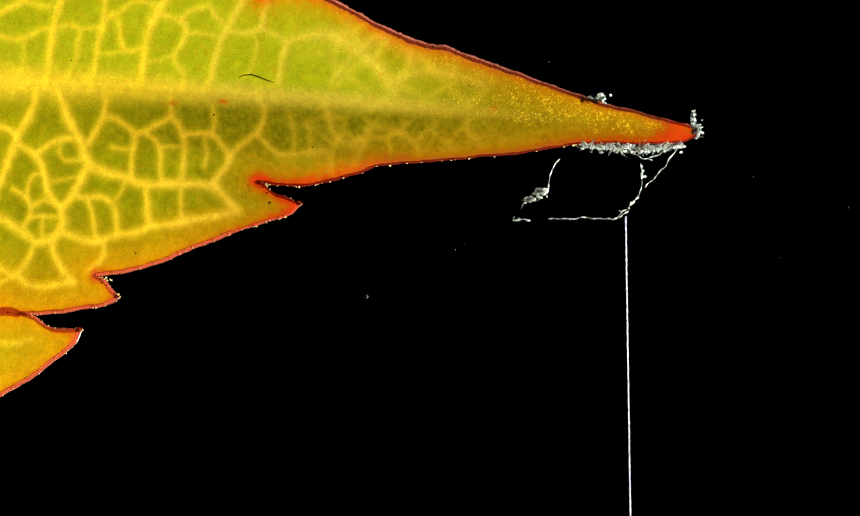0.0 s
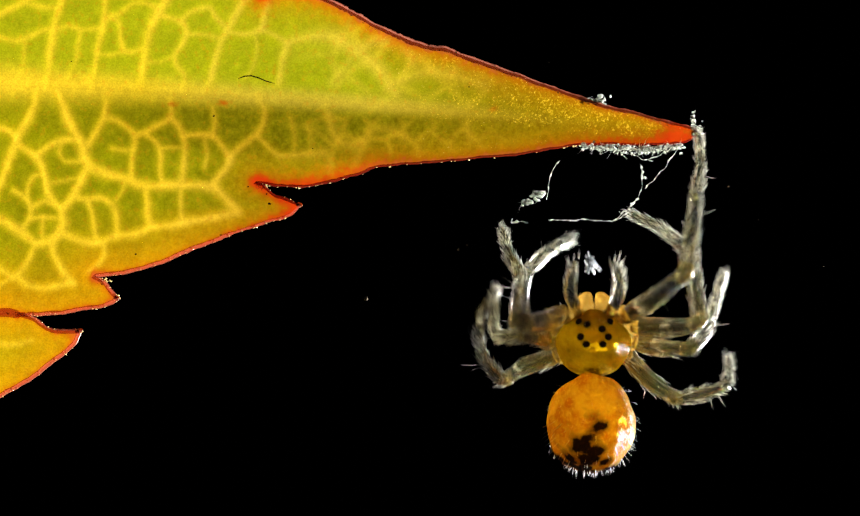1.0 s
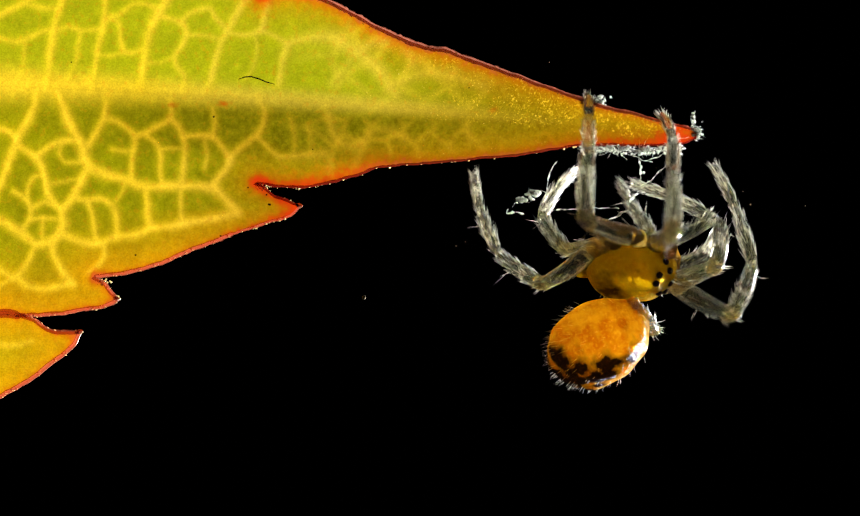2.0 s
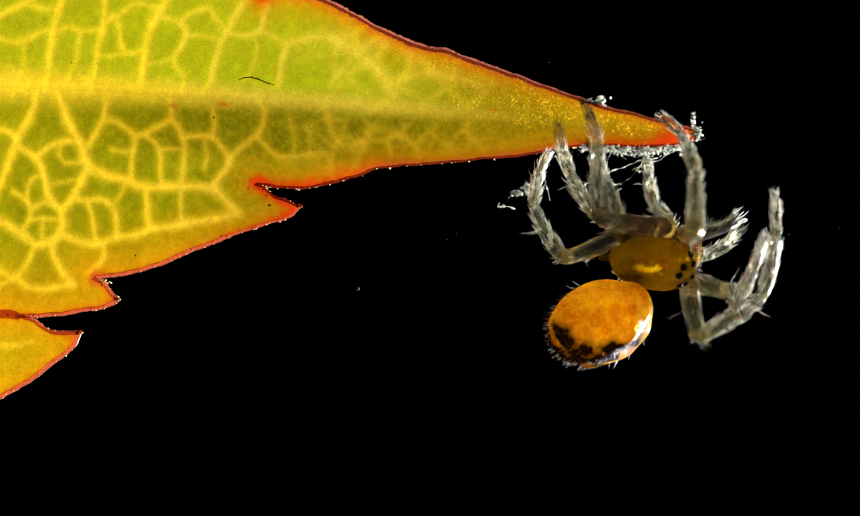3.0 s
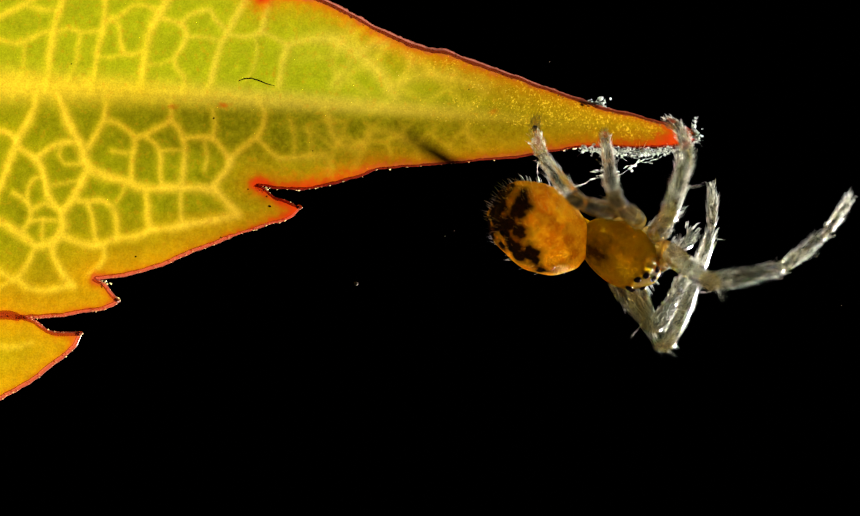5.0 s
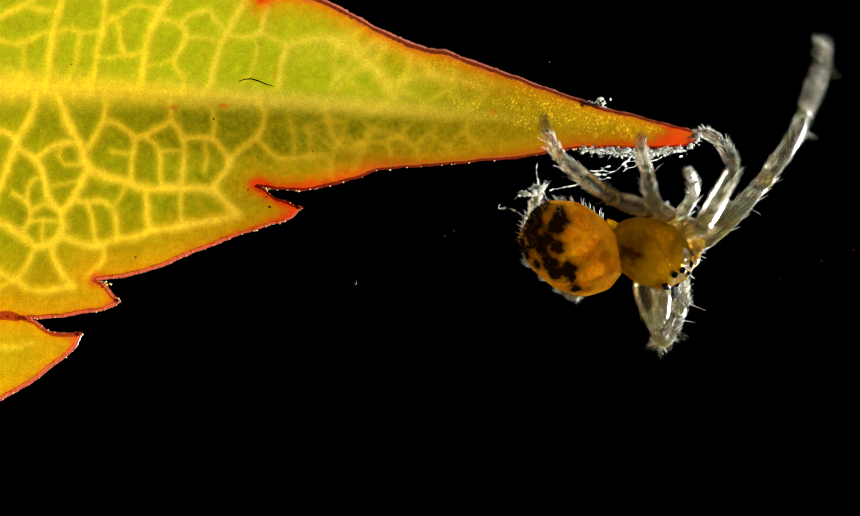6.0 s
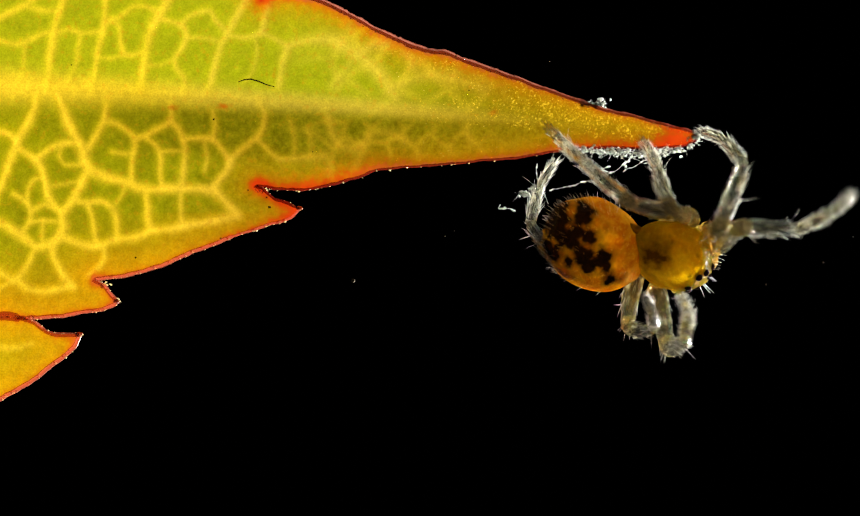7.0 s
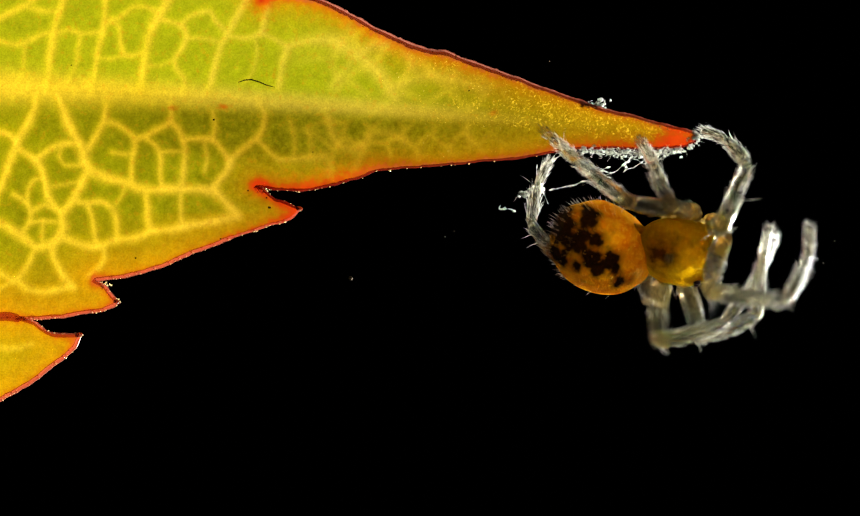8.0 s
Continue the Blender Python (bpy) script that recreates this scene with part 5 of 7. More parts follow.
step("L2", 7.5, (-138, -12, 82), (-224, -23, -8), (-144, -52, -173))
step("L2", 7.6, (-136, -12, 83), (-223, -21, -7), (-143, -51, -172))
step("L2", 7.7, (-135, -11, 84), (-222, -19, -6), (-144, -48, -171))
step("L2", 7.8, (-133, -11, 85), (-221, -15, -4), (-145, -43, -170))
step("L2", 7.9, (-131, -11, 86), (-220, -12, -2), (-147, -39, -170))
step("L2", 8, (-129, -12, 86), (-219, -9, 0), (-148, -35, -169))
step("L3", 0, (-27, 70, -25), (-45, 140, -76), (11, 236, -120))
step("L3", 0.1, (-24, 68, -28), (-37, 136, -82), (23, 228, -131))
step("L3", 0.2, (-21, 66, -31), (-29, 132, -88), (35, 221, -138))
step("L3", 0.3, (-22, 66, -31), (-26, 131, -90), (39, 218, -140))
step("L3", 0.4, (-22, 65, -35), (-24, 126, -99), (43, 204, -160))
step("L3", 0.5, (-4, 46, -47), (33, 68, -124), (132, 87, -188))
step("L3", 0.6, (-20, 66, -26), (-7, 98, -107), (110, 97, -82))
step("L3", 0.7, (-36, 75, -22), (-68, 116, -93), (13, 114, -4))
step("L3", 0.8, (-115, 73, 14), (-178, 17, -13), (-144, 52, 97))
step("L3", 0.9, (-124, 62, 28), (-183, 5, -3), (-160, 104, 61))
step("L3", 1, (-118, 59, 38), (-178, 10, -2), (-176, 129, -15))
step("L3", 1.1, (-127, 57, 35), (-192, 17, -9), (-227, 122, -56))
step("L3", 1.2, (-138, 52, 29), (-208, 26, -18), (-265, 63, -117))
step("L3", 1.3, (-148, 46, 23), (-211, 51, -38), (-267, 92, -136))
step("L3", 1.4, (-153, 39, 25), (-204, 59, -43), (-257, 107, -140))
step("L3", 1.5, (-98, -62, 77), (-184, -49, 65), (-214, -22, -48))
step("L3", 1.6, (-53, -114, 20), (-139, -103, 8), (-154, -158, -98))
step("L3", 1.7, (-50, -120, -14), (-135, -135, -31), (-110, -90, -140))
step("L3", 2, (-40, -115, -33), (-120, -144, -57), (-99, -89, -161))
step("L3", 2.3, (-35, -113, -31), (-109, -151, -59), (-88, -103, -167))
step("L3", 2.6, (-32, -112, -32), (-102, -155, -64), (-78, -115, -174))
step("L3", 2.8, (-33, -111, -36), (-101, -155, -69), (-75, -123, -182))
step("L3", 2.9, (-39, -109, -52), (-105, -154, -87), (-99, -152, -207))
step("L3", 3, (-43, -104, -66), (-108, -150, -103), (-118, -177, -220))
step("L3", 3.1, (-40, -103, -65), (-102, -151, -104), (-111, -177, -221))
step("L3", 3.2, (-36, -102, -64), (-97, -151, -104), (-105, -175, -222))
step("L3", 3.3, (-33, -100, -64), (-93, -149, -106), (-102, -167, -224))
step("L3", 3.4, (-29, -98, -65), (-90, -146, -107), (-99, -159, -226))
step("L3", 3.5, (-27, -97, -64), (-87, -144, -107), (-96, -156, -227))
step("L3", 3.6, (-30, -101, -60), (-52, -148, -131), (-55, -166, -250))
step("L3", 3.7, (-126, -109, 7), (-119, -137, -77), (-110, -165, -193))
step("L3", 3.8, (-133, -99, 23), (-123, -127, -61), (-100, -161, -173))
step("L3", 3.9, (-132, -96, 30), (-121, -134, -49), (-87, -170, -158))
step("L3", 4, (-132, -92, 35), (-120, -140, -38), (-77, -176, -144))
step("L3", 4.1, (-140, -81, 41), (-117, -127, -31), (-65, -179, -125))
step("L3", 4.2, (-146, -72, 43), (-113, -113, -28), (-54, -178, -109))
step("L3", 4.3, (-143, -76, 43), (-111, -121, -26), (-54, -186, -110))
step("L3", 4.4, (-135, -84, 43), (-108, -136, -23), (-55, -199, -111))
step("L3", 4.5, (-131, -88, 42), (-107, -144, -21), (-57, -202, -114))
step("L3", 4.6, (-132, -89, 40), (-109, -140, -28), (-57, -185, -126))
step("L3", 4.7, (-134, -89, 38), (-114, -135, -35), (-61, -167, -137))
step("L3", 5, (-139, -83, 40), (-120, -120, -38), (-74, -149, -145))
step("L3", 5.3, (-142, -76, 44), (-119, -101, -37), (-83, -130, -148))
step("L3", 5.6, (-142, -71, 48), (-114, -88, -34), (-89, -115, -148))
step("L3", 5.8, (-139, -71, 51), (-113, -85, -32), (-94, -111, -148))
step("L3", 5.9, (-133, -74, 54), (-112, -87, -30), (-97, -113, -147))
step("L3", 6, (-127, -77, 56), (-112, -92, -29), (-99, -117, -146))
step("L3", 6.1, (-123, -80, 56), (-113, -98, -30), (-96, -122, -146))
step("L3", 6.2, (-120, -84, 55), (-114, -105, -30), (-92, -128, -146))
step("L3", 6.3, (-117, -87, 54), (-114, -112, -31), (-88, -133, -146))
step("L3", 6.4, (-114, -89, 53), (-114, -117, -31), (-84, -136, -145))
step("L3", 6.5, (-112, -91, 52), (-113, -120, -31), (-82, -137, -146))
step("L3", 6.6, (-110, -93, 51), (-112, -121, -32), (-81, -137, -147))
step("L3", 6.7, (-109, -94, 50), (-111, -122, -33), (-80, -136, -148))
step("L3", 6.8, (-107, -95, 49), (-110, -123, -34), (-80, -135, -150))
step("L3", 6.9, (-106, -96, 49), (-109, -124, -35), (-79, -135, -150))
step("L3", 7, (-105, -97, 49), (-108, -125, -35), (-78, -135, -150))
step("L3", 7.1, (-104, -97, 49), (-107, -125, -34), (-77, -135, -150))
step("L3", 7.2, (-104, -97, 49), (-106, -126, -34), (-76, -136, -150))
step("L3", 7.3, (-103, -97, 49), (-106, -127, -34), (-75, -136, -149))
step("L3", 7.4, (-102, -97, 49), (-105, -127, -33), (-74, -137, -149))
step("L3", 7.5, (-101, -97, 50), (-104, -128, -33), (-73, -137, -149))
step("L3", 7.6, (-101, -98, 49), (-103, -128, -33), (-72, -137, -149))
step("L3", 7.7, (-100, -98, 49), (-104, -128, -34), (-74, -135, -150))
step("L3", 7.8, (-100, -99, 48), (-105, -127, -35), (-76, -133, -151))
step("L3", 7.9, (-100, -100, 47), (-106, -127, -36), (-78, -131, -153))
step("L3", 8, (-100, -100, 46), (-107, -127, -37), (-80, -129, -154))
step("L4", 0, (12, -94, -91), (103, -35, -74), (237, 16, -30))
step("L4", 0.1, (21, -89, -83), (120, -43, -75), (251, 16, -30))
step("L4", 0.2, (29, -85, -76), (134, -53, -79), (261, 13, -33))
step("L4", 0.3, (30, -77, -79), (136, -54, -92), (257, 22, -45))
step("L4", 0.4, (22, -77, -89), (127, -58, -116), (250, 21, -80))
step("L4", 0.5, (-70, -135, -97), (40, -140, -108), (185, -123, -75))
step("L4", 0.6, (-30, -104, -113), (50, -175, -87), (187, -138, -136))
step("L4", 0.7, (-97, -105, -112), (-45, -110, -16), (89, -43, -19))
step("L4", 0.8, (-137, -124, -71), (-171, -72, 20), (-169, 76, 45))
step("L4", 0.9, (-152, -126, -39), (-195, -46, 23), (-196, 103, 43))
step("L4", 1, (-162, -116, -7), (-205, -16, 9), (-194, 132, 26))
step("L4", 1.1, (-153, -123, 15), (-210, -29, 5), (-209, 117, 38))
step("L4", 1.2, (-143, -124, 34), (-217, -53, -5), (-227, 88, 44))
step("L4", 1.3, (-144, -114, 46), (-227, -53, 4), (-243, 87, 56))
step("L4", 1.4, (-138, -122, 46), (-227, -58, 36), (-254, 79, 91))
step("L4", 1.5, (-47, -130, 77), (-124, -184, 134), (-260, -122, 114))
step("L4", 1.6, (-36, -134, 70), (-79, -235, 80), (-228, -228, 95))
step("L4", 1.7, (-47, -146, 60), (-60, -252, 32), (-202, -276, -9))
step("L4", 2, (-45, -157, 42), (-61, -238, -30), (-170, -259, -131))
step("L4", 2.3, (-40, -156, 41), (-76, -218, -42), (-131, -199, -180))
step("L4", 2.6, (-37, -156, 40), (-93, -204, -41), (-98, -156, -183))
step("L4", 2.8, (-40, -158, 38), (-110, -201, -35), (-93, -151, -175))
step("L4", 2.9, (-43, -160, 34), (-118, -208, -31), (-91, -174, -174))
step("L4", 3, (-46, -163, 30), (-124, -214, -28), (-89, -195, -172))
step("L4", 3.1, (-48, -163, 29), (-132, -206, -29), (-83, -179, -169))
step("L4", 3.2, (-49, -164, 28), (-136, -199, -30), (-77, -163, -163))
step("L4", 3.3, (-50, -164, 26), (-137, -202, -29), (-74, -163, -160))
step("L4", 3.4, (-48, -165, 24), (-135, -207, -30), (-71, -165, -159))
step("L4", 3.5, (-48, -166, 21), (-133, -212, -31), (-69, -168, -159))
step("L4", 3.6, (-47, -167, 17), (-114, -225, -49), (-67, -191, -187))
step("L4", 3.7, (-92, -154, 41), (-89, -214, -51), (-69, -204, -199))
step("L4", 3.8, (-110, -140, 51), (-74, -194, -38), (-68, -203, -188))
step("L4", 3.9, (-99, -140, 57), (-90, -207, -30), (-56, -215, -176))
step("L4", 4, (-87, -138, 64), (-106, -215, -13), (-46, -217, -150))
step("L4", 4.1, (-93, -118, 78), (-86, -198, 3), (-32, -229, -134))
step("L4", 4.2, (-102, -99, 85), (-69, -175, 13), (-22, -234, -116))
step("L4", 4.3, (-100, -103, 85), (-69, -183, 16), (-21, -239, -115))
step("L4", 4.4, (-95, -110, 83), (-71, -196, 18), (-20, -246, -114))
step("L4", 4.5, (-93, -115, 80), (-76, -204, 17), (-20, -249, -115))
step("L4", 4.6, (-99, -126, 70), (-79, -215, 9), (-16, -254, -122))
step("L4", 4.7, (-100, -136, 61), (-76, -224, -1), (-8, -257, -130))
step("L4", 5, (-100, -137, 60), (-77, -227, 1), (-15, -260, -131))
step("L4", 5.3, (-100, -138, 58), (-79, -231, 3), (-24, -266, -132))
step("L4", 5.6, (-100, -140, 57), (-80, -236, 7), (-34, -275, -130))
step("L4", 5.8, (-99, -140, 57), (-80, -238, 11), (-39, -280, -127))
step("L4", 5.9, (-94, -142, 57), (-75, -240, 13), (-38, -283, -126))
step("L4", 6, (-89, -144, 57), (-69, -243, 13), (-35, -287, -126))
step("L4", 6.1, (-87, -147, 54), (-66, -245, 10), (-28, -291, -128))
step("L4", 6.2, (-84, -149, 51), (-63, -247, 6), (-20, -295, -129))
step("L4", 6.3, (-83, -151, 49), (-60, -249, 3), (-12, -298, -130))
step("L4", 6.4, (-80, -153, 46), (-58, -251, 0), (-6, -299, -132))
step("L4", 6.5, (-78, -154, 45), (-57, -251, -2), (-3, -299, -134))
step("L4", 6.6, (-76, -155, 44), (-56, -252, -4), (-2, -298, -137))
step("L4", 6.7, (-73, -156, 43), (-55, -253, -6), (-1, -296, -140))
step("L4", 6.8, (-70, -157, 42), (-54, -253, -8), (-1, -295, -142))
step("L4", 6.9, (-67, -157, 42), (-53, -254, -9), (-1, -295, -144))
step("L4", 7, (-64, -158, 42), (-53, -255, -8), (0, -295, -143))
step("L4", 7.1, (-63, -158, 41), (-52, -255, -9), (2, -295, -143))
step("L4", 7.2, (-62, -158, 41), (-50, -256, -9), (4, -295, -144))
step("L4", 7.3, (-60, -158, 40), (-49, -256, -9), (6, -295, -143))
step("L4", 7.4, (-59, -158, 40), (-47, -256, -9), (7, -295, -144))
step("L4", 7.5, (-57, -158, 39), (-45, -256, -10), (9, -294, -144))
step("L4", 7.6, (-56, -159, 39), (-45, -256, -11), (10, -294, -145))
step("L4", 7.7, (-56, -160, 37), (-45, -256, -14), (8, -292, -149))
step("L4", 7.8, (-56, -161, 35), (-47, -256, -18), (5, -291, -154))
step("L4", 7.9, (-57, -162, 33), (-49, -256, -22), (1, -289, -160))
step("L4", 8, (-57, -162, 31), (-51, -256, -26), (-2, -287, -164))
step("R1", 0, (115, 158, 108), (94, 217, -17), (269, 275, 46))
step("R1", 0.1, (77, 147, 125), (73, 197, -6), (214, 277, 102))
step("R1", 0.2, (54, 138, 131), (65, 180, -2), (180, 269, 128))
step("R1", 0.3, (132, 135, 115), (149, 178, -17), (317, 270, -55))
step("R1", 0.4, (39, 140, 128), (-18, 244, 53), (93, 402, 23))
step("R1", 0.5, (139, 153, 98), (92, 222, -14), (267, 309, -13))
step("R1", 0.6, (144, 147, 100), (122, 254, 12), (233, 414, 17))
step("R1", 0.7, (143, 167, 81), (123, 229, -43), (189, 397, -117))
step("R1", 0.8, (45, 202, 69), (4, 202, -65), (-53, 386, -93))
step("R1", 0.9, (106, 210, 40), (101, 244, -96), (48, 323, -266))
step("R1", 1, (159, 192, 2), (179, 251, -123), (192, 216, -315))
step("R1", 1.1, (159, 191, 8), (179, 243, -121), (192, 213, -313))
step("R1", 1.2, (161, 188, 20), (180, 231, -111), (194, 210, -305))
step("R1", 1.3, (166, 168, 55), (178, 215, -77), (181, 210, -272))
step("R1", 1.4, (165, 153, 76), (162, 204, -55), (137, 212, -248))
step("R1", 1.5, (64, 223, 13), (19, 236, -119), (-44, 162, -288))
step("R1", 1.6, (34, 219, 20), (-36, 224, -101), (-86, 134, -266))
step("R1", 1.7, (188, 151, -70), (58, 187, -108), (-33, 113, -264))
step("R1", 2, (201, 148, -23), (76, 208, -42), (-45, 158, -187))
step("R1", 2.3, (209, 134, -6), (105, 227, -15), (-14, 185, -167))
step("R1", 2.6, (217, 113, 8), (140, 230, -1), (21, 208, -160))
step("R1", 2.8, (220, 97, 16), (158, 221, 2), (41, 218, -161))
step("R1", 2.9, (223, 83, 16), (160, 205, -14), (45, 217, -179))
step("R1", 3, (224, 72, 16), (159, 189, -26), (46, 212, -192))
step("R1", 3.1, (213, 126, -14), (140, 244, -33), (32, 258, -197))
step("R1", 3.2, (183, 166, -50), (109, 285, -52), (-66, 293, -137))
step("R1", 3.3, (191, 161, -35), (121, 281, -50), (-59, 284, -125))
step("R1", 3.4, (205, 141, -7), (142, 262, -39), (-39, 260, -109))
step("R1", 3.5, (210, 131, 3), (146, 248, -39), (-37, 241, -107))
step("R1", 3.6, (200, 148, 6), (116, 250, -42), (-48, 227, -145))
step("R1", 3.7, (185, 169, 1), (72, 239, -42), (-65, 198, -174))
step("R1", 3.8, (166, 187, 2), (34, 219, -33), (-111, 165, -151))
step("R1", 3.9, (169, 186, -8), (47, 187, -77), (-94, 103, -182))
step("R1", 4, (175, 180, -12), (65, 159, -95), (-101, 63, -130))
step("R1", 4.1, (190, 162, 6), (72, 152, -68), (-10, 46, -210))
step("R1", 4.2, (202, 140, 23), (74, 143, -35), (115, 91, -218))
step("R1", 4.3, (210, 123, 22), (74, 134, -9), (122, 92, -194))
step("R1", 4.4, (216, 110, 18), (77, 123, 15), (128, 88, -170))
step("R1", 4.5, (220, 102, 12), (81, 118, 25), (132, 86, -160))
step("R1", 4.6, (194, 159, -5), (58, 145, -35), (-42, 68, -184))
step("R1", 4.7, (146, 202, -23), (37, 158, -100), (-135, 70, -127))
step("R1", 5, (164, 189, -31), (49, 155, -103), (-112, 63, -164))
step("R1", 5.3, (183, 170, -31), (155, 163, -168), (7, 82, -265))
step("R1", 5.6, (201, 148, -29), (185, 156, -168), (2, 101, -128))
step("R1", 5.8, (209, 134, -28), (197, 155, -166), (22, 108, -91))
step("R1", 5.9, (206, 136, -40), (221, 165, -177), (58, 108, -87))
step("R1", 6, (199, 141, -56), (237, 177, -186), (88, 107, -82))
step("R1", 6.1, (188, 148, -74), (229, 169, -206), (85, 85, -106))
step("R1", 6.2, (148, 159, -114), (206, 158, -242), (66, 44, -168))
step("R1", 6.3, (62, 136, -161), (140, 111, -274), (51, 11, -133))
step("R1", 6.4, (26, 115, -166), (114, 89, -272), (29, -2, -122))
step("R1", 6.5, (37, 119, -166), (123, 97, -274), (40, -2, -128))
step("R1", 6.6, (62, 134, -161), (138, 118, -278), (56, 9, -137))
step("R1", 6.7, (62, 133, -162), (138, 119, -279), (57, 9, -140))
step("R1", 6.8, (62, 132, -162), (137, 121, -280), (58, 9, -142))
step("R1", 6.9, (63, 131, -163), (137, 123, -281), (58, 9, -143))
step("R1", 7, (63, 131, -163), (137, 123, -282), (59, 9, -144))
step("R1", 7.1, (63, 131, -163), (137, 123, -282), (59, 9, -145))
step("R1", 7.2, (63, 131, -163), (137, 124, -282), (59, 9, -145))
step("R1", 7.3, (63, 131, -163), (137, 124, -282), (58, 10, -145))
step("R1", 7.4, (64, 131, -163), (136, 124, -282), (58, 10, -145))
step("R1", 7.5, (64, 131, -163), (136, 125, -282), (58, 10, -145))
step("R1", 7.6, (65, 133, -162), (137, 126, -282), (59, 12, -145))
step("R1", 7.7, (72, 128, -164), (154, 145, -277), (52, 46, -143))
step("R1", 7.8, (158, 172, -87), (172, 253, -201), (4, 175, -141))
step("R1", 7.9, (189, 165, -16), (129, 266, -93), (-49, 192, -120))
step("R1", 8, (172, 176, -56), (47, 213, -5), (-123, 117, -17))
step("R2", 0, (162, 99, 25), (136, 98, -98), (289, 176, -27))
step("R2", 0.1, (159, 70, 60), (198, 148, -29), (349, 206, 60))
step("R2", 0.2, (151, 49, 76), (123, 95, -37), (272, 140, 63))
step("R2", 0.3, (155, 63, 67), (195, 153, -10), (346, 241, 52))
step("R2", 0.4, (169, 74, 44), (160, 117, -73), (304, 233, -74))
step("R2", 0.5, (190, 2, 22), (158, 6, -99), (343, 20, -97))
step("R2", 0.6, (177, -15, 39), (189, -2, -85), (329, 103, -144))
step("R2", 0.7, (165, -54, -45), (263, -9, -109), (313, 127, -224))
step("R2", 0.8, (153, -7, -104), (169, 116, -92), (58, 171, -229))
step("R2", 0.9, (185, 12, -69), (181, 134, -91), (63, 128, -234))
step("R2", 1, (191, 56, 6), (178, 161, -61), (65, 121, -202))
step("R2", 1.1, (196, 38, 0), (183, 148, -59), (68, 114, -200))
step("R2", 1.2, (197, 35, -1), (186, 149, -49), (67, 123, -188))
step("R2", 1.3, (197, 35, -2), (169, 148, -48), (45, 108, -180))
step("R2", 1.4, (193, 52, 3), (145, 160, -40), (16, 93, -154))
step("R2", 1.5, (122, 123, -68), (18, 184, -98), (-60, 25, -153))
step("R2", 1.6, (100, 133, -61), (-16, 177, -77), (-59, 9, -141))
step("R2", 1.7, (86, 138, -52), (-34, 164, -75), (-35, -5, -150))
step("R2", 2, (81, 140, -48), (-41, 170, -53), (-68, 12, -145))
step("R2", 2.3, (78, 135, -61), (-43, 168, -51), (-163, 37, -101))
step("R2", 2.6, (96, 122, -82), (-20, 159, -53), (-195, 102, -58))
step("R2", 2.8, (101, 119, -86), (-9, 157, -40), (-193, 140, -46))
step("R2", 2.9, (115, 129, -62), (16, 157, 9), (-166, 182, -11))
step("R2", 3, (132, 131, -18), (44, 147, 69), (-129, 204, 38))
step("R2", 3.1, (151, 113, 17), (43, 176, 16), (-140, 198, 6))
step("R2", 3.2, (161, 94, 35), (97, 161, -49), (-87, 145, -37))
step("R2", 3.3, (158, 100, 31), (75, 167, -34), (-109, 153, -40))
step("R2", 3.4, (155, 107, 24), (43, 163, 16), (-137, 155, -24))
step("R2", 3.5, (153, 112, 17), (37, 148, 47), (-139, 145, -12))
step("R2", 3.6, (152, 114, 14), (36, 115, 60), (-145, 115, 18))
step("R2", 3.7, (153, 114, 12), (52, 71, 73), (-133, 73, 69))
step("R2", 3.8, (155, 111, 13), (70, 50, 82), (-113, 56, 112))
step("R2", 3.9, (171, 84, 30), (57, 65, 77), (-115, 68, 146))
step("R2", 4, (176, 59, 43), (54, 80, 55), (-105, 80, 150))
step("R2", 4.1, (174, 67, 42), (51, 84, 59), (-107, 77, 154))
step("R2", 4.2, (171, 73, 42), (49, 86, 69), (-112, 72, 158))
step("R2", 4.3, (168, 76, 44), (49, 88, 81), (-117, 65, 160))
step("R2", 4.4, (165, 81, 45), (49, 91, 90), (-120, 62, 160))
step("R2", 4.5, (162, 87, 43), (47, 96, 92), (-123, 64, 158))
step("R2", 4.6, (142, 119, 18), (26, 122, 63), (-140, 92, 139))
step("R2", 4.7, (112, 138, -4), (-6, 133, 35), (-169, 105, 119))
step("R2", 5, (112, 138, -2), (-8, 121, 30), (-180, 85, 89))
step("R2", 5.3, (114, 137, 1), (-4, 108, 30), (-145, 60, -79))
step("R2", 5.6, (117, 136, 4), (1, 98, 32), (5, 82, -152))
step("R2", 5.8, (116, 136, 6), (2, 95, 37), (30, 90, -146))
step("R2", 5.9, (127, 130, 11), (15, 93, 51), (54, 96, -130))
step("R2", 6, (140, 121, 18), (29, 90, 66), (83, 105, -111))
step("R2", 6.1, (134, 114, 40), (20, 84, 83), (76, 119, -90))
step("R2", 6.2, (124, 106, 58), (8, 78, 94), (56, 134, -75))
step("R2", 6.3, (130, 107, 54), (10, 121, 87), (-10, 202, -79))
step("R2", 6.4, (122, 100, 66), (42, 193, 91), (-32, 288, -49))
step("R2", 6.5, (112, 88, 80), (61, 200, 103), (45, 291, -57))
step("R2", 6.6, (114, 72, 88), (63, 183, 116), (41, 264, -49))
step("R2", 6.7, (128, 56, 88), (77, 165, 121), (49, 226, -52))
step("R2", 6.8, (137, 50, 85), (85, 157, 125), (58, 198, -54))
step("R2", 6.9, (152, 87, 56), (62, 134, 129), (-82, 86, 21))
step("R2", 7, (140, 103, 55), (56, 71, 143), (87, 89, -39))
step("R2", 7.1, (145, 98, 56), (66, 49, 140), (101, 75, -40))
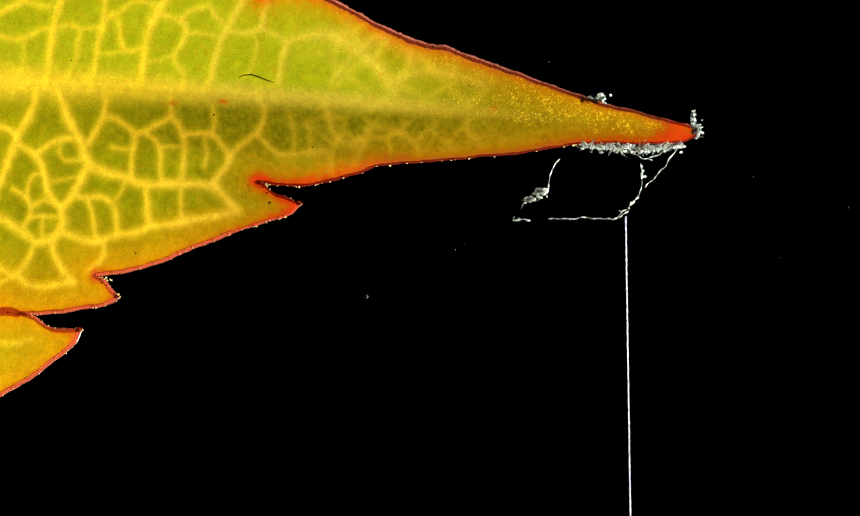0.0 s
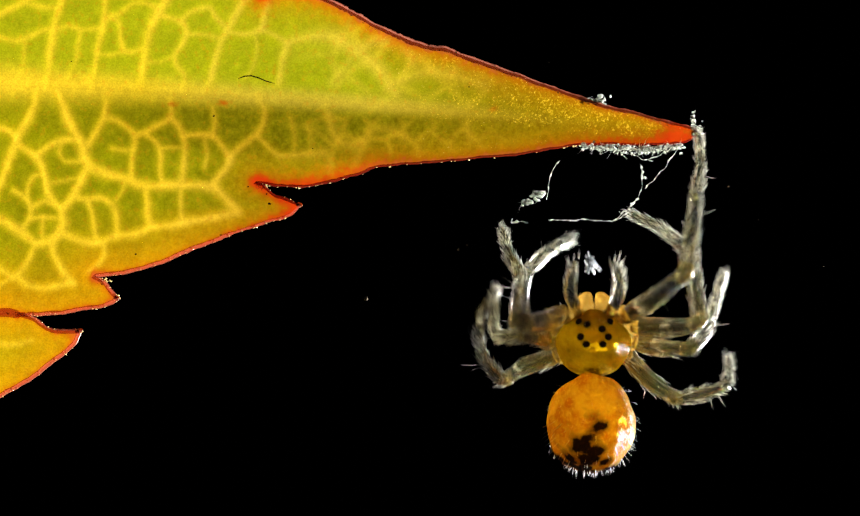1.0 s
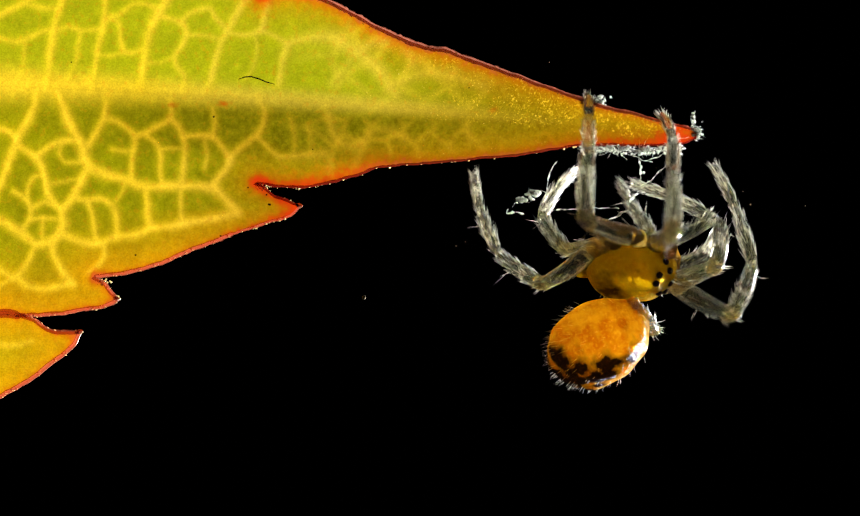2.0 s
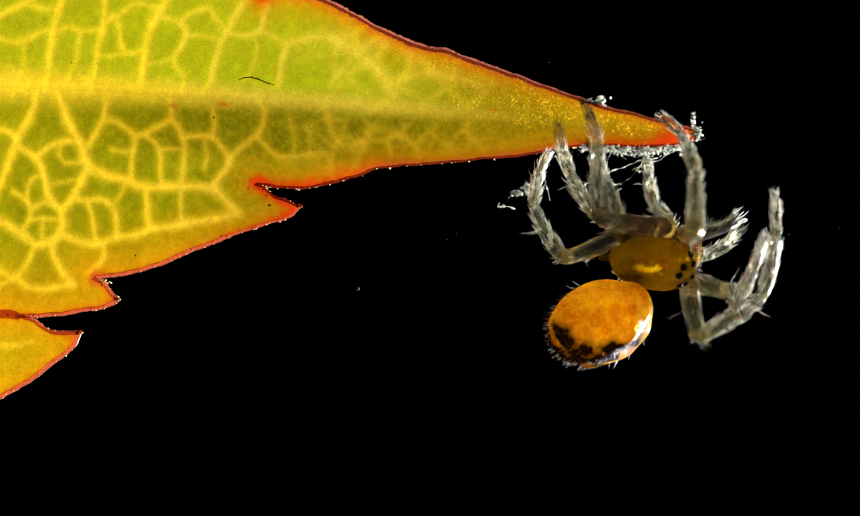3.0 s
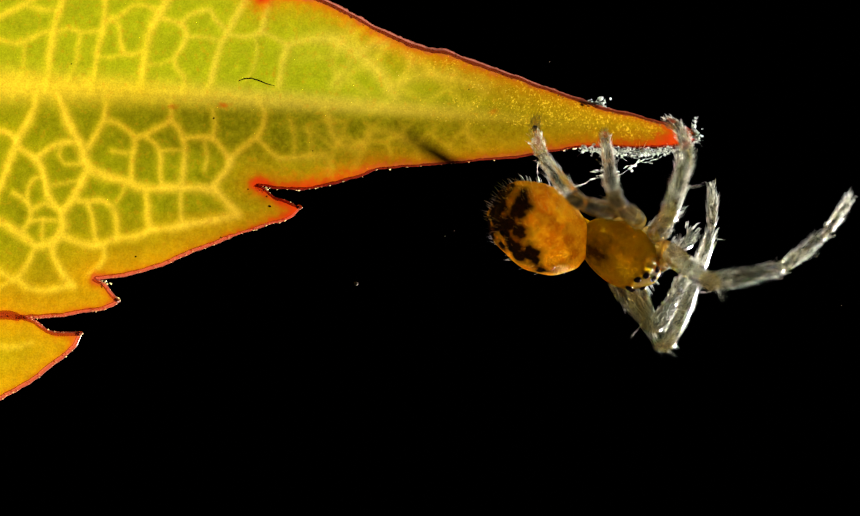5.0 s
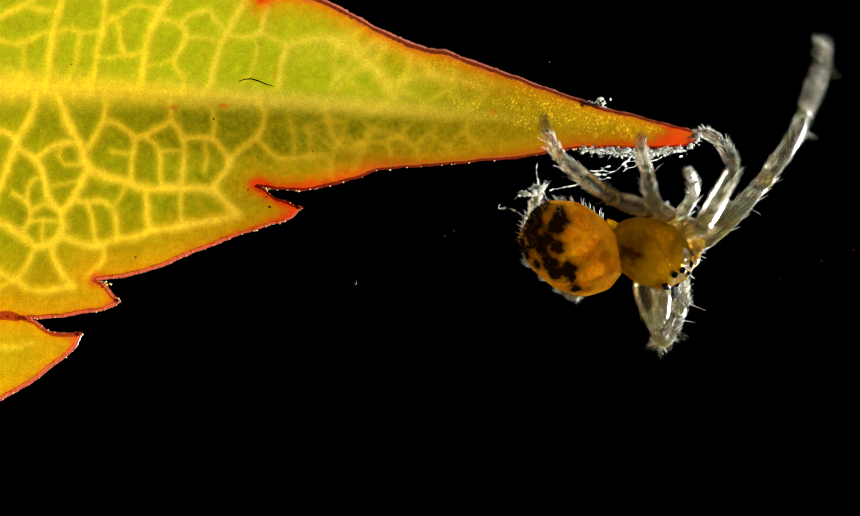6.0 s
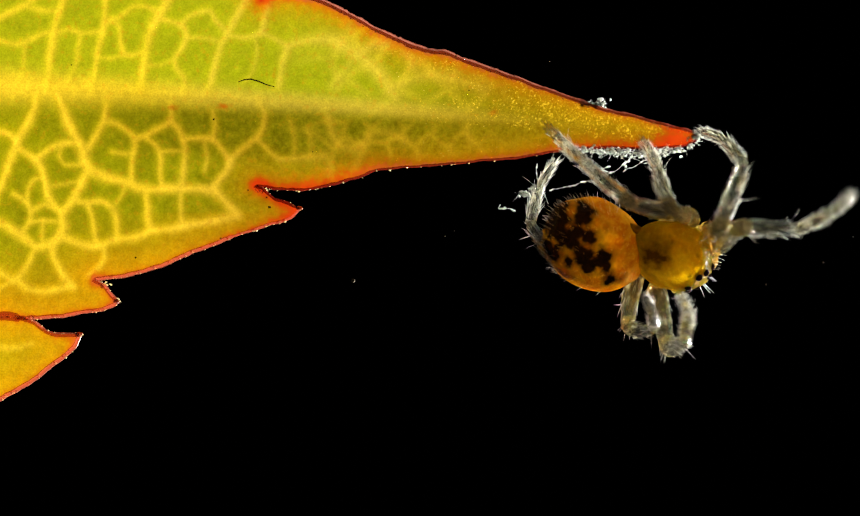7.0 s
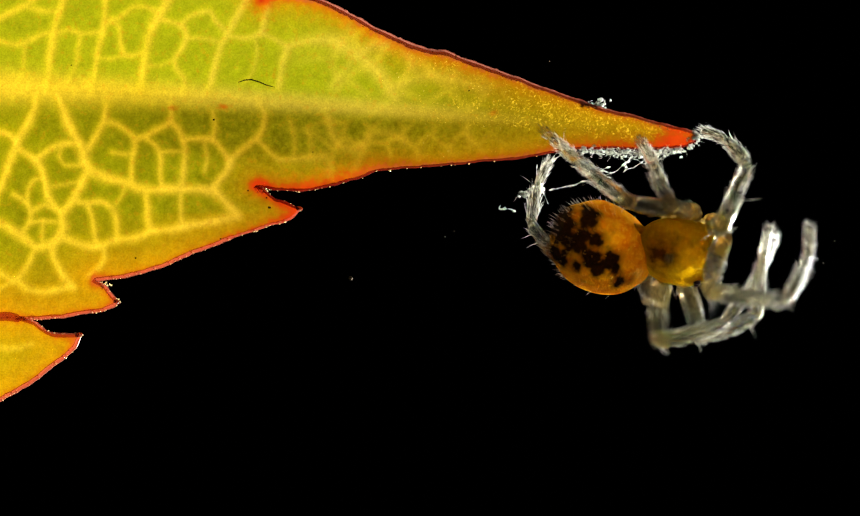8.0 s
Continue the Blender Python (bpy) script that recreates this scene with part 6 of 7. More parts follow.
step("R2", 7.2, (149, 92, 56), (73, 37, 138), (110, 67, -41))
step("R2", 7.3, (150, 90, 56), (73, 40, 140), (105, 69, -40))
step("R2", 7.4, (150, 90, 56), (70, 50, 143), (94, 75, -39))
step("R2", 7.5, (150, 90, 56), (65, 61, 143), (85, 83, -40))
step("R2", 7.6, (134, 105, 53), (35, 77, 124), (27, 53, -59))
step("R2", 7.7, (96, 117, 57), (-18, 90, 100), (8, 62, -81))
step("R2", 7.8, (77, 120, 56), (-46, 105, 73), (20, 121, -99))
step("R2", 7.9, (101, 98, 76), (-21, 124, 84), (-43, 141, -99))
step("R2", 8, (178, 83, 14), (77, 157, 21), (-76, 171, -81))
step("R3", 0, (177, -3, 9), (197, 40, -65), (305, 77, -29))
step("R3", 0.1, (179, 3, -9), (206, 42, -83), (310, 93, -51))
step("R3", 0.2, (173, 16, 7), (202, 46, -70), (298, 112, -43))
step("R3", 0.3, (157, 25, 35), (181, 47, -47), (267, 126, -20))
step("R3", 0.4, (157, 26, 34), (171, 40, -52), (255, 125, -40))
step("R3", 0.5, (173, -50, 12), (192, -49, -74), (301, -50, -124))
step("R3", 0.6, (126, -104, 22), (117, -150, -52), (222, -129, -106))
step("R3", 0.7, (121, -90, 47), (160, -141, -13), (226, -170, -109))
step("R3", 0.8, (160, -33, 47), (202, -37, -30), (264, -49, -132))
step("R3", 0.9, (169, -6, 33), (211, -14, -44), (261, -17, -153))
step("R3", 1, (172, 4, 22), (214, -9, -54), (244, -6, -170))
step("R3", 1.1, (166, 17, 26), (212, 5, -48), (219, -4, -168))
step("R3", 1.2, (160, 26, 29), (210, 16, -43), (203, -9, -160))
step("R3", 1.3, (153, 30, 36), (211, 10, -27), (215, -41, -136))
step("R3", 1.4, (151, 29, 40), (209, 1, -20), (228, -65, -118))
step("R3", 1.5, (74, 84, -19), (61, 89, -105), (1, 87, -209))
step("R3", 1.6, (33, 59, -66), (23, 25, -147), (-93, 39, -172))
step("R3", 1.7, (17, 27, -86), (55, -21, -150), (-61, -40, -172))
step("R3", 2, (14, 31, -80), (56, 6, -153), (-63, -12, -156))
step("R3", 2.3, (11, 31, -76), (52, 32, -154), (-67, 36, -139))
step("R3", 2.6, (10, 34, -73), (46, 55, -150), (-69, 83, -126))
step("R3", 2.8, (10, 35, -72), (45, 61, -148), (-68, 94, -124))
step("R3", 2.9, (11, 29, -78), (52, 26, -156), (-49, 35, -220))
step("R3", 3, (13, 24, -84), (56, -9, -153), (-61, -17, -179))
step("R3", 3.1, (9, 25, -79), (45, -7, -153), (-68, -17, -190))
step("R3", 3.2, (5, 29, -72), (8, 3, -157), (-98, -13, -211))
step("R3", 3.3, (3, 34, -64), (-9, 34, -151), (-97, 11, -230))
step("R3", 3.4, (6, 40, -61), (31, 52, -145), (-62, 29, -217))
step("R3", 3.5, (6, 44, -56), (36, 64, -136), (-68, 41, -191))
step("R3", 3.6, (8, 46, -55), (27, 75, -135), (-85, 47, -168))
step("R3", 3.7, (8, 47, -56), (13, 81, -136), (-103, 48, -140))
step("R3", 3.8, (8, 45, -57), (4, 79, -138), (-110, 42, -125))
step("R3", 3.9, (7, 43, -58), (1, 72, -141), (-111, 30, -127))
step("R3", 4, (5, 41, -58), (0, 66, -143), (-109, 18, -132))
step("R3", 4.1, (4, 39, -58), (1, 62, -143), (-106, 8, -139))
step("R3", 4.2, (3, 39, -57), (4, 61, -142), (-99, 1, -148))
step("R3", 4.3, (3, 40, -55), (10, 64, -140), (-90, 1, -159))
step("R3", 4.4, (3, 41, -54), (14, 66, -138), (-82, 1, -168))
step("R3", 4.5, (3, 42, -54), (16, 66, -137), (-78, 1, -175))
step("R3", 4.6, (1, 35, -59), (0, 57, -144), (-89, -10, -190))
step("R3", 4.7, (-2, 26, -64), (-16, 45, -149), (-102, -23, -198))
step("R3", 5, (-4, 23, -63), (-23, 45, -146), (-116, -23, -181))
step("R3", 5.3, (-5, 23, -61), (-27, 49, -142), (-128, -15, -137))
step("R3", 5.6, (-7, 23, -58), (-31, 52, -138), (-128, -3, -94))
step("R3", 5.8, (-9, 20, -57), (-37, 51, -135), (-129, -3, -81))
step("R3", 5.9, (-12, 16, -54), (-55, 42, -126), (-144, -15, -68))
step("R3", 6, (4, 17, -79), (-83, 15, -92), (-167, -44, -30))
step("R3", 6.1, (3, 13, -81), (-78, -12, -57), (-160, -72, 6))
step("R3", 6.2, (4, 9, -83), (-68, -22, -43), (-150, -84, 20))
step("R3", 6.3, (8, 21, -82), (-58, -9, -32), (-139, -70, 32))
step("R3", 6.4, (77, 76, -56), (22, 54, 9), (-60, -3, 75))
step("R3", 6.5, (149, 55, -25), (108, 43, 52), (26, -10, 122))
step("R3", 6.6, (159, 45, -21), (126, 38, 60), (44, -14, 131))
step("R3", 6.7, (161, 41, -1), (119, 32, 76), (39, -27, 144))
step("R3", 6.8, (160, 33, 21), (108, 29, 92), (30, -38, 152))
step("R3", 6.9, (155, 24, 38), (98, 28, 104), (21, -49, 156))
step("R3", 7, (154, 18, 46), (92, 26, 108), (18, -56, 154))
step("R3", 7.1, (156, 14, 45), (97, 19, 110), (19, -58, 157))
step("R3", 7.2, (159, 8, 44), (102, 7, 111), (19, -64, 162))
step("R3", 7.3, (161, 3, 43), (105, -8, 111), (20, -72, 166))
step("R3", 7.4, (163, -2, 42), (108, -21, 108), (20, -77, 168))
step("R3", 7.5, (165, -5, 38), (111, -28, 103), (22, -77, 167))
step("R3", 7.6, (173, 15, 8), (116, -11, 70), (36, -63, 143))
step("R3", 7.7, (165, 36, -25), (109, 9, 38), (42, -48, 119))
step("R3", 7.8, (155, 45, -41), (97, 18, 19), (38, -43, 104))
step("R3", 7.9, (151, 48, -46), (82, 20, 1), (19, -41, 83))
step("R3", 8, (146, 50, -51), (67, 24, -24), (-5, -34, 53))
step("R4", 0, (174, -71, 12), (193, -120, -85), (324, -55, -118))
step("R4", 0.1, (172, -71, 20), (189, -111, -81), (325, -51, -103))
step("R4", 0.2, (169, -69, 29), (185, -99, -76), (325, -46, -86))
step("R4", 0.3, (161, -56, 46), (155, -67, -64), (291, -14, -27))
step("R4", 0.4, (159, -52, 49), (125, -52, -55), (255, -2, -1))
step("R4", 0.5, (113, -154, 23), (63, -152, -75), (203, -127, -29))
step("R4", 0.6, (113, -153, 26), (102, -214, -65), (249, -195, -42))
step("R4", 0.7, (67, -166, 27), (110, -261, -8), (259, -266, 0))
step("R4", 0.8, (130, -134, 41), (215, -180, -10), (287, -227, -134))
step("R4", 0.9, (145, -117, 43), (253, -104, 28), (301, -161, -103))
step("R4", 1, (149, -109, 44), (237, -47, 67), (253, -117, -64))
step("R4", 1.1, (149, -108, 44), (223, -34, 79), (243, -108, -50))
step("R4", 1.2, (150, -103, 46), (213, -23, 89), (237, -99, -38))
step("R4", 1.3, (157, -90, 43), (214, -3, 78), (233, -73, -54))
step("R4", 1.4, (167, -73, 33), (212, 24, 59), (219, -37, -78))
step("R4", 1.5, (156, 7, 2), (157, 82, 82), (134, 46, -62))
step("R4", 1.6, (142, 17, 22), (68, 89, 60), (116, 11, -59))
step("R4", 1.7, (127, 20, 40), (24, 27, 80), (112, -31, -26))
step("R4", 2, (127, 17, 47), (20, 2, 66), (97, -38, -56))
step("R4", 2.3, (30, 11, 71), (-70, -21, 40), (-115, -68, -96))
step("R4", 2.6, (-37, -35, 33), (-122, -70, -28), (-47, -100, -154))
step("R4", 2.8, (-47, -48, 11), (-128, -82, -54), (-48, -109, -178))
step("R4", 2.9, (-49, -52, -4), (-133, -85, -67), (-54, -113, -192))
step("R4", 3, (-49, -56, -28), (-139, -88, -82), (-62, -116, -207))
step("R4", 3.1, (-40, -62, -59), (-142, -90, -93), (-65, -120, -218))
step("R4", 3.2, (-19, -71, -91), (-127, -89, -95), (-53, -122, -221))
step("R4", 3.3, (0, -77, -108), (-108, -84, -89), (-36, -118, -217))
step("R4", 3.4, (0, -80, -108), (-105, -80, -76), (-35, -113, -204))
step("R4", 3.5, (1, -86, -107), (-102, -82, -70), (-33, -113, -199))
step("R4", 3.6, (3, -98, -103), (-99, -115, -66), (-6, -122, -184))
step("R4", 3.7, (36, -122, -104), (-60, -159, -66), (46, -134, -168))
step("R4", 3.75, (56, -125, -106), (20, -225, -135), (129, -186, -231))
step("R4", 3.8, (75, -126, -105), (137, -188, -172), (246, -135, -259))
step("R4", 3.9, (91, -134, -94), (153, -213, -139), (252, -140, -226))
step("R4", 4, (113, -129, -89), (169, -199, -152), (272, -141, -246))
step("R4", 4.1, (139, -111, -82), (195, -205, -75), (315, -186, -163))
step("R4", 4.2, (151, -102, -73), (188, -204, -57), (312, -191, -140))
step("R4", 4.3, (143, -121, -66), (196, -216, -82), (315, -192, -171))
step("R4", 4.4, (121, -147, -57), (186, -216, -113), (293, -171, -207))
step("R4", 4.5, (36, -166, -50), (131, -197, -95), (248, -158, -181))
step("R4", 4.6, (56, -172, -33), (126, -200, -112), (230, -155, -211))
step("R4", 4.7, (108, -137, -83), (186, -206, -118), (289, -152, -214))
step("R4", 5, (119, -125, -88), (189, -196, -135), (281, -154, -246))
step("R4", 5.3, (117, -132, -82), (179, -191, -152), (269, -153, -266))
step("R4", 5.6, (113, -136, -82), (164, -179, -169), (255, -141, -282))
step("R4", 5.8, (147, -98, -81), (111, -198, -107), (188, -168, -232))
step("R4", 5.9, (170, -78, -51), (134, -182, -45), (154, -185, -194))
step("R4", 6, (177, -54, 1), (172, -163, -11), (112, -198, -144))
step("R4", 6.1, (176, -58, 9), (172, -167, -8), (85, -205, -125))
step("R4", 6.2, (171, -71, 24), (163, -177, -3), (52, -221, -94))
step("R4", 6.3, (152, -91, 50), (146, -191, 4), (49, -223, -107))
step("R4", 6.4, (140, -105, 57), (131, -200, 2), (49, -221, -122))
step("R4", 6.5, (134, -114, 56), (124, -206, -2), (50, -220, -132))
step("R4", 6.6, (134, -120, 52), (123, -213, -6), (53, -221, -139))
step("R4", 6.7, (132, -127, 46), (121, -221, -10), (55, -223, -144))
step("R4", 6.8, (130, -133, 41), (120, -229, -12), (56, -226, -148))
step("R4", 6.9, (129, -137, 36), (119, -234, -14), (57, -228, -150))
step("R4", 7, (128, -139, 34), (117, -239, -12), (56, -230, -149))
step("R4", 7.1, (128, -140, 33), (117, -240, -12), (57, -232, -149))
step("R4", 7.2, (128, -140, 32), (117, -241, -12), (57, -233, -149))
step("R4", 7.3, (128, -141, 31), (118, -242, -12), (58, -234, -149))
step("R4", 7.4, (129, -141, 30), (118, -242, -12), (60, -236, -149))
step("R4", 7.5, (129, -141, 29), (119, -243, -12), (61, -237, -150))
step("R4", 7.6, (129, -142, 27), (119, -244, -13), (61, -238, -151))
step("R4", 7.7, (129, -143, 25), (117, -245, -16), (59, -238, -154))
step("R4", 7.8, (128, -145, 21), (114, -246, -20), (56, -237, -158))
step("R4", 7.9, (127, -147, 18), (112, -248, -25), (52, -236, -162))
step("R4", 8, (127, -149, 14), (109, -249, -29), (49, -235, -165))


def turned(place, along, up):
    """A pose at a place with +y along a way and +z as near as can be to another."""
    side = along.cross(up).normalized()
    top = side.cross(along)
    m = Matrix((side, along, top)).transposed().to_4x4()
    m.translation = place * U
    return m


def with_halfway(poses):
    """Adds a pose halfway where a piece turns far from one row to the next."""
    rows = poses[:1]
    for t, m in poses[1:]:
        before, old = rows[-1]
        a, b = old.to_quaternion(), m.to_quaternion()
        if abs(a.dot(b)) < math.cos(math.radians(39)):
            half = a.slerp(b if a.dot(b) > 0 else -b, 0.5).to_matrix().to_4x4()
            half.translation = old.translation.lerp(m.translation, 0.5)
            rows.append(((before + t) / 2, half))
        rows.append((t, m))
    return rows


def leg_moves():
    for name, rows in LEG_STEPS.items():
        n, side = int(name[1]), -1 if name[0] == "L" else 1
        hx, hy, hz = HIPS[n]
        hip = Vector((side * hx, hy, hz))
        thigh, shin, foot = LENGTHS[n]
        keys = {part: [] for part in legs[name]}
        crest = [None, None, None]
        for t, knee, ankle, tip in rows:
            ways = [(knee - hip).normalized(), (ankle - knee).normalized(), (tip - ankle).normalized()]
            bends = [ways[0] - ways[1], ways[0] - ways[1], ways[1] - ways[2]]
            for i in range(3):
                out = bends[i] - ways[i] * bends[i].dot(ways[i])
                before = crest[i] if crest[i] else (crest[i - 1] if i else Vector((0, 0, 1)))
                before = before - ways[i] * before.dot(ways[i])
                if before.length < 1e-3:
                    before = ways[i].orthogonal()
                out = out + before.normalized() * (0.35 if out.dot(before) > 0 else 2.5 * out.length + 0.35)
                crest[i] = out.normalized()
            k = hip + ways[0] * thigh
            a = k + ways[1] * shin
            rise = crest[2] * foot * 0.07
            bend = a + ways[2] * foot * 0.56 + rise
            end = a + ways[2] * foot
            keys["femur"].append((t, turned(hip, ways[0], crest[0])))
            keys["patella"].append((t, turned(k - (ways[0] - ways[1]) * 4, (ways[0] + ways[1] * 1.02).normalized(), crest[1])))
            keys["tibia"].append((t, turned(k, ways[1], crest[1])))
            keys["metatarsus"].append((t, turned(a, (bend - a).normalized(), crest[2])))
            keys["tarsus"].append((t, turned(bend, (end - bend).normalized(), crest[2])))
        for part, poses in keys.items():
            for ob in legs[name][part]:
                walk(ob, with_halfway(poses))


def thread_moves():
    """The thread is taken up from below, length by length, into a tuft at the feelers, then under the jaws."""
    times = [0.1 * k for k in range(18)] + [2.0 + 0.4 * k for k in range(16)]
    body = {}
    for t in times:
        scene.frame_set(frame(t))
        body[t] = spider.matrix_world.copy()
    taken = [0.9, 0.8, 0.7, 0.6, 0.6, 0.5] + [0.4] * 7 + [0.1] * 11
    for ob, since in zip(silk["thread"], taken):
        rest = ob.location.copy()
        off = Vector((random.gauss(0, 4), random.gauss(0, 4), random.gauss(0, 4)))
        turn = [random.uniform(-42, 42) for k in range(3)]
        rows = [(0, pose(*rest)), (since, pose(*rest))]
        for t in times:
            if t > since + 0.05:
                held = Vector((-8, 146, -58)).lerp(Vector((0, 64, -48)), min(1, max(0, (t - 1.4) * 3)))
                rows.append((t, pose(*(body[t] @ ((held + off) * U)), *turn)))
        walk(ob, rows)


def motions():
    def at(x, y, z, rx, ry, rz):
        return pose(x * U, y * U, z * U, rx, ry, rz)

    walk(spider, [
        (0, at(343.7, -60, -834.4, 113.4, -12.6, -36.8)), (0.1, at(331.3, -60, -685.1, 113.4, -12.6, -36.8)),
        (0.2, at(323.8, -60, -565.7, 113.4, -12.6, -36.8)), (0.3, at(323.8, -60, -510.8, 112, -10.3, -36.4)),
        (0.4, at(328.8, -60, -465.9, 112.9, -7.9, -42.2)), (0.5, at(325.8, -60, -376.3, 121, -21.1, -59.1)),
        (0.6, at(393.4, -60, -251.9, 130.7, -28.6, -54)), (0.7, at(373.5, -60, -226.9, 144.9, -35.6, -47.8)),
        (0.8, at(335.7, -60, -211.9, 134.1, -8.6, -9.5)), (0.9, at(309.6, -60, -177.7, 136.7, -2.2, -2.7)), (1, at(296, -60, -149, 138.5, 0, 0)),
        (1.1, at(294.5, -60, -143.8, 139.2, 0, 0)), (1.2, at(294, -60, -138.7, 140, 0, 0)), (1.3, at(304.4, -60, -111.9, 137.7, 1.3, 0.6)),
        (1.4, at(325.8, -60, -84.8, 135.4, 5.2, 2.4)), (1.5, at(358.6, -60, -78.7, 156.3, 31.5, 33.4)),
        (1.6, at(375.5, -60, -58.7, 162.5, 38.6, 48.5)), (1.7, at(365.5, -60, -38.7, 172.3, 34.6, 65.9)),
        (2, at(366.3, -60, -19.1, 172.2, 35.5, 74.9)), (2.3, at(368.9, -60, -6, 177.2, 36.1, 80.7)), (2.6, at(373.7, -60, 0.9, 179.6, 36.1, 83.6)),
        (2.8, at(378.5, -60, 2.4, 180, 35.7, 84.1)), (2.9, at(393.5, -60, 2.5, 180, 35.3, 84.1)), (3, at(407.3, -60, 2.6, 180, 34.8, 84.1)),
        (3.1, at(386.7, -60, 2.7, -178.6, 34, 84.9)), (3.2, at(365.5, -60, 2.8, -176.5, 33.5, 86.1)), (3.3, at(364.7, -60, 2.9, -175.3, 33.5, 87.2)),
        (3.4, at(364.3, -60, 3, -174.4, 33.5, 89)), (3.5, at(363.6, -60, 3, -172.9, 33.5, 91)), (3.6, at(355.3, -60, 5.8, -169.4, 33.6, 94.2)),
        (3.7, at(340.8, -60, 12.3, -163.8, 33.5, 98.6)), (3.8, at(331.8, -60, 20.2, -158.3, 32.9, 102.2)),
        (3.9, at(329.7, -60, 31.5, -153.4, 32.6, 105.1)), (4, at(328.8, -60, 43.2, -149, 32.4, 107.9)),
        (4.1, at(337.4, -60, 52.4, -145.2, 32.3, 110.4)), (4.2, at(348.7, -60, 57.3, -143.2, 32.2, 111.7)),
        (4.3, at(353.5, -60, 56.7, -143.2, 32.2, 111.7)), (4.4, at(357.2, -60, 54.7, -143.2, 32.2, 111.7)),
        (4.5, at(358.6, -60, 51.6, -143.2, 32.2, 111.7)), (4.6, at(350.1, -60, 34, -139.7, 30.3, 116.5)),
        (4.7, at(341.7, -60, 18, -136.5, 28.1, 121.4)), (5, at(347.6, -60, 17.3, -137.6, 29.4, 122.8)), (5.3, at(362, -60, 17, -139.8, 31.5, 122.7)),
        (5.6, at(379.9, -60, 17.1, -141.6, 33.9, 123.1)), (5.8, at(391.4, -60, 17.3, -141.6, 35.5, 124.8)),
        (5.9, at(397.4, -60, 18.4, -139.8, 37.1, 128.7)), (6, at(403.3, -60, 19.5, -138, 38.4, 133)),
        (6.1, at(408.3, -60, 19.5, -137.8, 38.5, 134.8)), (6.2, at(412.9, -60, 19.2, -137.6, 38.4, 136.6)),
        (6.3, at(417.3, -60, 18.8, -137.6, 38.2, 138)), (6.4, at(421.3, -60, 18.3, -137.7, 38.1, 139.3)),
        (6.5, at(425.1, -60, 17.8, -137.9, 38, 140.2)), (6.6, at(429, -60, 17.1, -138.2, 38.1, 140.8)),
        (6.7, at(432.8, -60, 16.2, -138.6, 38.3, 141.4)), (6.8, at(436.3, -60, 15.2, -139.1, 38.5, 141.8)),
        (6.9, at(439.2, -60, 14.4, -139.5, 38.7, 142.1)), (7, at(441, -60, 14.2, -139.6, 38.8, 142.2)),
        (7.1, at(442.1, -60, 14.2, -139.6, 38.8, 142.2)), (7.2, at(442.9, -60, 14.3, -139.6, 38.8, 142.2)),
        (7.3, at(443.5, -60, 14.4, -139.6, 38.8, 142.2)), (7.4, at(444.2, -60, 14.5, -139.6, 38.8, 142.2)),
        (7.5, at(445, -60, 14.6, -139.6, 38.8, 142.2)), (7.6, at(446.1, -60, 15.2, -140, 39.1, 142.1)),
        (7.7, at(447.2, -60, 16.8, -140.9, 39.9, 141.8)), (7.8, at(448.5, -60, 18.8, -142.2, 40.9, 141.4)),
        (7.9, at(449.7, -60, 21, -143.6, 41.9, 140.9)), (8, at(451, -60, 22.9, -144.9, 42.9, 140.4)),
    ])
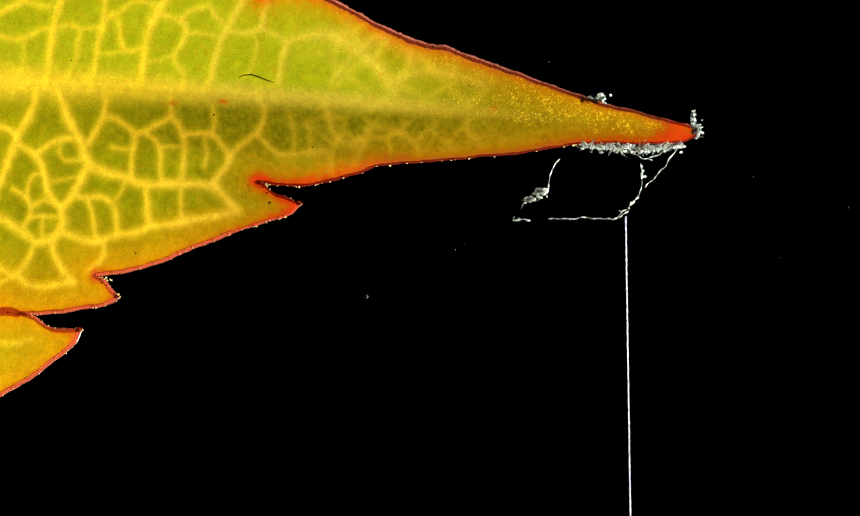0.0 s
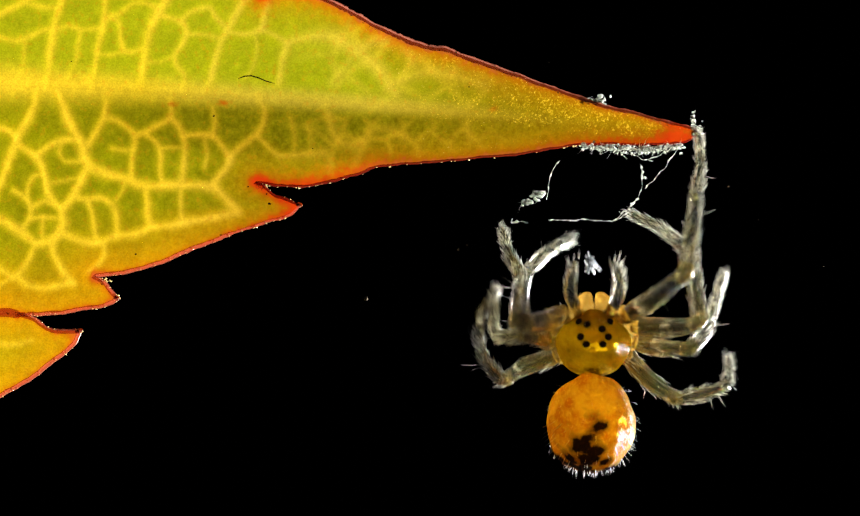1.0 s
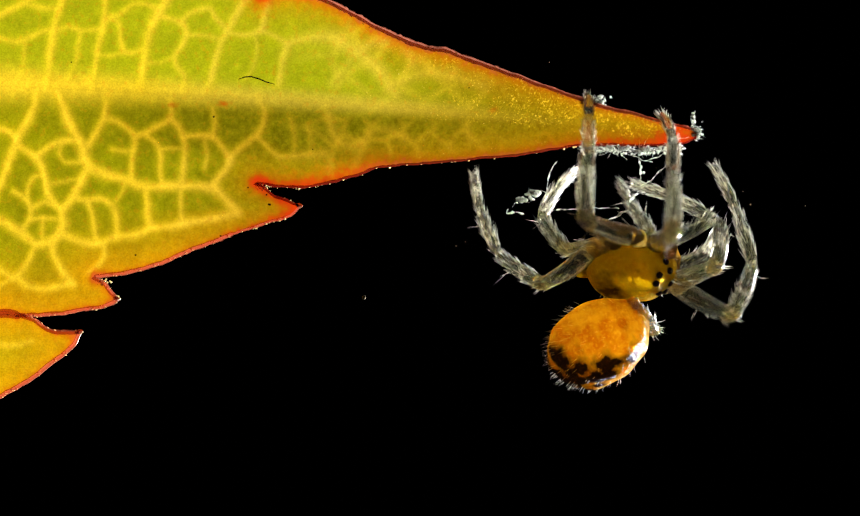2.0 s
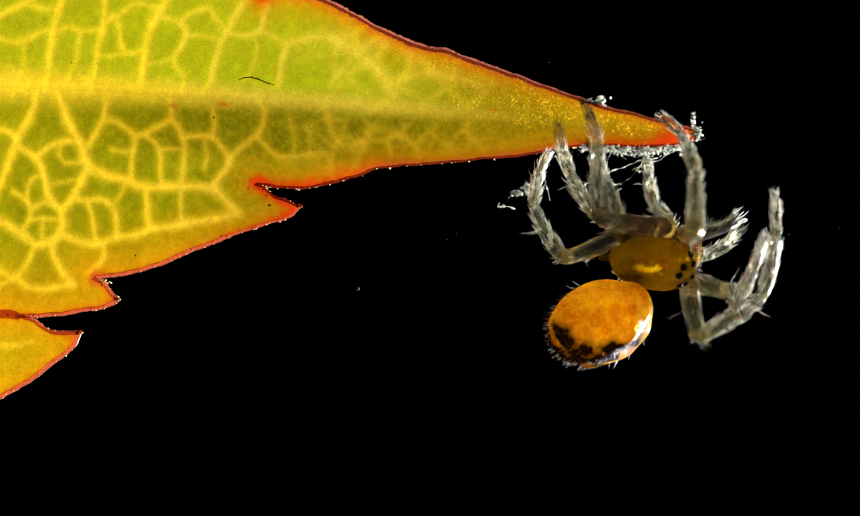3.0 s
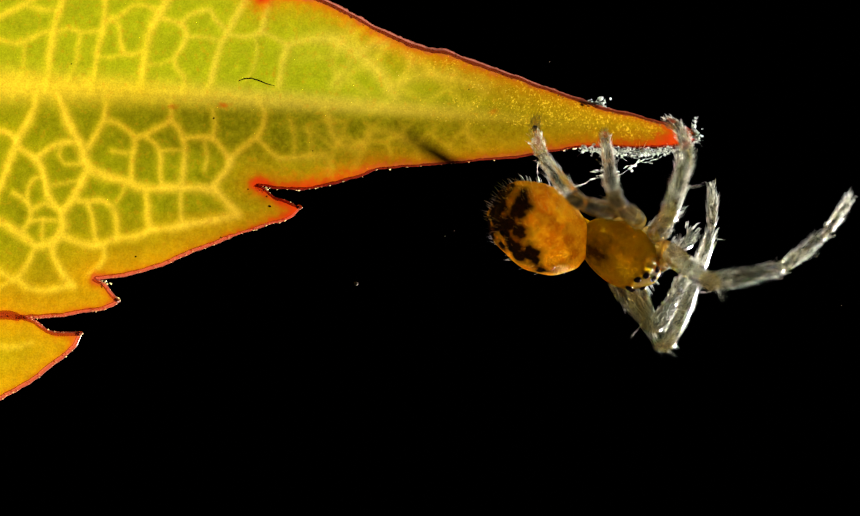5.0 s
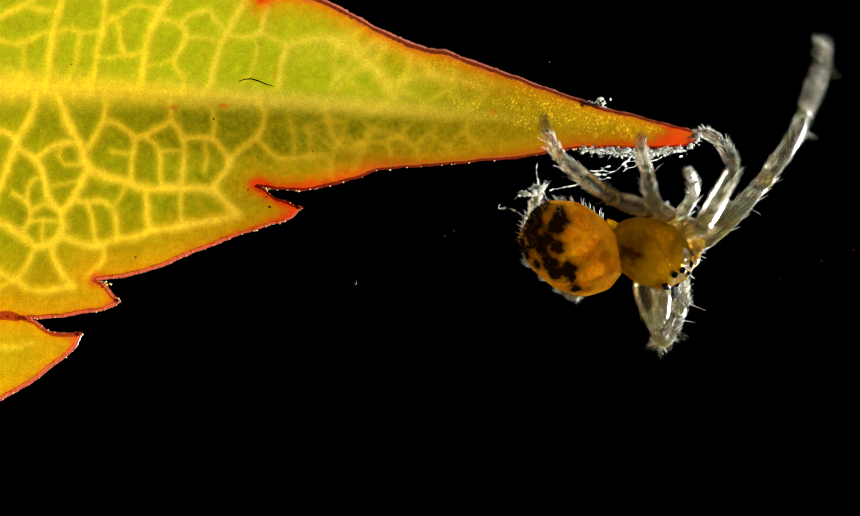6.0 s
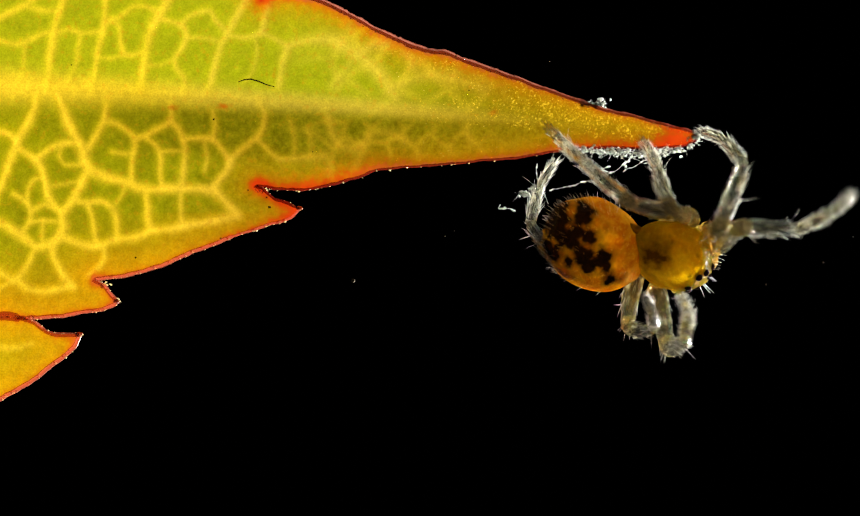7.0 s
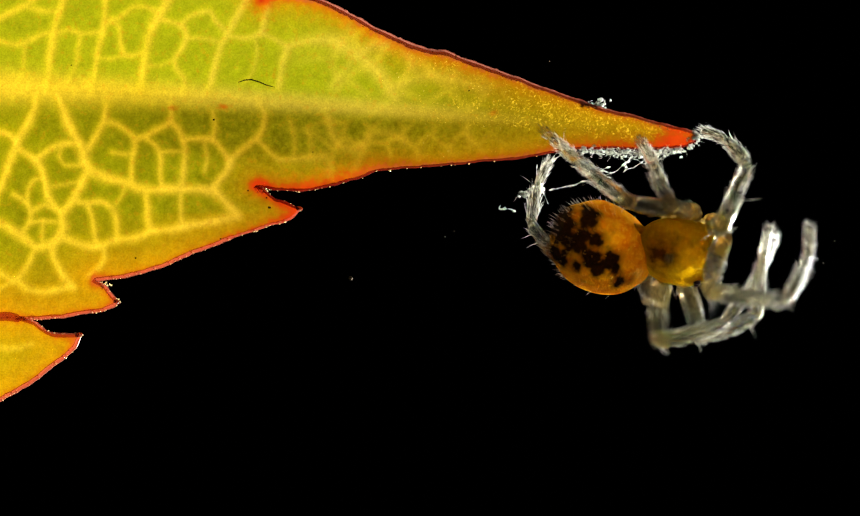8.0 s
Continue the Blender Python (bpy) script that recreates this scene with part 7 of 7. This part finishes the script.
    walk(abdomen, [
        (0, at(16.3, -148.3, 25.4, -6.6, 0, 0.7)), (0.1, at(18.3, -149.2, 24.2, -5.8, -3.4, 2.2)), (0.2, at(16.3, -148.3, 25.4, -4.9, -7.4, 3.8)),
        (0.3, at(14.6, -144.5, 26.5, -2.6, -10.8, 7.1)), (0.4, at(13.7, -142.8, 27.6, -1.1, -7.6, 7.8)),
        (0.5, at(-7.5, -145.8, 10, -4.8, -0.1, -10.7)), (0.6, at(-46.3, -108.6, 32.5, -22.7, 3.1, -18.1)),
        (0.7, at(-38.7, -117, 52.1, -27.8, 1.4, -22.6)), (0.8, at(-30.6, -113.4, 70.1, -13, 0.9, -12.7)),
        (0.9, at(-13.9, -126.5, 81, -10.5, -2.9, -4.2)), (1, at(-2.7, -128.2, 84.6, -10.1, -6, -0.7)), (1.1, at(0.7, -126.1, 85.1, -10.9, -6, -0.6)),
        (1.2, at(6.3, -124, 85.6, -11.6, -6, -0.5)), (1.3, at(27.5, -132, 86, -9.2, -4.7, 4.8)), (1.4, at(50.3, -135.6, 82.9, -6.5, -2.8, 12.8)),
        (1.5, at(106.1, -68.7, 91, -15.4, -8.1, 45.7)), (1.6, at(108.1, -69.2, 96.7, -16.5, -4.2, 47.3)),
        (1.7, at(73.3, -77, 107.1, -21.9, -2.7, 20.6)), (2, at(78.5, -76, 94, -15.5, -1.4, 22.4)), (2.3, at(83, -68.3, 94, -16.3, 0.8, 25.3)),
        (2.6, at(83.7, -67.4, 92.7, -16.5, 2, 26.2)), (2.8, at(80.2, -70.5, 89.5, -16.2, 2.6, 24.5)), (2.9, at(75.2, -84.8, 89.7, -16.1, 3.7, 22.2)),
        (3, at(68.8, -97.9, 90.3, -15.9, 5.2, 18.5)), (3.1, at(61.6, -103, 89.3, -15.7, 6.3, 8.8)), (3.2, at(55.4, -111.2, 87.2, -13.3, 7, 0.1)),
        (3.3, at(53.2, -115.3, 82.5, -9, 8, -1.7)), (3.4, at(52.1, -117.5, 76.4, -4.9, 8.9, -2.5)), (3.5, at(50.2, -121.1, 69.2, -1.6, 9.4, -2.7)),
        (3.6, at(48.8, -126.9, 62, -1, 9.5, -2.2)), (3.7, at(49, -132.7, 56, -2.5, 9.4, -1.3)), (3.8, at(47.3, -136.3, 50.5, -3, 8.9, -1.9)),
        (3.9, at(44.5, -137.6, 44.9, 6.5, 8.5, -9.7)), (4, at(41.2, -140.6, 38.8, 14.6, 9.3, -16.4)), (4.1, at(30.5, -144.6, 31.4, 7.1, 7, -12.2)),
        (4.2, at(22.8, -148.9, 29, 1.1, 5.1, -8.2)), (4.3, at(25.4, -152, 32.4, 1, 4.7, -8.2)), (4.4, at(28.8, -153, 36.7, 1, 4.5, -8.2)),
        (4.5, at(31.2, -152.4, 39.7, 1, 4.1, -8.2)), (4.6, at(36.2, -150.5, 32.8, -1, 3.8, -5.1)), (4.7, at(42.2, -148.4, 25.8, -2.8, 3.5, -1.6)),
        (5, at(48.4, -144.4, 26.7, 0.1, 2.8, -2.6)), (5.3, at(49.4, -143.9, 24.6, 3.1, 2.1, -4.8)), (5.6, at(51.4, -141.9, 22.8, 5.4, 2.1, -6.7)),
        (5.8, at(56.6, -137.6, 23.3, 6.4, 2.6, -7.2)), (5.9, at(65.5, -129.7, 23.9, 5.9, 4.2, -5.7)), (6, at(73.7, -123.1, 22, 5.3, 5.4, -4.1)),
        (6.1, at(76.4, -123.1, 18.2, 4.7, 4.4, -3.2)), (6.2, at(78.5, -124.1, 14.2, 4.2, 3.1, -2.3)), (6.3, at(80, -125.2, 10.1, 3.5, 0.9, -1.3)),
        (6.4, at(81, -126, 6.2, 3.2, -1.1, -0.3)), (6.5, at(81.4, -126.2, 3.2, 3.3, -2.6, 0.6)), (6.6, at(81.1, -125.6, 0.5, 3.7, -3.8, 1.2)),
        (6.7, at(80.1, -124.4, -2.4, 4.4, -5, 1.7)), (6.8, at(78.8, -123.2, -5.1, 4.9, -6.2, 1.9)), (6.9, at(77.6, -122.1, -7, 5.2, -7.5, 2.2)),
        (7, at(76.9, -121.6, -7.8, 5.2, -9.1, 2.5)), (7.1, at(77.1, -121.8, -7.8, 5.1, -9.4, 2.7)), (7.2, at(77.2, -122, -7.8, 4.9, -9.6, 3)),
        (7.3, at(77.4, -122.2, -7.8, 4.7, -9.9, 3.3)), (7.4, at(77.5, -122.3, -7.8, 4.5, -10.3, 3.6)), (7.5, at(77.5, -122.4, -7.8, 4.4, -10.5, 3.9)),
        (7.6, at(77.5, -122.1, -8.1, 4.5, -10.6, 3.8)), (7.7, at(77.3, -121.2, -8.8, 5.1, -10.5, 3.3)), (7.8, at(77.1, -119.9, -9.6, 6, -10.3, 2.5)),
        (7.9, at(77, -118.7, -10.5, 6.9, -10, 1.6)), (8, at(76.9, -117.7, -11.3, 7.7, -9.8, 1)),
    ])
    leg_moves()
    thread_moves()
    silk_moves()


motions()
